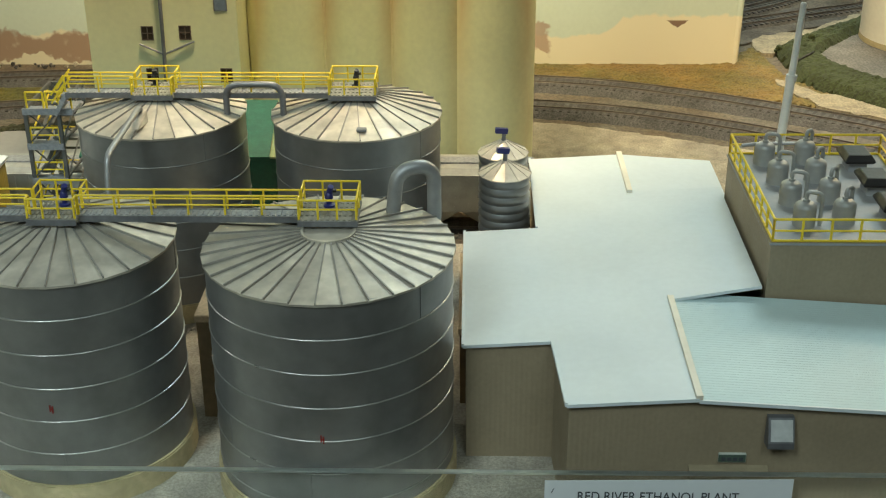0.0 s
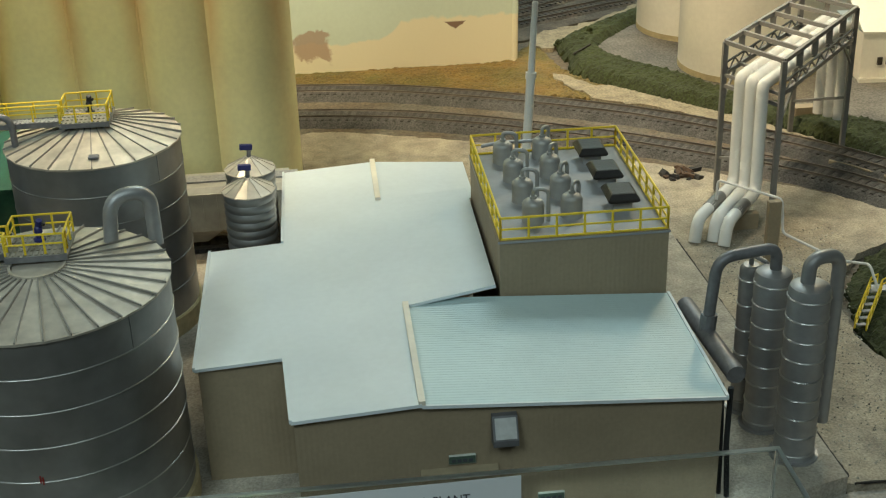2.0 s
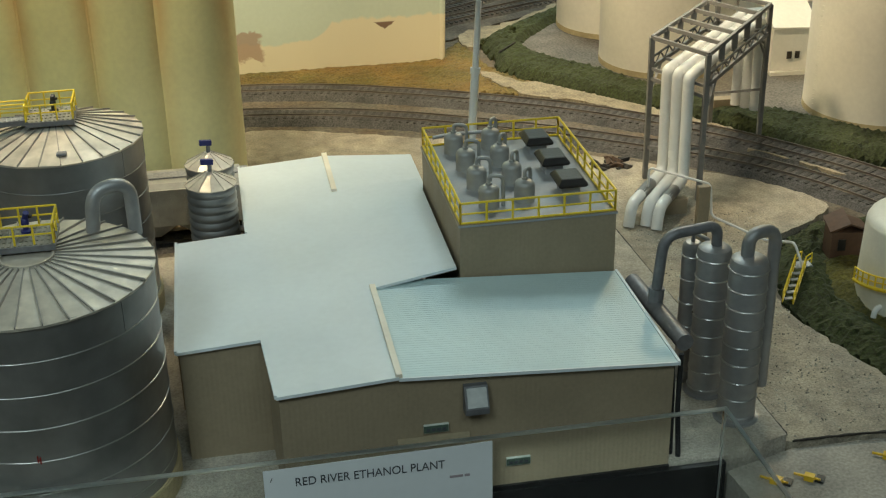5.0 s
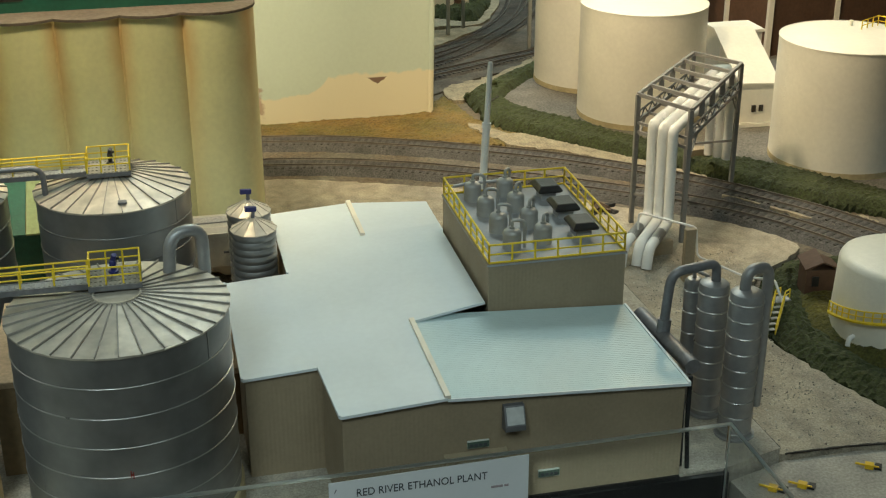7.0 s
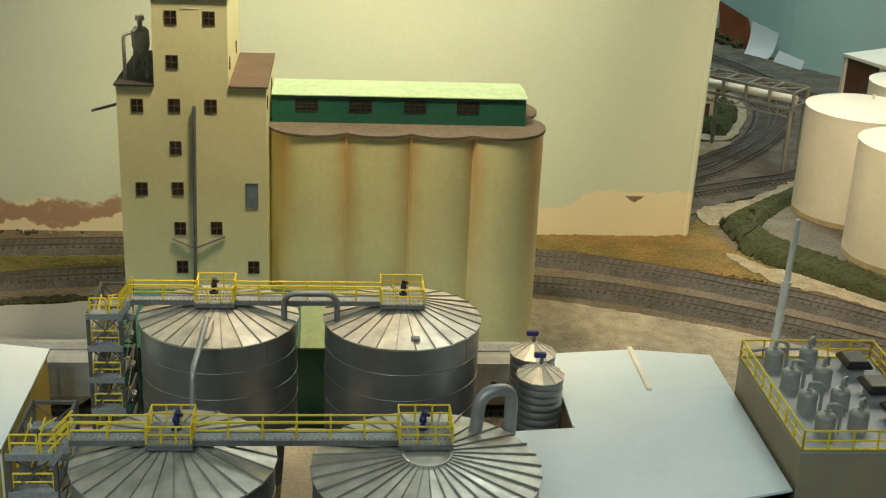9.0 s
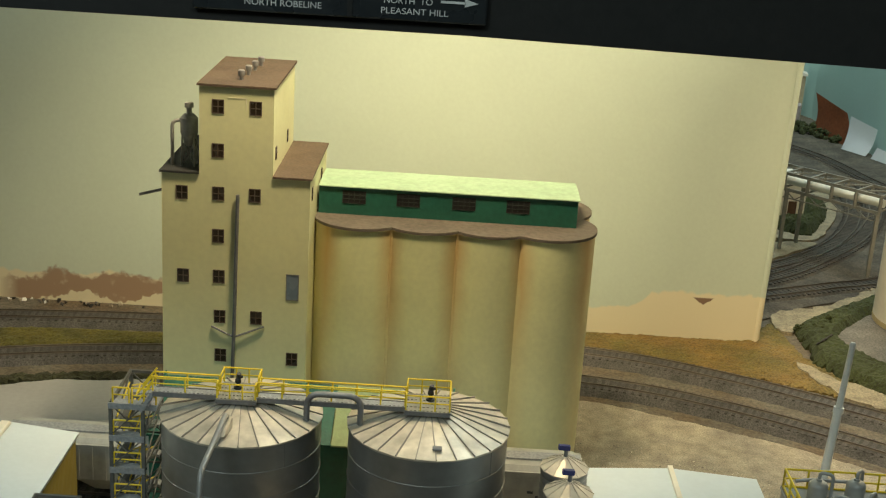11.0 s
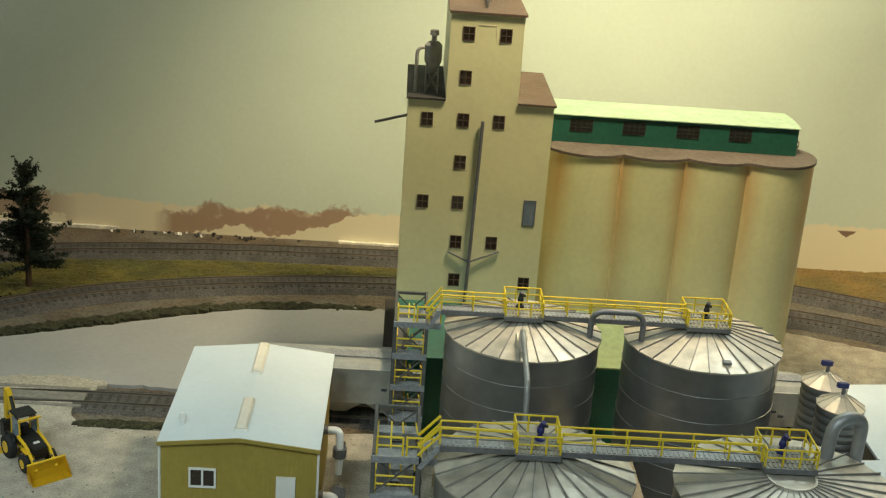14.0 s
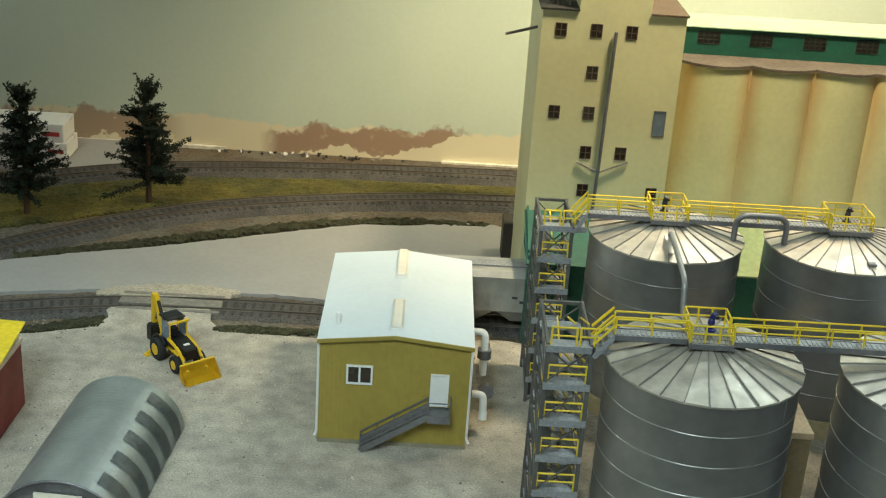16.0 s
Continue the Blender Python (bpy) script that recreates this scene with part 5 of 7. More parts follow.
    for a, b in (((0.0574, 0.5490), (0.1000, 0.5490)), ((0.1034, 0.4925), (RIDGE_X, 0.4925)), ((RIDGE_X, 0.5855), (0.2085, 0.5950))):
        part("eave_trim", beam(B(), (*a, left_z(a[0]) - 0.0006), (*b, left_z(b[0]) - 0.0006), 0.0009, 0.0017), WHITEROOF, t)
    part("eave_trim", beam(B(), (RIDGE_X, 0.4925, right_z(RIDGE_X) - 0.0006), (0.3000, 0.4925, right_z(0.3000) - 0.0006), 0.0009, 0.0017), WHITEROOF, t)
    part("roof_edge", beam(B(), (0.2994, 0.4925, right_z(0.2994)), (0.2994, 0.5950, right_z(0.2994)), 0.0014, 0.0018), WHITEROOF, t)
    # exhaust hood, sign plates and door canopy on the front wall
    hood = B()
    HOODFACE = material("pale_hood_sheet", (0.58, 0.59, 0.58), 0.45, 0.2)
    x0, x1, f = 0.1921, 0.2035, 0.4953
    prof = [(f, 0.0722), (f - 0.0030, 0.0722), (f - 0.0078, 0.0618), (f - 0.0078, 0.0588), (f, 0.0574)]
    lo = [hood.verts.new((x0, y, z)) for y, z in prof]
    hi = [hood.verts.new((x1, y, z)) for y, z in prof]
    hood.faces.new(lo)
    hood.faces.new(hi[::-1])
    for i in range(5):
        hood.faces.new((lo[i], hi[i], hi[(i + 1) % 5], lo[(i + 1) % 5]))
    h = part("exhaust_hood", hood, STEEL, t, "dark grey exhaust hood")
    part("hood_face", obox(B(), (0.1979, f - 0.0057, 0.0671), (1, 0, 0), (0, -0.419, -0.908), (0, -0.908, 0.419), 0.0096, 0.0096, 0.0008), HOODFACE, h, "pale silver hood face")
    sign = material("green_plate", (0.075, 0.115, 0.085), 0.6)
    PLATERIM = material("plate_rim", (0.50, 0.52, 0.47), 0.6)
    for x, z in ((0.1787, 0.0493), (0.2195, 0.0250)):
        s = part("name_plate", box(B(), x - 0.0062, f - 0.0012, z - 0.0024, x + 0.0062, f + 0.0003, z + 0.0024, 0.0003), PLATERIM, t, "small green plate")
        part("plate_face", box(B(), x - 0.0062, f - 0.0016, z - 0.0016, x + 0.0058, f - 0.0011, z + 0.0020), sign, s)
        bm = B()
        for k in range(4):
            box(bm, x - 0.0050 + k * 0.0026, f - 0.0019, z - 0.0008, x - 0.0032 + k * 0.0026, f - 0.0015, z + 0.0008)
        part("lettering_bars", bm, INK, s)
    part("canopy", prism(B(), [(0.1595, f - 0.0068), (0.1950, f - 0.0068), (0.1950, f), (0.1595, f)], lambda x, y: 0.0430 + (y - f) * 0.45, lambda x, y: 0.0450 + (y - f) * 0.45), material("tan_canopy", (0.27, 0.22, 0.14), 0.6), t, "tan sheet door canopy")
    part("lower_base", box(B(), 0.1048, f - 0.0014, SLAB - 0.002, 0.2982, f + 0.0006, SLAB + 0.0012), BLACK, t)
    return t


build_plant()


def build_box():
    x0, x1, y0, y1, z1 = 0.2110, 0.2985, 0.5962, 0.7170, 0.1078
    t = thing("distillation_house", ((x0 + x1) / 2, (y0 + y1) / 2, SLAB), "tall brown ribbed block with grey roof and yellow railing", "building")
    bm = B()
    n = 38
    ring = []
    for (ax, ay), (bx, by) in (((x0, y0), (x1, y0)), ((x1, y0), (x1, y1)), ((x1, y1), (x0, y1)), ((x0, y1), (x0, y0))):
        d = Vector((bx - ax, by - ay, 0)).normalized()
        s = Vector((d.y, -d.x, 0))
        k = int(math.hypot(bx - ax, by - ay) / 0.0012)
        for i in range(k):
            p = Vector((ax, ay, 0)).lerp(Vector((bx, by, 0)), i / k) + s * (0.00009 if i % 2 else 0)
            ring.append((p.x, p.y))
    prism(bm, ring, SLAB, z1 - 0.0008)
    part("wall", bm, SIDING, t)
    part("roof", box(B(), x0 - 0.0008, y0 - 0.0008, z1 - 0.0008, x1 + 0.0008, y1 + 0.0008, z1 + 0.0004), ROOFDECK, t, "mid grey flat roof")
    part("parapet", tube(B(), [(x0, y0, z1), (x1, y0, z1), (x1, y1, z1), (x0, y1, z1), (x0, y0, z1)], 0.0011, 0, 4), SIDING, t)
    c = [(x0 + 0.0006, y0 + 0.0006, z1), (x1 - 0.0006, y0 + 0.0006, z1), (x1 - 0.0006, y1 - 0.0006, z1), (x0 + 0.0006, y1 - 0.0006, z1)]
    for a, b, nm in ((0, 1, "front_rail"), (1, 2, "east_rail"), (2, 3, "back_rail"), (3, 0, "west_rail")):
        hold = railing(nm, [c[a], c[b]], 0.0128, t, 0.0150, 0.0007)
        part("toe_rail", tube(B(), [Vector(c[a]) + Vector((0, 0, 0.0012)), Vector(c[b]) + Vector((0, 0, 0.0012))], 0.0007, 0, 6), YELLOW, hold)
    # vapour pots in two rows and black fan hoods
    for k, (x, y) in enumerate(((0.2285, 0.703), (0.2302, 0.675), (0.2308, 0.646), (0.2320, 0.6185), (0.2520, 0.706), (0.2515, 0.678), (0.2520, 0.649), (0.2530, 0.622))):
        v = thing("vapour_pot", (x, y, z1), "small dull silver pot with a bent outlet pipe", "vessel", "roof vessels")
        r = 0.0058
        part("drum", lathe(B(), x, y, [(0, z1), (r + 0.0003, z1), (r, z1 + 0.0010), (r, z1 + 0.0100), (r * 0.93, z1 + 0.0114), (r * 0.70, z1 + 0.0126), (r * 0.30, z1 + 0.0134), (0, z1 + 0.0135)], 24), POTGREY, v, smooth=True)
        part("nozzle", lathe(B(), x, y, [(0.0018, z1 + 0.0130), (0.0018, z1 + 0.0146), (0, z1 + 0.0146)], 12), POTGREY, v, smooth=True)
        ox, oy = (0.0078, -0.0012) if k < 4 else (0.0046, 0.0052)
        part("outlet_pipe", tube(B(), [(x, y, z1 + 0.0140), (x, y, z1 + 0.0186), (x + ox, y + oy, z1 + 0.0180), (x + ox, y + oy, z1)], 0.0011, 0.0032, 10), POTGREY, v, smooth=True)
    for x, y in ((0.2785, 0.6965), (0.2795, 0.6625), (0.2805, 0.6290)):
        f = thing("fan_hood", (x, y, z1), "thick black fan hood on a grey duct", "fan", "roof fans")
        part("duct", box(B(), x - 0.0052, y - 0.0064, z1, x + 0.0052, y + 0.0064, z1 + 0.0062, 0.0003), ROOFDECK, f)
        bm = B()
        rows = []
        for w, d, z in ((0.0070, 0.0090, 0.0060), (0.0084, 0.0106, 0.0070), (0.0084, 0.0106, 0.0084), (0.0062, 0.0078, 0.0112)):
            rows.append([bm.verts.new((x + a * w, y + b * d, z1 + z)) for a, b in ((-1, -1), (1, -1), (1, 1), (-1, 1))])
        bm.faces.new(rows[0][::-1])
        bm.faces.new(rows[-1])
        for lo, hi in zip(rows, rows[1:]):
            for i in range(4):
                bm.faces.new((lo[i], lo[(i + 1) % 4], hi[(i + 1) % 4], hi[i]))
        bmesh.ops.bevel(bm, geom=bm.edges[:], offset=0.0004, segments=1, affect="EDGES")
        part("hood", bm, HOODBLACK, f)
    bm = tube(B(), [(x0 + 0.006, y1 - 0.006, z1 + 0.008), (x0 + 0.016, y1 - 0.005, z1 + 0.009), (x0 + 0.045, y1 - 0.005, z1 + 0.009)], 0.0012, 0.003, 8)
    solo("roof_pipe", bm, SILVER, "thin silver pipe along a roof railing", "pipe", smooth=True)


build_box()

bm = B()
foot_, head_ = Vector((0.2478, 0.7665, 0.004)), Vector((0.2600, 0.7762, 0.1825))
for lo_, hi_, r1_, r2_ in ((0.0, 0.03, 0.0042, 0.0034), (0.03, 0.735, 0.0031, 0.0028), (0.73, 0.752, 0.0034, 0.0034), (0.75, 0.995, 0.0022, 0.0019), (0.995, 1.0, 0.0019, 0.0013)):
    rod(bm, foot_.lerp(head_, lo_), foot_.lerp(head_, hi_), r1_, 18, r2_)
solo("flare_mast", bm, WHITE, "slim white two-stage flare mast", "mast", smooth=True)

# ---- distillation columns and pipes by the east wall ----


def column(x, y, r, z0, z1, bands, label):
    t = thing("distillation_column", (x, y, z0), label, "column", "distillation columns")
    part("shell", lathe(B(), x, y, [(0, z0), (r, z0), (r, z1 - 0.0035), (r * 0.93, z1 - 0.0014), (r * 0.7, z1), (0, z1 + 0.0004)], 32), SILVER, t, smooth=True)
    for k in range(bands):
        z = z0 + (z1 - z0) * (k + 0.75) / bands - 0.004
        part("band", lathe(B(), x, y, [(r - 0.0004, z - 0.0007), (r + 0.00025, z - 0.0005), (r + 0.00055, z), (r + 0.00025, z + 0.0005), (r - 0.0004, z + 0.0007)], 32), HOOP, t, smooth=True)
    part("base_flange", lathe(B(), x, y, [(0, z0), (r + 0.0022, z0), (r + 0.0022, z0 + 0.0012), (0, z0 + 0.0012)], 32), SILVER, t, smooth=True)


column(0.3492, 0.5315, 0.0100, SLAB, 0.1062, 9, "tall silver column with welded bands")
column(0.3420, 0.5600, 0.0092, SLAB, 0.1000, 8, "tall silver column beside the process building")
column(0.3362, 0.5765, 0.0056, SLAB, 0.0950, 6, "slender silver column behind its neighbours")
solo_pipe("overhead_pipe", [(0.3075, 0.5530, 0.0720), (0.3112, 0.5545, 0.1110), (0.3425, 0.5600, 0.1118), (0.3428, 0.5600, 0.0990)], 0.0029, 0.009, STEEL, "dark grey overhead pipe from a header to a column")
solo_pipe("return_pipe", [(0.3480, 0.5325, 0.1050), (0.3485, 0.5325, 0.1180), (0.3655, 0.5385, 0.1170), (0.3650, 0.5380, 0.0240)], 0.0034, 0.009, SILVER, "silver return pipe down a column")
solo_pipe("slender_outlet", [(0.3362, 0.5765, 0.0945), (0.3362, 0.5765, 0.1005), (0.3412, 0.5665, 0.1000), (0.3415, 0.5650, 0.0960)], 0.0012, 0.003, SILVER, "thin silver pipe between two column tops", 8)
bm = rod(B(), (0.3055, 0.5840, 0.0705), (0.3100, 0.5130, 0.0705), 0.0046, 18)
hd = solo("header_pipe", bm, STEEL, "thick grey header pipe along a roof edge", "pipe", smooth=True)
bm = B()
rod(bm, (0.3075, 0.5530, 0.0700), (0.3085, 0.5535, 0.0815), 0.0042, 12)
part("nozzle", bm, STEEL, hd)
solo("black_hose", tube(B(), [(0.3040, 0.5020, 0.0710), (0.3035, 0.5010, 0.0400), (0.3050, 0.5000, 0.0120)], 0.0014, 0.004, 8), RUBBER, "black hose hanging down a building corner", "hose", "corner hoses", smooth=True)
solo("black_hose", tube(B(), [(0.3010, 0.5060, 0.0710), (0.3015, 0.5035, 0.0480), (0.3020, 0.5030, 0.0120)], 0.0011, 0.004, 8), RUBBER, "thinner black hose hanging down a building corner", "hose", "corner hoses", smooth=True)

# ---- pipe rack ----
RA, RB_, RC_, RD_ = Vector((0.4145, 0.8770, 0)), Vector((0.4395, 0.8260, 0)), Vector((0.5380, 0.9440, 0)), Vector((0.5110, 0.9880, 0))
RZ = 0.1182


def build_rack():
    t = thing("pipe_rack", (RA + RC_) / 2, "grey steel pipe bridge on four braced legs", "pipe rack")
    P = material("grey_rack_paint", (0.21, 0.20, 0.19), 0.55, grain=0.06, stain=0.1)
    u = Vector((0, 0, 1))
    for c in (RA, RB_, RC_, RD_):
        part("leg", beam(B(), c + u * 0.002, c + u * RZ, 0.0036), P, t)
    for z, w in ((RZ, 0.0024), (RZ - 0.0240, 0.0020)):
        for a, b in ((RA, RD_), (RB_, RC_)):
            part("chord", beam(B(), a + u * z, b + u * z, w, 0.0032), P, t)
    n = 5
    for k in range(n + 1):
        f = k / n
        a, b = RA.lerp(RD_, f), RB_.lerp(RC_, f)
        part("cross_bar", beam(B(), a + u * RZ, b + u * RZ, 0.0022, 0.0030), P, t)
        part("bearer", beam(B(), a + u * (RZ - 0.024), b + u * (RZ - 0.024), 0.0018, 0.0022), P, t)
        if 0 < k < n:
            for q in (a, b):
                part("hanger", beam(B(), q + u * (RZ - 0.012), q + u * RZ, 0.0045, 0.0014), P, t)
    for a, b in ((RA, RD_), (RB_, RC_)):
        bm = B()
        m = 16
        for k in range(m):
            p, q = a.lerp(b, k / m), a.lerp(b, (k + 1) / m)
            lo, hi = RZ - 0.0230, RZ - 0.0160
            beam(bm, p + u * (lo if k % 2 else hi), q + u * (hi if k % 2 else lo), 0.0009)
        beam(bm, a + u * (RZ - 0.0158), b + u * (RZ - 0.0158), 0.0012)
        part("lattice", bm, BLACK, t)
    for a, b in ((RA, RD_), (RB_, RC_), (RC_, RB_), (RD_, RA)):
        part("knee_brace", beam(B(), a + u * (RZ - 0.045), a.lerp(b, 0.14) + u * (RZ - 0.025), 0.0018), P, t)
    for a, b in ((RA, RB_), (RD_, RC_)):
        part("tie", beam(B(), a + u * (RZ - 0.032), b + u * (RZ - 0.032), 0.0020, 0.0026), P, t)
        part("end_brace", beam(B(), a + u * 0.030, b + u * 0.046, 0.0020), P, t)
    along = (RD_ - RA).normalized()
    across = (RB_ - RA)
    for k, f in enumerate((0.38, 0.57, 0.76)):
        s, e = RA + across * f, RD_ + (RC_ - RD_) * f
        foot = (Vector((0.3735, 0.7915, 0)), Vector((0.3862, 0.7905, 0)), Vector((0.3915, 0.7825, 0)))[k]
        drop = s - along * 0.0085
        pts = [e + along * 0.016 + u * 0.020, e + along * 0.016 + u * (RZ - 0.018), s + u * (RZ - 0.018), drop + u * (RZ - 0.018), drop + Vector((0, -0.002, 0.0210)), foot + Vector((0.0030, 0.0040, 0.0195)), foot + u * 0.004]
        grey = foot.lerp(drop, 0.30), foot.lerp(drop, 0.62)
        pipe = solo_pipe("process_pipe", pts, 0.0043, 0.009, PIPEWHITE, "glossy white process pipe draped over a pipe bridge")
        if k != 1:
            part("sleeve", rod(B(), grey[0] + Vector((0.0010, 0.0010, 0.0198)), grey[1] + Vector((0.0006, -0.0004, 0.0203)), 0.0045, 16), GALV, pipe, "dull grey metal sleeve", True)


build_rack()
for c, sx, sy, h in ((Vector((0.4140, 0.8080, 0)), 0.018, 0.006, 0.013), (Vector((0.4145, 0.7560, 0)), 0.0085, 0.005, 0.044), (Vector((0.532, 1.005, 0)), 0.026, 0.010, 0.016)):
    solo("pipe_support_block", box(B(), c.x - sx / 2, c.y - sy / 2, 0.003, c.x + sx / 2, c.y + sy / 2, h + 0.003, 0.0004), SIDING, "brown block that props pipes on the gravel", "block", "pipe supports")
solo_pipe("thin_white_pipe", [(0.3905, 0.8020, 0.0300), (0.3910, 0.8035, 0.0440), (0.4210, 0.7600, 0.0460), (0.4220, 0.7570, 0.0230), (0.4470, 0.7200, 0.0185), (0.4530, 0.6900, 0.0300), (0.4560, 0.6800, 0.0160)], 0.0009, 0.004, PIPEWHITE, "thin white pipe bent over a brown post", 8)

# ---- white storage tanks ----


def white_tank(x, y, r, z1, label, base=0.010):
    t = thing("white_storage_tank", (x, y, 0.004), label, "tank", "white storage tanks")
    part("base_ring", lathe(B(), x, y, [(0, 0.003), (r + 0.0003, 0.003), (r + 0.0003, base), (0, base)], 72), TANBASE, t, "tan painted foot", True)
    part("shell", lathe(B(), x, y, [(0, base), (r, base), (r, z1), (r - 0.0012, z1 + 0.0004), (0, z1 + 0.0030)], 72), TANKWHITE, t, smooth=True)
    part("rim", lathe(B(), x, y, [(r - 0.0006, z1 - 0.0008), (r + 0.0005, z1 - 0.0006), (r + 0.0005, z1 + 0.0006), (r - 0.0006, z1 + 0.0008)], 72), TANKWHITE, t, smooth=True)
    part("roof_vent", lathe(B(), x + r * 0.3, y + r * 0.55, [(0.0014, z1 + 0.001), (0.0014, z1 + 0.0050), (0.0022, z1 + 0.0052), (0.0020, z1 + 0.0066), (0, z1 + 0.0070)], 12), TANKWHITE, t, smooth=True)
    return t


white_tank(0.5260, 1.3060, 0.0660, 0.1245, "large cream white storage tank")
white_tank(0.5335, 1.1690, 0.0663, 0.1245, "large cream white storage tank beside the pipe bridge")
wc = white_tank(0.6700, 0.9880, 0.0660, 0.1235, "large cream white storage tank with yellow roof railing")
white_tank(0.6450, 1.4300, 0.0640, 0.1240, "large cream white storage tank behind the others")
railing("roof_rail", [(0.690, 1.005, 0.1240), (0.716, 1.020, 0.1240), (0.726, 0.996, 0.1240)], 0.010, wc, 0.009)
bm = B()
for k in range(26):
    z = 0.006 + k * 0.0044
    rod(bm, (0.6035, 0.9835, z), (0.6075, 0.9780, z), 0.0004, 5)
part("ladder", bm, TANKWHITE, wc)
wd = thing("dome_tank", (0.5280, 0.6440, 0.003), "white storage tank with yellow stair and white outlet", "tank", "white storage tanks")
part("base_ring", lathe(B(), 0.528, 0.644, [(0, 0.003), (0.0480, 0.003), (0.0480, 0.006), (0, 0.006)], 64), TANBASE, wd, smooth=True)
part("shell", lathe(B(), 0.528, 0.644, [(0, 0.006), (0.0475, 0.006), (0.0455, 0.0560), (0.0440, 0.0590), (0.0400, 0.0610), (0, 0.0650)], 64), TANKWHITE, wd, smooth=True)
pts = [(0.528 + 0.0505 * math.cos(a), 0.644 + 0.0505 * math.sin(a), 0.018 + 0.018 * k / 14) for k, a in enumerate(math.radians(168 + 7 * k) for k in range(15))]
st = part("stair_stringer", tube(B(), pts, 0.0013, 0, 6), YELLOW, wd, "yellow spiral stair")
railing("stair_rail", pts, 0.0085, wd, 0.006, 0.0006)
part("outlet", tube(B(), [(0.4845, 0.6280, 0.0110), (0.4790, 0.6250, 0.0110), (0.4780, 0.6240, 0.0060)], 0.0018, 0.003, 10), PIPEWHITE, wd, "white outlet elbow", True)
t = thing("yellow_steps", (0.447, 0.672, 0.006), "small yellow step rail over a grass bank", "steps")
for a, b in (((0.4330, 0.6580, 0.005), (0.4530, 0.6860, 0.016)), ((0.4385, 0.6540, 0.005), (0.4585, 0.6820, 0.016))):
    part("stringer", beam(B(), a, b, 0.0008, 0.0016), YELLOW, t)
    railing("step_rail", [a, b], 0.0070, t, 0.008, 0.00045)
    top_ = (b[0] + 0.0060, b[1] + 0.0040, b[2])
    railing("landing_rail", [b, top_], 0.0070, t, 0.006, 0.00045)
for k in range(6):
    f = (k + 0.5) / 6
    part("tread", box(B(), 0.4330 + 0.02 * f, 0.6550 + 0.028 * f, 0.0052 + 0.011 * f, 0.4385 + 0.02 * f, 0.6580 + 0.028 * f, 0.0058 + 0.011 * f), DECK, t)
part("landing", box(B(), 0.4530, 0.6820, 0.0150, 0.4640, 0.6900, 0.0158), DECK, t)

t = thing("brown_shed", (0.5030, 0.716, 0.003), "small dark red-brown timber shed with a gable roof", "shed")
part("body", prism(B(), [(0.4880, 0.7060), (0.5100, 0.7020), (0.5140, 0.7210), (0.4920, 0.7250)], 0.003, 0.0260), BROWNWOOD, t)
bm = B()
prism(bm, [(0.4860, 0.7050), (0.4990, 0.7025), (0.5035, 0.7245), (0.4905, 0.7270)], lambda x, y: 0.0262 + (x - 0.4860) * 0.45, lambda x, y: 0.0274 + (x - 0.4860) * 0.45)
prism(bm, [(0.4990, 0.7025), (0.5125, 0.7000), (0.5165, 0.7222), (0.5035, 0.7245)], lambda x, y: 0.0320 - (x - 0.4990) * 0.38, lambda x, y: 0.0332 - (x - 0.4990) * 0.38)
part("roof", bm, BROWNWOOD, t)
part("opening", obox(B(), (0.4950, 0.7044, 0.0170), (0.98, -0.18, 0), (0.18, 0.98, 0), (0, 0, 1), 0.0052, 0.0006, 0.0080), BLACK, t)

# ---- far side of the layout ----
t = thing("white_house", (0.635, 1.12, 0.004), "white gabled loading house with two small windows", "house")
part("body", prism(B(), [(0.6150, 1.0980), (0.6560, 1.0950), (0.6620, 1.1750), (0.6210, 1.1780)], 0.004, 0.0490), TANKWHITE, t)
bm = B()
prism(bm, [(0.6130, 1.0950), (0.6580, 1.0920), (0.6640, 1.1780), (0.6190, 1.1810)], lambda x, y: 0.0490 + (y - 1.092) * 0.45, lambda x, y: 0.0505 + (y - 1.092) * 0.45)
part("roof", bm, TANKWHITE, t)
for x in (0.6320, 0.6400):
    part("window", box(B(), x - 0.0022, 1.0950, 0.0200, x + 0.0022, 1.0972, 0.0270), GLASSDARK, t)
part("plinth", prism(B(), [(0.6130, 1.0930), (0.6580, 1.0900), (0.6600, 1.0960), (0.6140, 1.0985)], 0.004, 0.0080), TANKWHITE, t)
t = thing("brown_warehouse", (0.80, 1.50, 0.004), "long brown panelled warehouse with white roof and pilasters", "warehouse")
corner, left, right = Vector((0.770, 1.345, 0)), Vector((0.655, 1.700, 0)), Vector((1.10, 1.42, 0))
part("body", prism(B(), [(corner.x, corner.y), (right.x, right.y), (right.x - 0.11, right.y + 0.36), (left.x, left.y)], 0.004, 0.098), BROWNWOOD, t)
part("roof", prism(B(), [(corner.x - 0.004, corner.y - 0.006), (right.x, right.y - 0.006), (right.x - 0.11, right.y + 0.36), (left.x - 0.006, left.y)], 0.098, lambda x, y: 0.1015 + max(0, (x - 0.70)) * 0.10), TANKWHITE, t)
for k in range(6):
    p = corner.lerp(left, k / 5)
    part("pilaster", box(B(), p.x - 0.0032, p.y - 0.0032, 0.004, p.x + 0.0032, p.y + 0.0032, 0.099), TANKWHITE, t)
for k in range(1, 4):
    p = corner.lerp(right, k / 3.2)
    part("pilaster", box(B(), p.x - 0.0032, p.y - 0.0032, 0.004, p.x + 0.0032, p.y + 0.0032, 0.099), TANKWHITE, t)
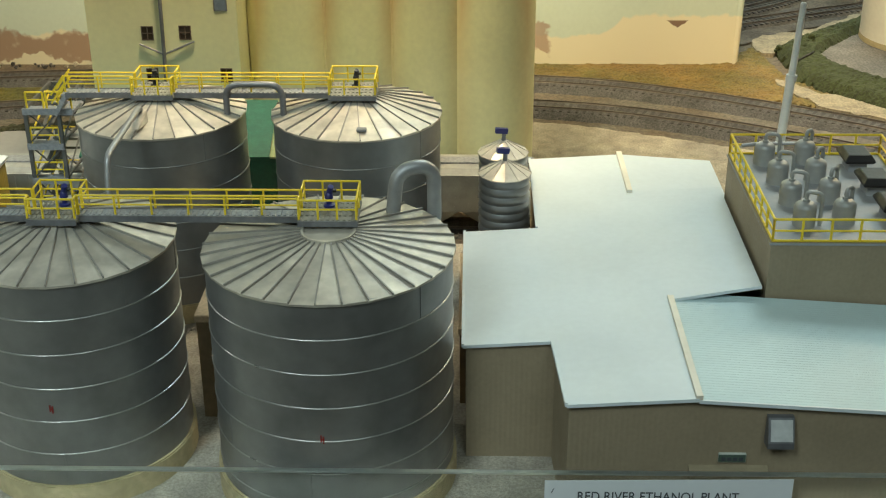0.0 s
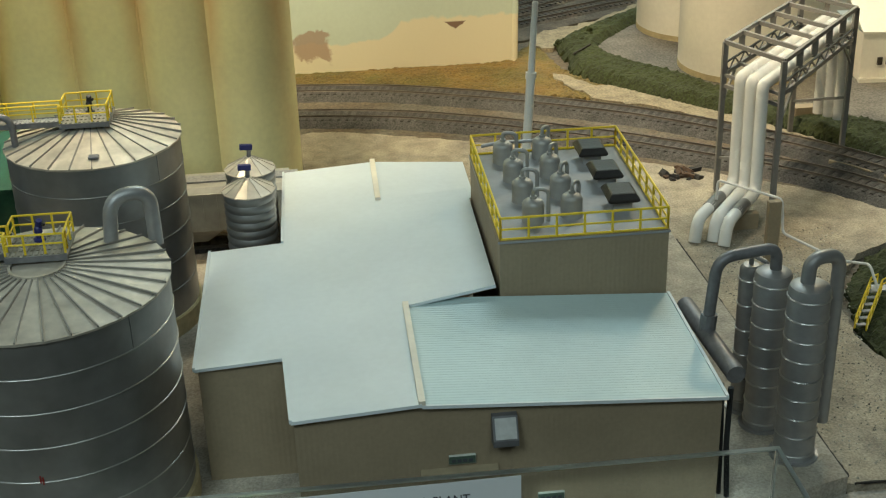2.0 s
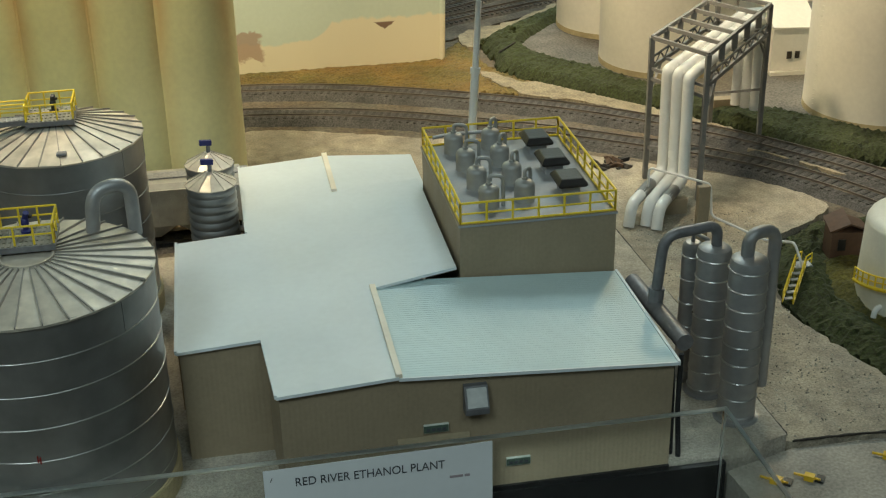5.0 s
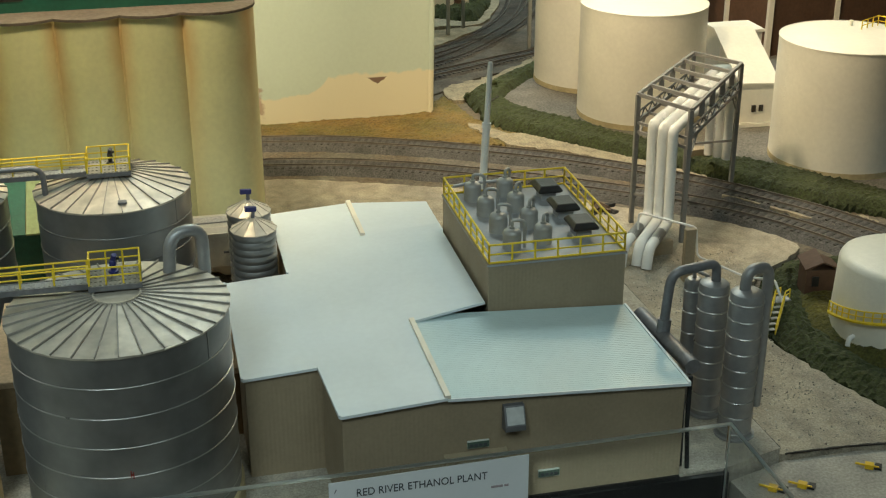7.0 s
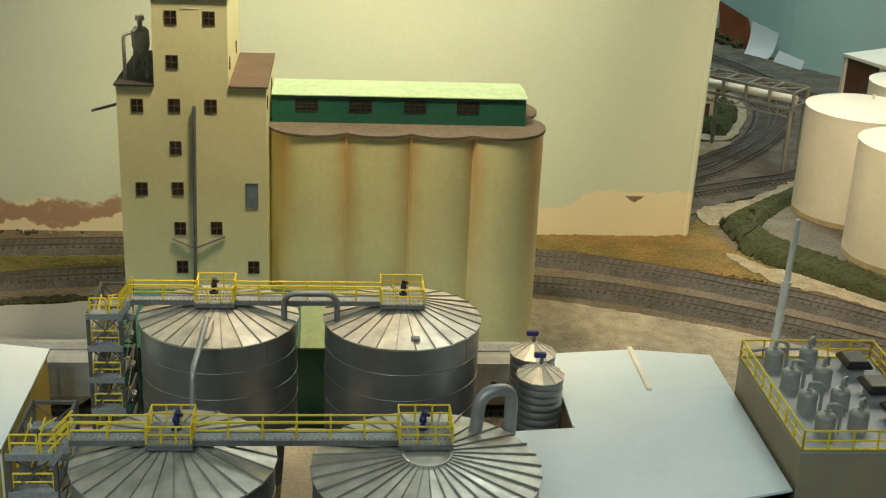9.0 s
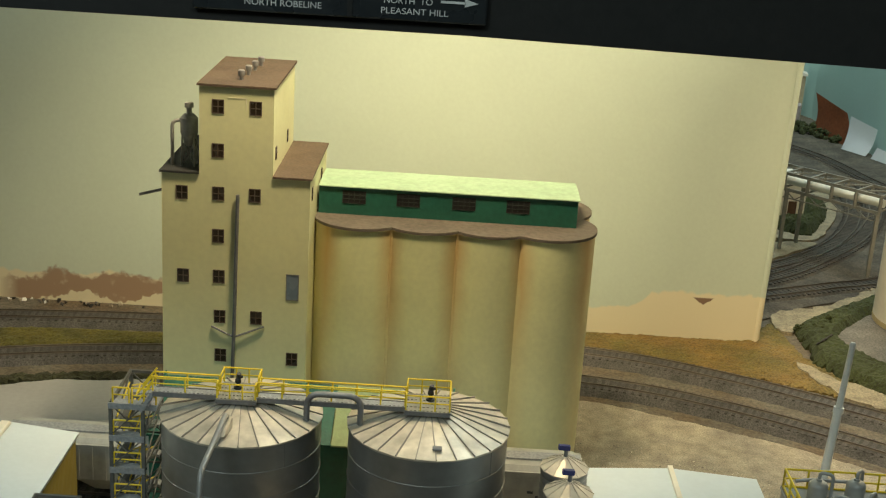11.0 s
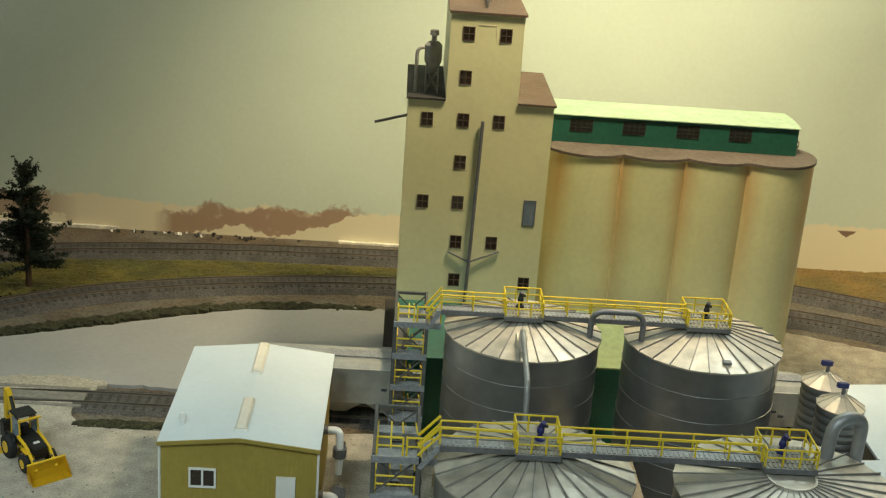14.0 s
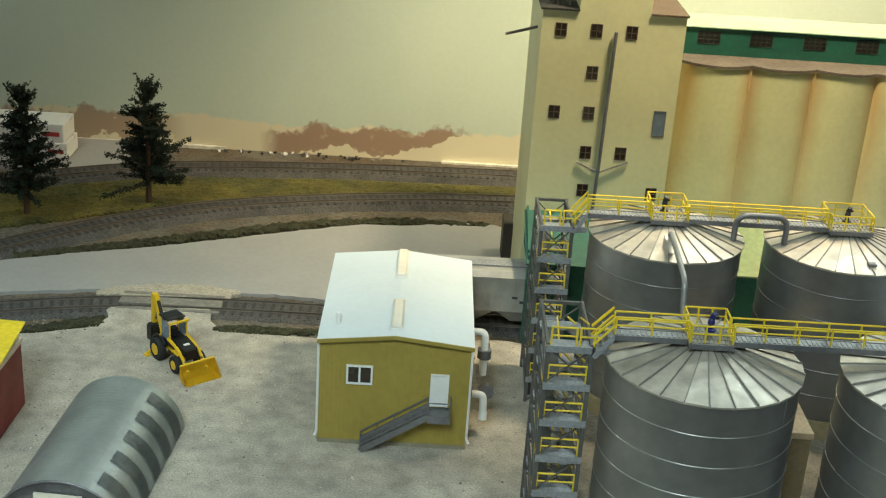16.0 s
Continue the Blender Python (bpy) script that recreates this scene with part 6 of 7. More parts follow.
solo("cream_annex", box(box(B(), 0.650, 1.225, 0.004, 0.700, 1.265, 0.070), 0.648, 1.223, 0.070, 0.702, 1.267, 0.073), TANKWHITE, "small cream block behind a white house", "building")

t = thing("far_pipe_bridge", (0.45, 1.52, 0.0), "cream pipe on a long grey lattice bridge", "pipe bridge")
P = material("grey_bridge_paint", (0.24, 0.23, 0.20), 0.6, stain=0.15)
a, b = Vector((0.318, 1.640, 0)), Vector((0.500, 1.464, 0))
wide = Vector((0.028, 0.030, 0))
u = Vector((0, 0, 1))
for off, z in ((0, 0.101), (0, 0.081), (1, 0.101), (1, 0.081)):
    d = wide * off
    part("chord", beam(B(), a + d + u * z, b + d + u * z, 0.0024, 0.0036), P, t)
for k in range(9):
    p = a.lerp(b, k / 8)
    for d in (Vector(), wide):
        part("upright", beam(B(), p + d + u * 0.081, p + d + u * 0.101, 0.0034), P, t)
    part("cross_bar", beam(B(), p + u * 0.101, p + wide + u * 0.101, 0.0024), P, t)
    part("bearer", beam(B(), p + u * 0.083, p + wide + u * 0.083, 0.0020), P, t)
    if k < 8:
        q = a.lerp(b, (k + 1) / 8)
        part("plan_brace", beam(B(), p + u * 0.1012, q + wide + u * 0.1012, 0.0015), P, t)
        if k > 2:
            part("lattice", beam(beam(B(), p + u * 0.081, p.lerp(q, 0.5) + u * 0.071, 0.0012), p.lerp(q, 0.5) + u * 0.071, q + u * 0.081, 0.0012), P, t)
part("lattice_chord", beam(B(), a.lerp(b, 0.375) + u * 0.0708, b + u * 0.0708, 0.0014), P, t)
part("pipe", rod(B(), a + Vector((0.007, 0.008, 0.0905)), b + Vector((0.007, 0.008, 0.0905)), 0.0052, 16), TANKWHITE, t, "cream pipe", True)
for p in (Vector((0.4125, 1.549, 0)), Vector((0.4990, 1.465, 0))):
    part("leg", beam(B(), p, p + u * 0.081, 0.0042), P, t)
    part("rear_leg", beam(B(), p + wide, p + wide + u * 0.081, 0.0042), P, t)

bm = B()
prism(bm, wobbly([(0.36, 1.600), (0.414, 1.597), (0.453, 1.592), (0.476, 1.605), (0.507, 1.663), (0.536, 1.741), (0.546, 1.80), (0.53, 1.86), (0.36, 1.86)], 0.0014, 0.01, 21), -0.004, 0.0045)
prism(bm, wobbly([(0.36, 1.578), (0.408, 1.577), (0.468, 1.584), (0.430, 1.540), (0.404, 1.514), (0.36, 1.490)], 0.0014, 0.01, 22), -0.004, 0.0045)
part("island_sand", bm, SAND, g)
tagged(turf("island_turf", [(0.40, 1.650), (0.426, 1.632), (0.449, 1.610), (0.472, 1.612), (0.512, 1.697), (0.528, 1.750), (0.515, 1.80), (0.487, 1.77), (0.480, 1.72), (0.474, 1.682), (0.40, 1.674)], 0.010, TURF, None, 31, cell=0.004, rough=0.010, slope=0.4), "green foam bushes on a sandy island", "grass", kind="stuff")
hut = thing("white_hut", (0.45, 1.72, 0.0045), "white hut with a red-brown door on an island", "hut")
part("body", prism(B(), [(0.405, 1.684), (0.478, 1.694), (0.470, 1.770), (0.400, 1.760)], 0.0045, 0.052), TANKWHITE, hut)
part("roof", prism(B(), [(0.402, 1.681), (0.481, 1.691), (0.473, 1.773), (0.397, 1.763)], 0.052, 0.055), TANKWHITE, hut)
part("door", obox(B(), (0.4605, 1.6912, 0.0165), (0.991, 0.136, 0), (-0.136, 0.991, 0), (0, 0, 1), 0.0115, 0.0016, 0.0235), BROWNWOOD, hut, "red-brown door")
t = thing("far_hall", (0.575, 2.24, 0), "cream hall with a pale roof against the far wall", "building")
part("body", prism(B(), [(0.54, 2.410), (0.645, 2.395), (0.650, 2.425), (0.55, 2.465)], 0.0, 0.082), material("far_cream", (0.42, 0.37, 0.24), 0.7), t)
part("roof", prism(B(), [(0.54, 2.406), (0.647, 2.391), (0.653, 2.424), (0.55, 2.469)], 0.082, lambda x, y: 0.085 + (0.652 - x) * 0.20), TANKWHITE, t)
for x, y, sx, sy, h in ((0.600, 2.345, 0.030, 0.022, 0.030), (0.621, 2.352, 0.022, 0.018, 0.038), (0.570, 2.33, 0.028, 0.022, 0.032)):
    bm = box(B(), x - sx / 2, y - sy / 2, 0.0, x + sx / 2, y + sy / 2, h, 0.003)
    for v in bm.verts:
        v.co += Vector((noise.noise(v.co * 90), noise.noise(v.co * 90 + Vector((5, 0, 0))), 0)) * 0.004
    solo("grey_block", bm, material("violet_grey_card", (0.36, 0.32, 0.31), 0.9, stain=0.2), "grey rock-like card block on the far shore", "block", "far blocks")


def leaning_sheet(low_a, low_b, top_a, top_b, bulge, mat_, label):
    """A thin sheet between a foot edge and a top edge, curled along its height."""
    bm = B()
    n, rows = 12, []
    for i in range(n + 1):
        f = i / n
        k = Vector(bulge) * math.sin(math.pi * f)
        rows.append([bm.verts.new(Vector(low_a).lerp(Vector(top_a), f) + k), bm.verts.new(Vector(low_b).lerp(Vector(top_b), f) + k)])
    for r1, r2 in zip(rows, rows[1:]):
        bm.faces.new((r1[0], r1[1], r2[1], r2[0]))
    bmesh.ops.solidify(bm, geom=bm.faces, thickness=0.0009)
    return solo("leaning_card", bm, mat_, label, "card", smooth=True)


leaning_sheet((0.632, 2.262, 0.0), (0.668, 2.190, 0.0), (0.634, 2.275, 0.074), (0.676, 2.215, 0.052), (0.006, -0.004, 0), CARDBROWN, "curled rust coloured card leaning on the far wall")
leaning_sheet((0.654, 2.148, 0.003), (0.682, 2.102, 0.003), (0.672, 2.180, 0.054), (0.700, 2.116, 0.046), (0.003, 0.002, -0.005), PAPER, "curled white paper sheet leaning on the far wall")
leaning_sheet((0.688, 2.092, 0.002), (0.716, 2.030, 0.002), (0.698, 2.098, 0.020), (0.722, 2.036, 0.016), (0.0, 0.0, 0.0), PAPER, "low white paper strip along the far wall")


def bush(x, y, z, r, seed):
    rnd = random.Random(seed)
    bm = B()
    for k in range(46):
        d = Vector((rnd.gauss(0, 1), rnd.gauss(0, 1), abs(rnd.gauss(0, 1)))).normalized() * r * rnd.uniform(0.55, 1.0)
        bmesh.ops.create_icosphere(bm, subdivisions=1, radius=r * rnd.uniform(0.16, 0.30), matrix=Matrix.Translation((x + d.x, y + d.y, z + d.z * 0.9)))
    for v in bm.verts:
        v.co += Vector((rnd.uniform(-1, 1), rnd.uniform(-1, 1), rnd.uniform(-1, 1))) * r * 0.05
    return solo("bush", bm, TURF, "dark green foam bush", "bush", "bushes")


for k, (x, y, r) in enumerate(((0.618, 2.288, 0.020), (0.630, 2.268, 0.022), (0.649, 2.238, 0.020), (0.664, 2.208, 0.016), (0.596, 2.29, 0.008))):
    bush(x, y, 0.0, r, 40 + k)
rnd = random.Random(91)
for k in range(26):
    r = rnd.uniform(0.0018, 0.0046)
    c = Vector((0.394 + rnd.gauss(0, 0.008), 0.910 + rnd.gauss(0, 0.006), 0.003 + r * 0.5))
    bm = bmesh.new()
    bmesh.ops.create_cube(bm, size=1, matrix=Matrix.LocRotScale(c, Matrix.Rotation(rnd.uniform(0, 3), 3, "Z") @ Matrix.Rotation(rnd.uniform(-0.6, 0.6), 3, "X"), (r * 2.2, r * rnd.uniform(0.7, 1.5), r)))
    for v in bm.verts:
        v.co += Vector((rnd.uniform(-1, 1), rnd.uniform(-1, 1), rnd.uniform(-1, 1))) * r * 0.2
    solo("scrap_chunk", bm, rnd.choice((TIE, BARK, DARKROOF)), "dark brown chunk in a pile of scrap", "scrap", "scrap pile")
for k, (x, y, r) in enumerate(((0.385, 1.255, 0.012), (0.402, 1.285, 0.013), (0.372, 1.268, 0.008))):
    bush(x, y, 0.003, r, 60 + k)

# ---- west yard ----


def build_olive():
    x0, x1, y0, y1, ze, zr = -0.3400, -0.2470, 0.6640, 0.7965, 0.0735, 0.0785
    xm = (x0 + x1) / 2
    t = thing("office_building", (xm, (y0 + y1) / 2, 0), "olive ribbed metal building with a white gable roof", "building")
    top = lambda x, y: ze - 0.001 + (zr - ze) * (1 - abs(x - xm) / (xm - x0))
    bm = B()
    ring = []
    for (ax, ay), (bx, by) in (((x0, y0), (xm, y0)), ((xm, y0), (x1, y0)), ((x1, y0), (x1, y1)), ((x1, y1), (xm, y1)), ((xm, y1), (x0, y1)), ((x0, y1), (x0, y0))):
        d = Vector((bx - ax, by - ay, 0)).normalized()
        s = Vector((d.y, -d.x, 0))
        k = int(math.hypot(bx - ax, by - ay) / 0.0014)
        for i in range(k):
            p = Vector((ax, ay, 0)).lerp(Vector((bx, by, 0)), i / k) + s * (0.00018 if i % 2 else 0)
            ring.append((p.x, p.y))
    prism(bm, ring, 0.0, top)
    part("wall", bm, OLIVE, t)
    part("footing", box(B(), x0 - 0.0006, y0 - 0.0008, -0.001, x1 + 0.0006, y1 + 0.0006, 0.0026), material("olive_grey_footing", (0.25, 0.22, 0.15), 0.8, stain=0.2), t)
    for a, b, nm in ((x0 - 0.0020, xm, "west_roof"), (xm, x1 + 0.0020, "east_roof")):
        f = lambda x, y: ze + (zr - ze) * (1 - abs(x - xm) / (xm - x0))
        part(nm, prism(B(), [(a, y0 - 0.0022), (b, y0 - 0.0022), (b, y1 + 0.0020), (a, y1 + 0.0020)], lambda x, y: f(x, y) - 0.0012, f), WHITEROOF, t, "matt white roof")
        part("gable_trim", beam(B(), (a, y0 - 0.0026, f(a, 0) - 0.0012), (b, y0 - 0.0026, f(b, 0) - 0.0012), 0.0009, 0.0024), OLIVE, t)
    for a, b in ((0.672, 0.712), (0.752, 0.7955)):
        r = part("ridge_vent", box(B(), xm - 0.0036, a, zr - 0.0006, xm + 0.0036, b, zr + 0.0026, 0.0012), TRIMCREAM, t, "cream plastic ridge vent")
        part("vent_foot", box(B(), xm - 0.0040, a - 0.0012, zr - 0.0008, xm + 0.0040, a + 0.0018, zr + 0.0006, 0.0003), WHITE, r)
    part("roof_cowl", lathe(B(), -0.3305, 0.6835, [(0.0016, 0.0735), (0.0016, 0.0775), (0.0023, 0.0780), (0.0021, 0.0805), (0.0012, 0.0818), (0, 0.0820)], 12), WHITE, t, smooth=True)
    # window with two sashes
    w = part("window", box(B(), -0.3222, y0 - 0.0004, 0.0440, -0.3082, y0 + 0.001, 0.0550), GLASSDARK, t)
    bm = B()
    for a, b, c, d in ((-0.3234, -0.3070, 0.0550, 0.0561), (-0.3234, -0.3070, 0.0429, 0.0440), (-0.3234, -0.3222, 0.0440, 0.0550), (-0.3082, -0.3070, 0.0440, 0.0550), (-0.3158, -0.3146, 0.0440, 0.0550)):
        box(bm, a, y0 - 0.0014, c, b, y0 + 0.0005, d)
    part("frame", bm, WHITE, w, "white window frame")
    d = part("door", box(B(), -0.2702, y0 - 0.0009, 0.0300, -0.2600, y0 + 0.001, 0.0520), WHITE, t, "white door")
    bm = B()
    for a, b, c, e in ((-0.2709, -0.2593, 0.0520, 0.0527), (-0.2709, -0.2702, 0.0300, 0.0520), (-0.2600, -0.2593, 0.0300, 0.0520)):
        box(bm, a, y0 - 0.0014, c, b, y0 + 0.0005, e)
    part("door_frame", bm, WHITE, d)
    # steel landing and flight of stairs along the wall
    s = part("landing", box(B(), -0.2715, y0 - 0.0105, 0.0270, -0.2575, y0 - 0.0002, 0.0290), STEEL, t, "grey steel landing")
    part("landing_skirt", box(B(), -0.2715, y0 - 0.0110, 0.0235, -0.2575, y0 - 0.0098, 0.0290), STEEL, s)
    p, q = Vector((-0.2715, y0 - 0.0050, 0.0275)), Vector((-0.3130, y0 - 0.0050, 0.0010))
    for off in (-0.0052, 0.0042):
        part("stringer", beam(B(), p + Vector((0, off, 0)), q + Vector((0, off, 0)), 0.0009, 0.0038), STEEL, t)
        part("hand_rail", beam(B(), p + Vector((0, off, 0.0085)), q + Vector((0, off, 0.0085)), 0.0008), STEEL, t)
        part("hand_rail", beam(B(), p + Vector((0, off, 0.0045)), q + Vector((0, off, 0.0045)), 0.0006), STEEL, t)
        for k in range(5):
            f = p.lerp(q, k / 4) + Vector((0, off, 0))
            part("baluster", rod(B(), f, f + Vector((0, 0, 0.0085)), 0.0004, 6), STEEL, t)
    for k in range(12):
        c = p.lerp(q, (k + 0.5) / 12)
        part("tread", box(B(), c.x - 0.0016, y0 - 0.0100, c.z - 0.0004, c.x + 0.0016, y0 - 0.0010, c.z + 0.0003), STEEL, t)
    part("landing_rail", tube(B(), [(-0.2715, y0 - 0.0103, 0.0375), (-0.2578, y0 - 0.0103, 0.0375), (-0.2578, y0 - 0.0005, 0.0375)], 0.0005, 0, 6), STEEL, t)
    for x in (-0.2712, -0.2580):
        part("rail_post", rod(B(), (x, y0 - 0.0103, 0.0285), (x, y0 - 0.0103, 0.0375), 0.0005, 6), STEEL, t)
    # downpipes at the front corners
    for x, k in ((x0 - 0.0010, -1), (x1 + 0.0010, 1)):
        part("downpipe", tube(B(), [(x, y0 - 0.0004, 0.0720), (x, y0 - 0.0004, 0.0075), (x - k * 0.0015 * -1, y0 - 0.0020, 0.0050)], 0.0008, 0.001, 8), WHITE, t, "white downpipe", True)
        part("gutter", box(B(), x - 0.0010, y0 - 0.002, 0.0715, x + 0.0010, y1, 0.0732), WHITE, t)
    return t


build_olive()
for y, z in ((0.7200, 0.0560), (0.6860, 0.0280)):
    x = -0.2470
    t = thing("blower_pipe", (x, y, z), "white elbow pipe with a dark grey flange on a wall", "pipe", "wall pipes")
    part("wall_collar", rod(B(), (x, y, z), (x + 0.0035, y, z), 0.0030, 14), STEEL, t)
    pts = [(x + 0.003, y, z), (x + 0.0110, y, z), (x + 0.0115, y - 0.001, z - 0.0130)]
    part("elbow", tube(B(), pts, 0.0025, 0.006, 12), WHITE, t, "white elbow", True)
    c = Vector((x + 0.0115, y - 0.001, z - 0.0130))
    if z > 0.04:
        part("flange", rod(B(), c + Vector((0, 0, 0.0010)), c - Vector((0, 0, 0.0052)), 0.0046, 14), STEEL, t)
        part("valve_wheel", rod(B(), c + Vector((0.001, 0.0030, -0.001)), c + Vector((0.0012, 0.0056, 0.0024)), 0.0024, 10), STEEL, t)
        part("drop_pipe", tube(B(), [c - Vector((0, 0, 0.004)), c - Vector((0.0004, 0.001, 0.0175))], 0.0026, 0, 12), WHITE, t, smooth=True)
    else:
        part("flange", rod(B(), c + Vector((0.0010, 0.0040, 0.0125)), c + Vector((0.0010, 0.0080, 0.0125)), 0.0052, 14), STEEL, t)
        part("drop_pipe", tube(B(), [c + Vector((0, 0, 0.001)), c - Vector((0, 0.001, 0.0040))], 0.0028, 0, 12), WHITE, t, smooth=True)


def build_hopper(xc, label):
    """A covered hopper car on the spur, long axis along x."""
    L, w, y = 0.165, 0.0345, 0.850
    x0, x1, z0, z1 = xc - L / 2, xc + L / 2, 0.0190, 0.0500
    t = thing("hopper_car", (xc, y, 0.003), label, "rail car", "hopper cars")
    bm = B()
    prof = [(-w / 2, z0), (w / 2, z0), (w / 2, z1 - 0.004), (w / 2 - 0.004, z1), (-w / 2 + 0.004, z1), (-w / 2, z1 - 0.004)]
    a = [bm.verts.new((x0 + 0.018, y + p, z)) for p, z in prof]
    b = [bm.verts.new((x1 - 0.018, y + p, z)) for p, z in prof]
    bm.faces.new(a)
    bm.faces.new(b[::-1])
    for i in range(6):
        bm.faces.new((a[i], b[i], b[(i + 1) % 6], a[(i + 1) % 6]))
    body = part("body", bm, CARGREY, t)
    for k in range(14):
        x = x0 + 0.020 + k * (L - 0.040) / 13
        part("side_post", box(B(), x - 0.0005, y - w / 2 - 0.0007, z0, x + 0.0005, y - w / 2, z1 - 0.004), CARGREY, body)
    bm = B()
    for k in range(4):
        x = x1 - 0.052 + k * 0.006
        box(bm, x, y - w / 2 - 0.0009, 0.0300 - 0.0035 * (k % 2), x + 0.0042, y - w / 2 - 0.0003, 0.0318 - 0.0035 * (k % 2))
    for k in range(3):
        box(bm, x0 + 0.052 + k * 0.005, y - w / 2 - 0.0009, 0.0350 - 0.003 * k, x0 + 0.0568 + k * 0.003, y - w / 2 - 0.0003, 0.0362 - 0.003 * k)
    part("lettering_bars", bm, INK, body)
    part("roof_walk", box(B(), x0 + 0.014, y - 0.0055, z1 + 0.0004, x1 - 0.014, y + 0.0055, z1 + 0.0014), DECK, t)
    part("roof_edge", box(B(), x0 + 0.012, y - w / 2 - 0.0008, z1 - 0.0046, x1 - 0.012, y + w / 2 + 0.0008, z1 - 0.0034), CARGREY, t)
    for e, s in ((x0, 1), (x1, -1)):
        part("end_sill", box(B(), min(e, e + s * 0.020), y - w / 2, 0.0150, max(e, e + s * 0.020), y + w / 2, 0.0170), CARGREY, t)
        bm = B()
        prism(bm, [(e + s * 0.018, y - w / 2 + 0.002), (e + s * 0.019, y - w / 2 + 0.002), (e + s * 0.019, y + w / 2 - 0.002), (e + s * 0.018, y + w / 2 - 0.002)], 0.0165, z1 - 0.004)
        part("slope_sheet", bm, CARGREY, t)
        lad = B()
        for off in (-w / 2 + 0.001, -w / 2 + 0.0075):
            beam(lad, (e + s * 0.003, y + off, 0.0165), (e + s * 0.003, y + off, z1 - 0.003), 0.0008)
        for k in range(6):
            z = 0.0200 + k * 0.0045
            beam(lad, (e + s * 0.003, y - w / 2 + 0.001, z), (e + s * 0.003, y - w / 2 + 0.0075, z), 0.0006)
        beam(lad, (e + s * 0.003, y - w / 2 + 0.001, 0.034), (e + s * 0.018, y - w / 2 + 0.001, 0.034), 0.0007)
        beam(lad, (e + s * 0.003, y - w / 2 + 0.001, 0.026), (e + s * 0.018, y - w / 2 + 0.001, 0.045), 0.0007)
        part("end_ladder", lad, CARGREY, t)
        xt = e + s * 0.026
        tr = part("truck", box(box(B(), xt - 0.0135, y - 0.0125, 0.0075, xt + 0.0135, y - 0.0100, 0.0120, 0.0008), xt - 0.0135, y + 0.0100, 0.0075, xt + 0.0135, y + 0.0125, 0.0120, 0.0008), STEEL, t)
        part("bolster", box(B(), xt - 0.0028, y - 0.0130, 0.0080, xt + 0.0028, y + 0.0130, 0.0150), STEEL, tr)
        for dx in (-0.0095, 0.0095):
            part("wheel", rod(B(), (xt + dx, y - 0.0095, 0.0088), (xt + dx, y - 0.0068, 0.0088), 0.0054, 20), TIE, tr)
            part("wheel", rod(B(), (xt + dx, y + 0.0068, 0.0088), (xt + dx, y + 0.0095, 0.0088), 0.0054, 20), TIE, tr)
    for k in range(3):
        xh = xc - 0.036 + k * 0.036
        bm = B()
        lo = [(xh - 0.005, y - 0.010), (xh + 0.005, y - 0.010), (xh + 0.005, y + 0.010), (xh - 0.005, y + 0.010)]
        hi = [(xh - 0.017, y - w / 2), (xh + 0.017, y - w / 2), (xh + 0.017, y + w / 2), (xh - 0.017, y + w / 2)]
        va = [bm.verts.new((*p, 0.0080)) for p in lo]
        vb = [bm.verts.new((*p, z0)) for p in hi]
        bm.faces.new(va)
        for i in range(4):
            bm.faces.new((va[i], va[(i + 1) % 4], vb[(i + 1) % 4], vb[i]))
        part("hopper_chute", bm, CARGREY, t)
    return t


build_hopper(-0.2420, "light grey covered hopper car entering a green shed")
build_hopper(0.0350, "light grey covered hopper car behind the feed bins")
bm = B()
box(bm, -0.2125, 0.9730, 0.0, -0.1880, 0.9975, 0.0352, 0.0006)
solo("dark_annex", bm, material("dark_plank", (0.055, 0.042, 0.034), 0.8, stain=0.2), "dark brown annex beside the elevator tower", "annex")
for x0, y0, x1, y1, h in ((-0.0790, 0.585, -0.0560, 0.690, 0.0710), (0.0555, 0.600, 0.0585, 0.690, 0.0560)):
    t = thing("support_block", ((x0 + x1) / 2, (y0 + y1) / 2, SLAB), "bare tan wood block with a pale top between tanks", "block", "wood blocks")
    # same wood, side shade and lit top painted as two colours
    part("body", box(B(), x0, y0, SLAB, x1, y1, h - 0.004), material("shaded_block_side_%d" % int(h * 1e4), (0.25, 0.175, 0.095), 0.8), t)
    part("top_board", box(B(), x0 - 0.0008, y0 - 0.0008, h - 0.004, x1 + 0.0008, y1 + 0.0008, h, 0.0004), TANBLOCK, t)


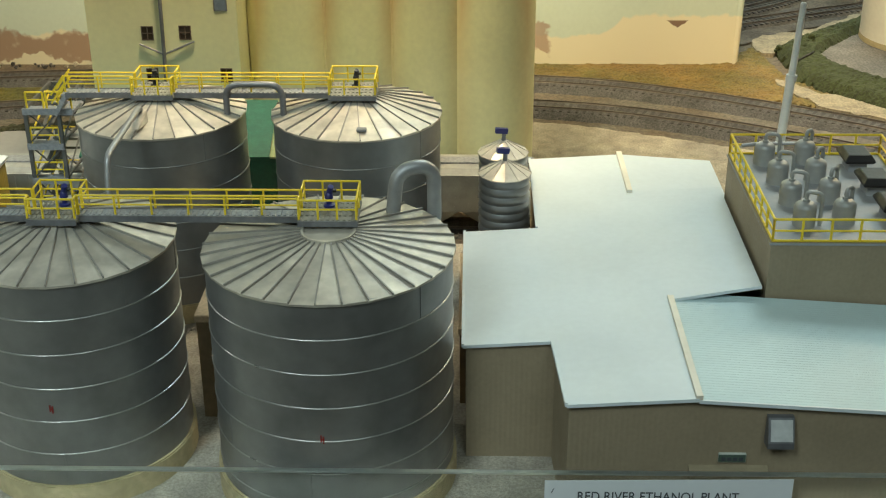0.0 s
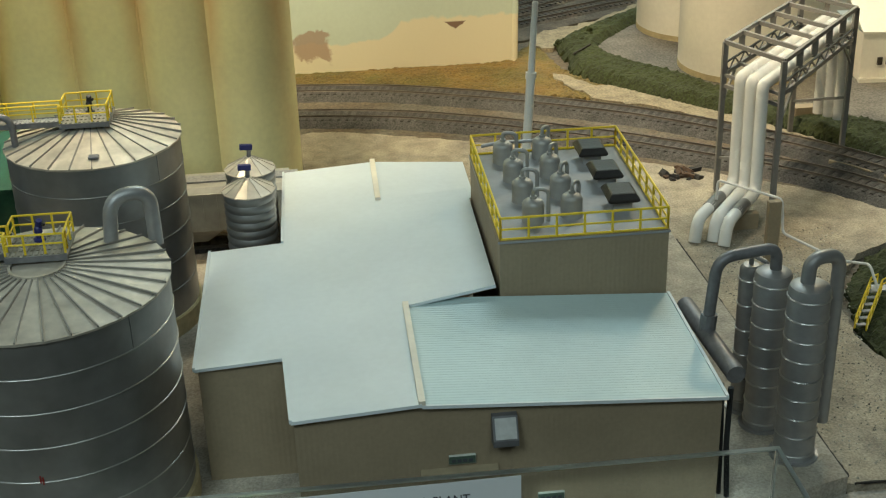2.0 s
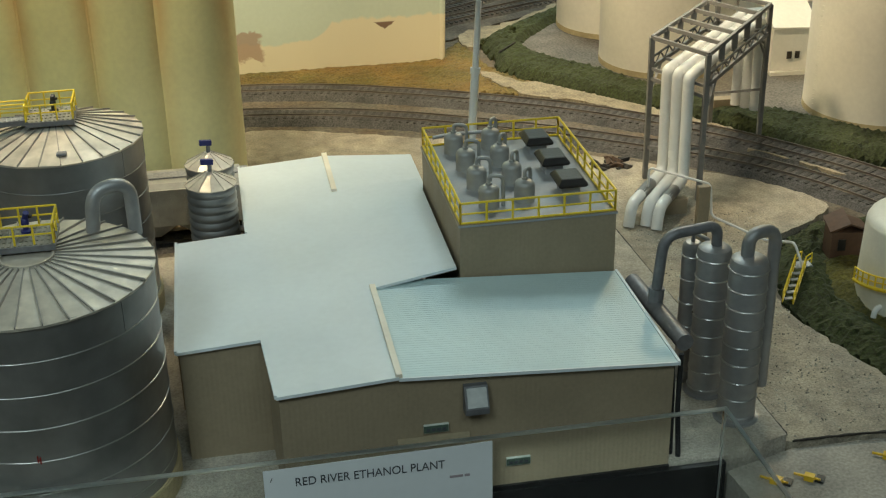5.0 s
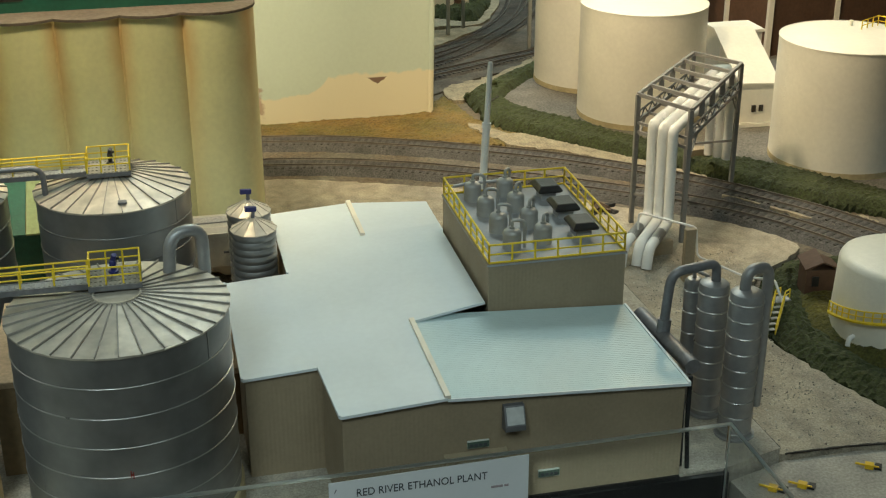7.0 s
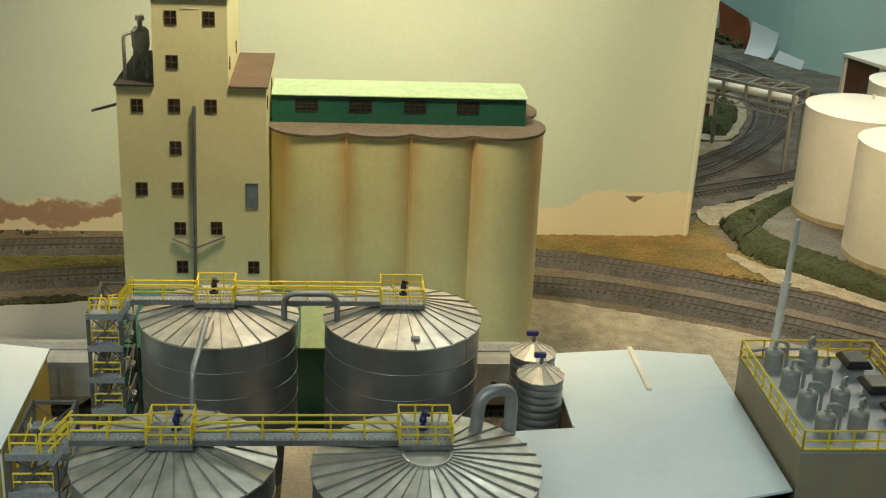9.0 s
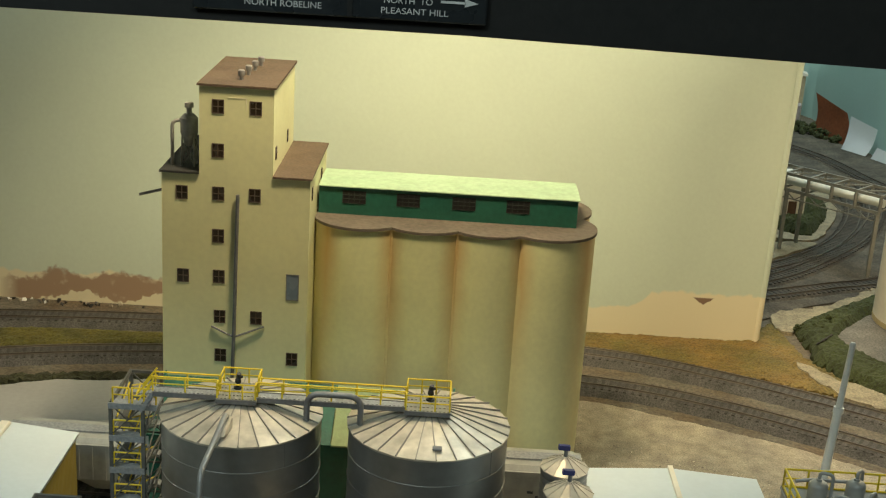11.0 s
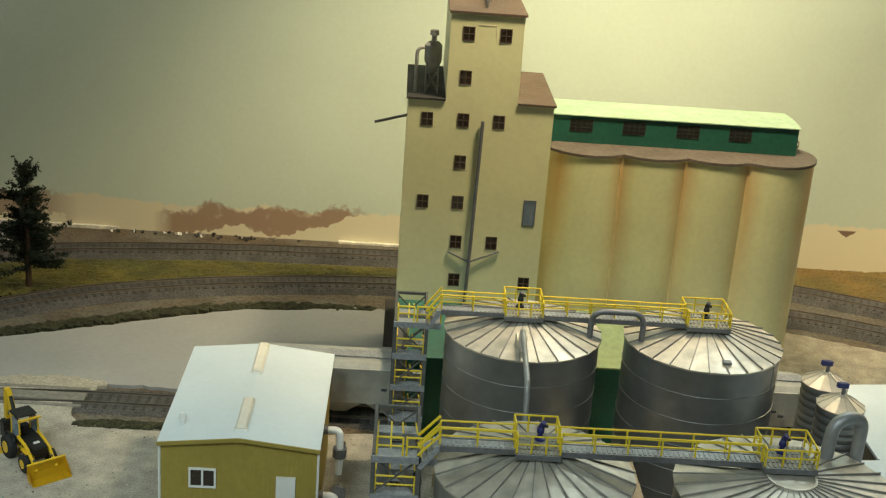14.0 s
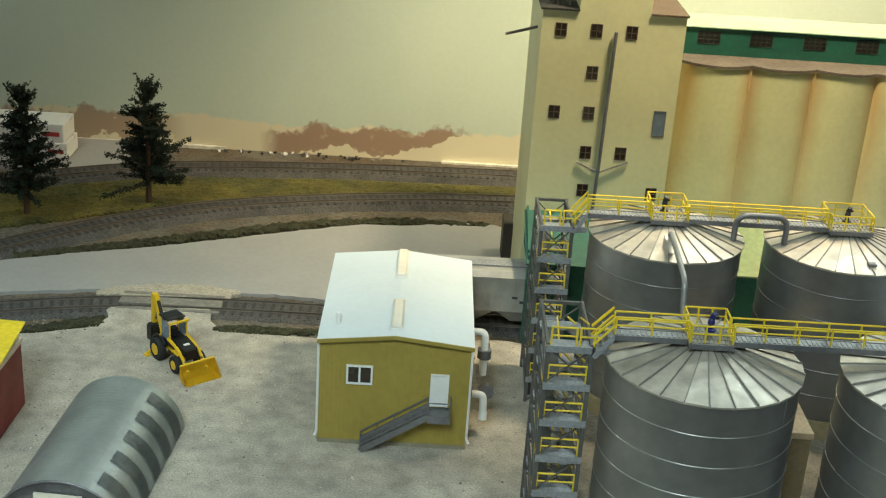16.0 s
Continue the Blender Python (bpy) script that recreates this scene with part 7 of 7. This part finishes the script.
def build_quonset():
    t = thing("quonset_hut", (-0.458, 0.615, 0), "grey corrugated half-round steel hut with pale panels", "hut")
    m = pose(-0.4629, 0.6736, 0, 0, 0, -4)
    R, L, seg = 0.0370, 0.122, 40
    lit = material("dull_zinc", (0.30, 0.33, 0.33), 0.42, 0.55, grain=0.05, stain=0.12)
    bm = B()
    rings = []
    n = 64
    for j in range(n + 1):
        y = -L * j / n
        r = R + (0.00007 if j % 2 else 0.0)
        rings.append([bm.verts.new(m @ Vector((r * math.cos(a), y, r * 0.90 * math.sin(a)))) for a in (math.pi * k / seg for k in range(seg + 1))])
    for a, b in zip(rings, rings[1:]):
        for k in range(seg):
            bm.faces.new((a[k], a[k + 1], b[k + 1], b[k]))
    part("shell", bm, lit, t, smooth=False)
    for end, nm in ((0.0, "back_wall"), (-L, "front_wall")):
        bm = B()
        va = [bm.verts.new(m @ Vector((R * 0.985 * math.cos(a), end + (0.0008 if end == 0 else 0.0006), R * 0.885 * math.sin(a)))) for a in (math.pi * k / seg for k in range(seg + 1))]
        bm.faces.new(va)
        bmesh.ops.solidify(bm, geom=bm.faces, thickness=0.001)
        part(nm, bm, STEEL, t)
    bm = B()
    rim = [m @ Vector((R * 1.004 * math.cos(a), -L - 0.0002, R * 0.904 * math.sin(a))) for a in (math.pi * k / 24 for k in range(25))]
    part("rim", tube(bm, rim, 0.0008, 0, 6), STEEL, t)
    for k in range(5):
        y0 = -0.009 - k * 0.0232
        bm = B()
        sheet = []
        for j in range(2):
            y = y0 - j * 0.0118
            sheet.append([bm.verts.new(m @ Vector(((R + 0.0006) * math.cos(a), y, (R + 0.0006) * 0.90 * math.sin(a)))) for a in (0.06 + 0.98 * q / 14 for q in range(15))])
        for q in range(14):
            bm.faces.new((sheet[0][q], sheet[0][q + 1], sheet[1][q + 1], sheet[1][q]))
        bmesh.ops.solidify(bm, geom=bm.faces, thickness=0.0003)
        part("side_panel", bm, material("pale_zinc_%d" % k, (0.21, 0.23, 0.235), 0.5, 0.45), t, "darker grey sheet strip")
    bm = B()
    for a, b, c, d in ((-0.0135, 0.0135, 0.0235, 0.0255), (-0.0135, -0.0120, 0.0, 0.0235), (0.0120, 0.0135, 0.0, 0.0235)):
        box(bm, a, -L - 0.0016, c, b, -L - 0.0002, d)
    bm.transform(m)
    part("door_frame", bm, TRIMCREAM, t, "cream door frame")
    bm = box(B(), -0.0120, -L - 0.0010, 0.0, 0.0120, -L - 0.0003, 0.0235)
    bm.transform(m)
    part("door", bm, TANKWHITE, t)


build_quonset()


def build_red_shed():
    t = thing("red_shed", (-0.565, 0.66, 0), "dark red shed with a bright yellow roof", "shed")
    part("body", prism(B(), [(-0.5330, 0.6900), (-0.6100, 0.7050), (-0.6180, 0.6150), (-0.5360, 0.6080)], 0.0, 0.0445), REDWALL, t)
    part("fascia", prism(B(), [(-0.5322, 0.6908), (-0.6105, 0.7058), (-0.6188, 0.6142), (-0.5352, 0.6072)], 0.0445, 0.0480), material("pale_fascia", (0.55, 0.47, 0.38), 0.7), t)
    bm = B()
    prism(bm, [(-0.5370, 0.7130), (-0.6220, 0.7200), (-0.6190, 0.6600), (-0.5300, 0.6560)], lambda x, y: 0.0482 + (0.70 - y) * 0.12, lambda x, y: 0.0494 + (0.70 - y) * 0.12)
    prism(bm, [(-0.5300, 0.6560), (-0.6190, 0.6600), (-0.6230, 0.6100), (-0.5330, 0.6030)], lambda x, y: 0.0482 + (y - 0.612) * 0.12, lambda x, y: 0.0494 + (y - 0.612) * 0.12)
    part("roof", bm, YELLOWROOF, t, "bright yellow roof")
    for y in (0.6700, 0.6340):
        part("side_door", obox(B(), (-0.5342 - (0.69 - y) * 0.035, y, 0.0150), (0.03, 1, 0), (1, -0.03, 0), (0, 0, 1), 0.0190, 0.0012, 0.0300), material("grey_door_%d" % int(y * 100), (0.16, 0.15, 0.13), 0.7), t, "grey arched side door")


build_red_shed()


def build_backhoe():
    t = thing("backhoe_loader", (0, 0, 0), "yellow backhoe loader with front bucket and folded rear arm", "backhoe")
    part("chassis", box(B(), -0.0200, -0.0055, 0.0090, 0.0170, 0.0055, 0.0150, 0.0010), MACHINE, t)
    hood = B()
    prism(hood, [(0.0020, -0.0062), (0.0200, -0.0052), (0.0200, 0.0052), (0.0020, 0.0062)], 0.0140, lambda x, y: 0.0215 - x * 0.12)
    part("hood", hood, BLACK, t, "black engine cover")
    part("grille", box(B(), 0.0198, -0.0046, 0.0110, 0.0212, 0.0046, 0.0188), BLACK, t)
    cab = B()
    box(cab, -0.0135, -0.0075, 0.0145, 0.0020, 0.0075, 0.0190, 0.0006)
    cab_ob = part("cab_base", cab, BLACK, t)
    for x in (-0.0128, 0.0012):
        for y in (-0.0070, 0.0070):
            part("cab_post", rod(B(), (x, y, 0.0185), (x * 0.92, y, 0.0345), 0.0007, 6), MACHINE, t)
    part("cab_roof", box(B(), -0.0150, -0.0078, 0.0345, -0.0010, 0.0078, 0.0366, 0.0008), BLACK, t, "black cab roof")
    part("roof_rail", box(B(), 0.0018, -0.0085, 0.0338, 0.0036, 0.0085, 0.0350), MACHINE, t)
    part("seat", box(B(), -0.0090, -0.0030, 0.0190, -0.0040, 0.0030, 0.0270, 0.0008), RUBBER, t)
    for x, r, w in ((-0.0125, 0.0088, 0.0056), (0.0145, 0.0068, 0.0044)):
        for s in (-1, 1):
            y = s * 0.0098
            tyre = part("tyre", lathe_y(x, y, r, w), RUBBER, t, smooth=True)
            part("rim", rod(B(), (x, y - s * 0.0002, r), (x, y + s * (w / 2 + 0.0003), r), r * 0.52, 16), MACHINE, tyre, "yellow wheel rim")
    for s in (-1, 1):
        part("loader_arm", tube(B(), [(-0.0010, s * 0.0075, 0.0210), (0.0150, s * 0.0075, 0.0180), (0.0290, s * 0.0075, 0.0060)], 0.0013, 0.005, 6), MACHINE, t)
        part("ram", rod(B(), (0.0060, s * 0.0070, 0.0130), (0.0240, s * 0.0070, 0.0120), 0.0008, 8), STEEL, t)
        part("stabiliser", beam(B(), (-0.0195, s * 0.0040, 0.0110), (-0.0220, s * 0.0140, 0.0015), 0.0018), MACHINE, t)
        part("stabiliser_foot", box(B(), -0.0245, s * 0.0140 - 0.0022, 0.0, -0.0195, s * 0.0140 + 0.0022, 0.0012), MACHINE, t)
        part("front_fender", box(B(), 0.0080, s * 0.0085 - 0.0016, 0.0150, 0.0180, s * 0.0085 + 0.0016, 0.0158), MACHINE, t)
    bm = B()
    prof = [(0.0290, 0.0125), (0.0282, 0.0060), (0.0300, 0.0010), (0.0390, 0.0002)]
    a = [bm.verts.new((x, -0.0145, z)) for x, z in prof]
    b = [bm.verts.new((x, 0.0145, z)) for x, z in prof]
    for i in range(3):
        bm.faces.new((a[i], b[i], b[i + 1], a[i + 1]))
    bm.faces.new(a)
    bm.faces.new(b[::-1])
    bmesh.ops.solidify(bm, geom=bm.faces, thickness=0.0009)
    part("front_bucket", bm, MACHINE, t, "wide yellow loader bucket")
    part("bucket_lip", box(B(), 0.0280, -0.0145, 0.0118, 0.0296, 0.0145, 0.0136, 0.0004), MACHINE, t)
    part("engine_badge", box(B(), 0.0120, -0.0022, 0.0200, 0.0146, 0.0022, 0.0206), WHITE, t, "small white mark")
    boom = part("boom", beam(B(), (-0.0190, 0, 0.0130), (-0.0262, 0, 0.0300), 0.0044, 0.0050), MACHINE, t, "folded yellow boom")
    part("boom_tip", beam(B(), (-0.0258, 0, 0.0285), (-0.0335, 0, 0.0425), 0.0038, 0.0040), MACHINE, boom)
    part("dipper", beam(B(), (-0.0345, 0, 0.0435), (-0.0362, 0, 0.0190), 0.0036, 0.0042), MACHINE, t)
    part("boom_ram", rod(B(), (-0.0185, 0.0, 0.0185), (-0.0290, 0.0, 0.0395), 0.0014, 8), BLACK, t)
    part("dipper_ram", rod(B(), (-0.0290, 0.0, 0.0330), (-0.0335, 0.0, 0.0230), 0.0010, 8), STEEL, t)
    part("swing_post", box(B(), -0.0235, -0.0040, 0.0060, -0.0185, 0.0040, 0.0150, 0.0008), MACHINE, t)
    for s in (-1, 1):
        part("rear_fender", tube(B(), [(-0.0215, s * 0.0088, 0.0140), (-0.0170, s * 0.0088, 0.0188), (-0.0080, s * 0.0088, 0.0188), (-0.0040, s * 0.0088, 0.0150)], 0.0012, 0.003, 6), BLACK, t)
        part("side_glass", box(B(), -0.0110, s * 0.0071 - 0.0002, 0.0195, -0.0002, s * 0.0071 + 0.0002, 0.0335), BLUEPANE, t)
    bm = B()
    prism(bm, [(-0.0410, -0.0048), (-0.0315, -0.0048), (-0.0315, 0.0048), (-0.0410, 0.0048)], lambda x, y: 0.0050 + (x + 0.0315) * 0.25, 0.0175)
    bmesh.ops.bevel(bm, geom=bm.edges[:], offset=0.0012, segments=2, affect="EDGES")
    part("rear_bucket", bm, BLACK, t, "small black digging bucket")
    t.matrix_basis = pose(-0.4470, 0.7590, 0.0, 0, 0, -50) @ Matrix.Scale(0.93, 4)


def lathe_y(x, y, r, w):
    bm = B()
    prof = [(r * 0.50, -w / 2), (r * 0.92, -w / 2), (r, -w * 0.32), (r, w * 0.32), (r * 0.92, w / 2), (r * 0.50, w / 2)]
    rings = []
    n = 24
    for q, o in prof:
        rings.append([bm.verts.new((x + q * math.cos(a), y + o, r + q * math.sin(a))) for a in (math.tau * k / n for k in range(n))])
    for a, b in zip(rings, rings[1:] + rings[:1]):
        for k in range(n):
            bm.faces.new((a[k], a[(k + 1) % n], b[(k + 1) % n], b[k]))
    return bm


build_backhoe()


def build_conifer(x, y, h, seed, label):
    rnd = random.Random(seed)
    t = thing("conifer", (x, y, 0.0), label, "tree", "conifers")
    bm = B()
    tube(bm, [(x, y, 0.0), (x + 0.001, y, h * 0.4), (x - 0.0005, y, h * 0.8)], 0.0030, 0, 8)
    for k, v in enumerate(bm.verts):
        f = v.co.z / h
        v.co.x, v.co.y = x + (v.co.x - x) * (1 - 0.85 * f), y + (v.co.y - y) * (1 - 0.85 * f)
    trunk = part("trunk", bm, BARK, t)
    bl, bn = B(), B()
    tips = []
    n = 150
    for k in range(n):
        f = (k + rnd.random()) / n
        z = h * (0.17 + 0.80 * f)
        a = rnd.uniform(0, math.tau)
        reach = 0.034 * (1 - f) ** 0.66 * rnd.choice((0.5, 0.7, 0.95, 1.2)) * rnd.uniform(0.85, 1.1) + 0.004
        d = Vector((math.cos(a), math.sin(a), 0))
        droop = rnd.uniform(-0.10, 0.45) if f < 0.8 else rnd.uniform(0.5, 1.6)
        p, q = Vector((x, y, z)), Vector((x, y, z)) + d * reach + Vector((0, 0, reach * droop))
        rod(bl, p, q, 0.0005, 4, 0.0002)
        m = max(5, int(reach / 0.0011))
        for i in range(m):
            c = p.lerp(q, 0.18 + 0.85 * i / m)
            tips.append(c)
            for j in range(5):
                e = Vector((rnd.gauss(0, 1), rnd.gauss(0, 1), rnd.gauss(0.1, 0.8))).normalized() * rnd.uniform(0.0014, 0.0032)
                s = e.orthogonal().normalized() * rnd.uniform(0.0005, 0.0011)
                o = c + Vector((rnd.gauss(0, 1), rnd.gauss(0, 1), rnd.gauss(0, 1))) * 0.0011
                bn.faces.new([bn.verts.new(o - s), bn.verts.new(o + s), bn.verts.new(o + e)])
    part("branchwork", bl, BARK, t)["kind"] = "stuff"
    part("crown", bn, NEEDLE, t, "dark green needle clumps with gaps")
    return t


build_conifer(-0.5325, 1.0600, 0.1150, 5, "dark green model conifer on a grassy strip")
build_conifer(-0.6300, 1.0150, 0.1160, 9, "dark green model conifer beside another")

t = thing("white_carton", (-0.655, 1.175, 0.0035), "stacked white cartons with red label strips", "carton", "cartons")
part("carton", box(B(), -0.7100, 1.1560, 0.0035, -0.6330, 1.1950, 0.0205, 0.0008), WHITE, t)
part("red_strip", box(B(), -0.6520, 1.1555, 0.0100, -0.6365, 1.1561, 0.0138), REDLABEL, t, "red printed strip")
t = thing("white_carton", (-0.660, 1.175, 0.0207), "white carton stacked on another by the backdrop", "carton", "cartons")
part("carton", box(B(), -0.7140, 1.1570, 0.0207, -0.6360, 1.1960, 0.0395, 0.0008), WHITE, t)
part("red_strip", box(B(), -0.6570, 1.1565, 0.0270, -0.6400, 1.1571, 0.0312), REDLABEL, t, "red printed strip")
solo("grey_board", box(B(), -0.80, 1.130, -0.002, -0.575, 1.228, 0.0035, 0.001), ROADGREY, "flat grey board under the cartons", "board")
bm = B()
prism(bm, wobbly([(-0.76, 1.2285), (-0.49, 1.2290), (-0.49, 1.2328), (-0.76, 1.2328)], 0.0010, 0.006, 41), -0.003, 0.0022)
prism(bm, wobbly([(-0.265, 1.2290), (-0.18, 1.2290), (-0.18, 1.2328), (-0.265, 1.2328)], 0.0012, 0.005, 42), -0.003, 0.0010)
part("plaster_edge", bm, material("white_plaster", (0.72, 0.68, 0.58), 0.9, grain=0.15, stain=0.2), g)
rnd = random.Random(77)
for k in range(34):
    x = rnd.choice((rnd.uniform(-0.50, -0.40), rnd.uniform(-0.45, -0.30)))
    bm = B()
    bmesh.ops.create_icosphere(bm, subdivisions=1, radius=rnd.uniform(0.0009, 0.0024), matrix=Matrix.Translation((x, 1.224 + rnd.uniform(-0.005, 0.004), 0.001)))
    for v in bm.verts:
        v.co += Vector((rnd.uniform(-1, 1), rnd.uniform(-1, 1), rnd.uniform(-1, 1))) * 0.0011
    solo("plaster_crumb", bm, rnd.choice([WHITE, BALLAST, GRAVEL, DARKROOF, DARKROOF]), "crumb of broken plaster at the backdrop's foot", "rubble", "plaster crumbs")

# ---- front screen with its paper sign ----
SY, STOP, SX = 0.4825, 0.0495, 0.3200
t = thing("acrylic_screen", (0.0, SY, 0.0), "clear acrylic guard screen along the layout's edge", "screen")
pane = part("pane", box(B(), -0.90, SY - 0.0012, -0.10, SX, SY + 0.0012, STOP - 0.0010), ACRYLIC, t)
pane.visible_shadow = False
part("top_edge", box(B(), -0.90, SY - 0.0012, STOP - 0.0009, SX, SY + 0.0012, STOP), ACRYLICEDGE, t, "frosted cut edge")
part("corner_edge", box(B(), SX + 0.0001, SY - 0.0012, -0.10, SX + 0.0022, SY + 0.0012, STOP), ACRYLICEDGE, t, "frosted cut edge")
pane = part("return_pane", box(B(), SX + 0.0002, 0.300, -0.10, SX + 0.0022, SY - 0.0014, STOP - 0.0010), ACRYLIC, t)
pane.visible_shadow = False
part("return_top_edge", box(B(), SX + 0.0002, 0.300, STOP - 0.0009, SX + 0.0022, SY - 0.0014, STOP), ACRYLICEDGE, t, "frosted cut edge")

t = thing("paper_sign", (0.149, SY - 0.002, 0.02), "white paper plant sign taped to the clear screen", "sign")
part("sheet", prism(B(), [(0.0942, SY - 0.0024), (0.2032, SY - 0.0024), (0.2032, SY - 0.0019), (0.0942, SY - 0.0019)], -0.022, lambda x, y: 0.0462 + (x - 0.0942) * 0.0165), PAPER, t)


def lettering(text, size, at, parent, mat_, extrude=0.0001, stretch=1.0, bold=0.0, width=0.0):
    cu = bpy.data.curves.new("lettering", "FONT")
    cu.body, cu.size, cu.extrude, cu.align_x, cu.offset = text, size, extrude, "LEFT", bold
    ob = new("lettering", cu)
    dg = bpy.context.evaluated_depsgraph_get()
    me = bpy.data.meshes.new_from_object(ob.evaluated_get(dg))
    bpy.data.objects.remove(ob)
    if width:
        stretch = width / max(v.co.x for v in me.vertices)
    me.transform(Matrix.Translation(Vector(at) - ORIGIN[parent]) @ Matrix.Rotation(radians(90), 4, "X") @ Matrix.Diagonal((stretch, 1, 1, 1)))
    me.materials.clear()
    me.materials.append(mat_)
    ob = new("lettering", me)
    ob.parent = parent
    return ob


lettering("RED RIVER ETHANOL PLANT", 0.0066, (0.1085, SY - 0.0026, 0.0362), t, INK, width=0.0715)
bm = B()
for k, (x, w) in enumerate(((0.1822, 0.0065), (0.1895, 0.0025))):
    box(bm, x, SY - 0.0027, 0.0300, x + w, SY - 0.0023, 0.0313)
part("small_print_bars", bm, FAINT, t)
part("pen_mark", beam(B(), (0.0972, SY - 0.0026, 0.0400), (0.0982, SY - 0.0026, 0.0422), 0.0003), INK, t)

# ---- station board on the valance ----
t = thing("station_board", (-0.05, 0.5105, 0.43), "dark station board with pale lettering on the valance", "sign")
part("board", box(B(), -0.1070, 0.5085, 0.4070, 0.0070, 0.5118, 0.4400, 0.0006), SIGNBLUE, t)
part("divider", box(B(), -0.0470, 0.5080, 0.4075, -0.0450, 0.5086, 0.4395), VALANCE, t)
lettering("NORTH ROBELINE", 0.0034, (-0.0870, 0.5083, 0.4098), t, SIGNTEXT, width=0.0300)
lettering("NORTH  TO", 0.0034, (-0.0332, 0.5083, 0.4136), t, SIGNTEXT, width=0.0190)
lettering("PLEASANT HILL", 0.0034, (-0.0342, 0.5083, 0.4096), t, SIGNTEXT, width=0.0262)
bm = B()
box(bm, -0.0110, 0.5080, 0.41475, -0.0015, 0.5084, 0.41565)
prism_pts = [(-0.0018, 0.4136), (0.0034, 0.4152), (-0.0018, 0.4168)]
a = [bm.verts.new((x, 0.5080, z)) for x, z in prism_pts]
b = [bm.verts.new((x, 0.5084, z)) for x, z in prism_pts]
bm.faces.new(a)
bm.faces.new(b[::-1])
for i in range(3):
    bm.faces.new((a[i], b[i], b[(i + 1) % 3], a[(i + 1) % 3]))
part("arrow", bm, SIGNTEXT, t)

# small yellow fittings on the low module
for k, (x, y, a) in enumerate(((0.351, 0.481, -40), (0.368, 0.480, -38), (0.416, 0.489, -35))):
    t = thing("yellow_fitting", (x, y, 0.0018), "small yellow and black fitting lying on gravel", "fitting", "yellow fittings")
    d = Vector((math.cos(radians(a)), math.sin(radians(a)), 0))
    c = Vector((x, y, 0.0033))
    part("bar", beam(B(), c - d * 0.0070, c + d * 0.0065, 0.0010), MACHINE, t)
    part("body", obox(B(), c + d * 0.001, d, (-d.y, d.x, 0), (0, 0, 1), 0.0050, 0.0040, 0.0030), MACHINE, t)
    part("foot", obox(B(), c + d * 0.0060 + Vector((-d.y, d.x, 0)) * 0.002 - Vector((0, 0, 0.0008)), d, (-d.y, d.x, 0), (0, 0, 1), 0.0040, 0.0060, 0.0012), BLACK, t)


# ---- loose grit on the cast ground ----


def grit(name, x0, y0, x1, y1, z, n, seed, mat_, label, keep, size=(0.0005, 0.0013)):
    """Small stones lying on the ground inside a rectangle, where keep(x, y) allows."""
    rnd = random.Random(seed)
    verts, faces = [], []
    while n:
        x, y = rnd.uniform(x0, x1), rnd.uniform(y0, y1)
        n -= 1
        if not keep(x, y):
            continue
        r = rnd.uniform(*size)
        h = z(x, y) if callable(z) else z
        b = len(verts)
        a = rnd.uniform(0, 2)
        for k in range(4):
            q = r * rnd.uniform(0.6, 1.2)
            verts.append((x + q * math.cos(a + k * 1.57), y + q * math.sin(a + k * 1.57), h - 0.0002))
        verts.append((x + rnd.uniform(-0.3, 0.3) * r, y + rnd.uniform(-0.3, 0.3) * r, h + r * rnd.uniform(0.4, 0.9)))
        faces += [(b + k, b + (k + 1) % 4, b + 4) for k in range(4)]
    me = bpy.data.meshes.new(name)
    me.from_pydata(verts, [], faces)
    me.materials.append(mat_)
    return tagged(new(name, me), label, "grit", kind="stuff")


STONE = material("mixed_grit", (0.36, 0.33, 0.27), 0.95, grain=0.5, grain_size=0.006, stain=0.4, stain_size=0.012, bump=0)
DARKSTONE = material("dark_grit", (0.12, 0.10, 0.08), 0.95, grain=0.4, grain_size=0.006, bump=0)
yard = lambda x, y: not (-0.36 < x < -0.247 and 0.625 < y < 0.775)
grit("yard_grit", -0.60, 0.48, -0.188, 0.812, 0.0, 2600, 1, STONE, "fine pale grit scattered over the cast yard", yard)
grit("yard_dark_grit", -0.60, 0.48, -0.188, 0.815, 0.0, 70, 2, DARKSTONE, "dark specks of ballast strewn over the yard", yard)
lot = lambda x, y: x < 0.433 + max(0.0, 0.64 - y) * 0.2 + max(0.0, y - 0.66) * 0.35 and x > 0.372
grit("lot_grit", 0.370, 0.514, 0.52, 0.80, 0.004, 3200, 3, STONE, "fine pale grit on the gravel lot", lot)
grit("lot_dark_grit", 0.370, 0.514, 0.52, 0.80, 0.004, 80, 4, DARKSTONE, "dark specks on the gravel lot", lot)
grit("slab_grit", -0.178, 0.66, -0.06, 0.798, SLAB, 400, 5, STONE, "fine grit on the plant slab", lambda x, y: True)
grit("rear_grit", 0.105, 0.815, 0.36, 0.98, 0.004, 1500, 6, STONE, "fine pale grit behind the process building", lambda x, y: y < 1.0 - 0.45 * (x - 0.1))
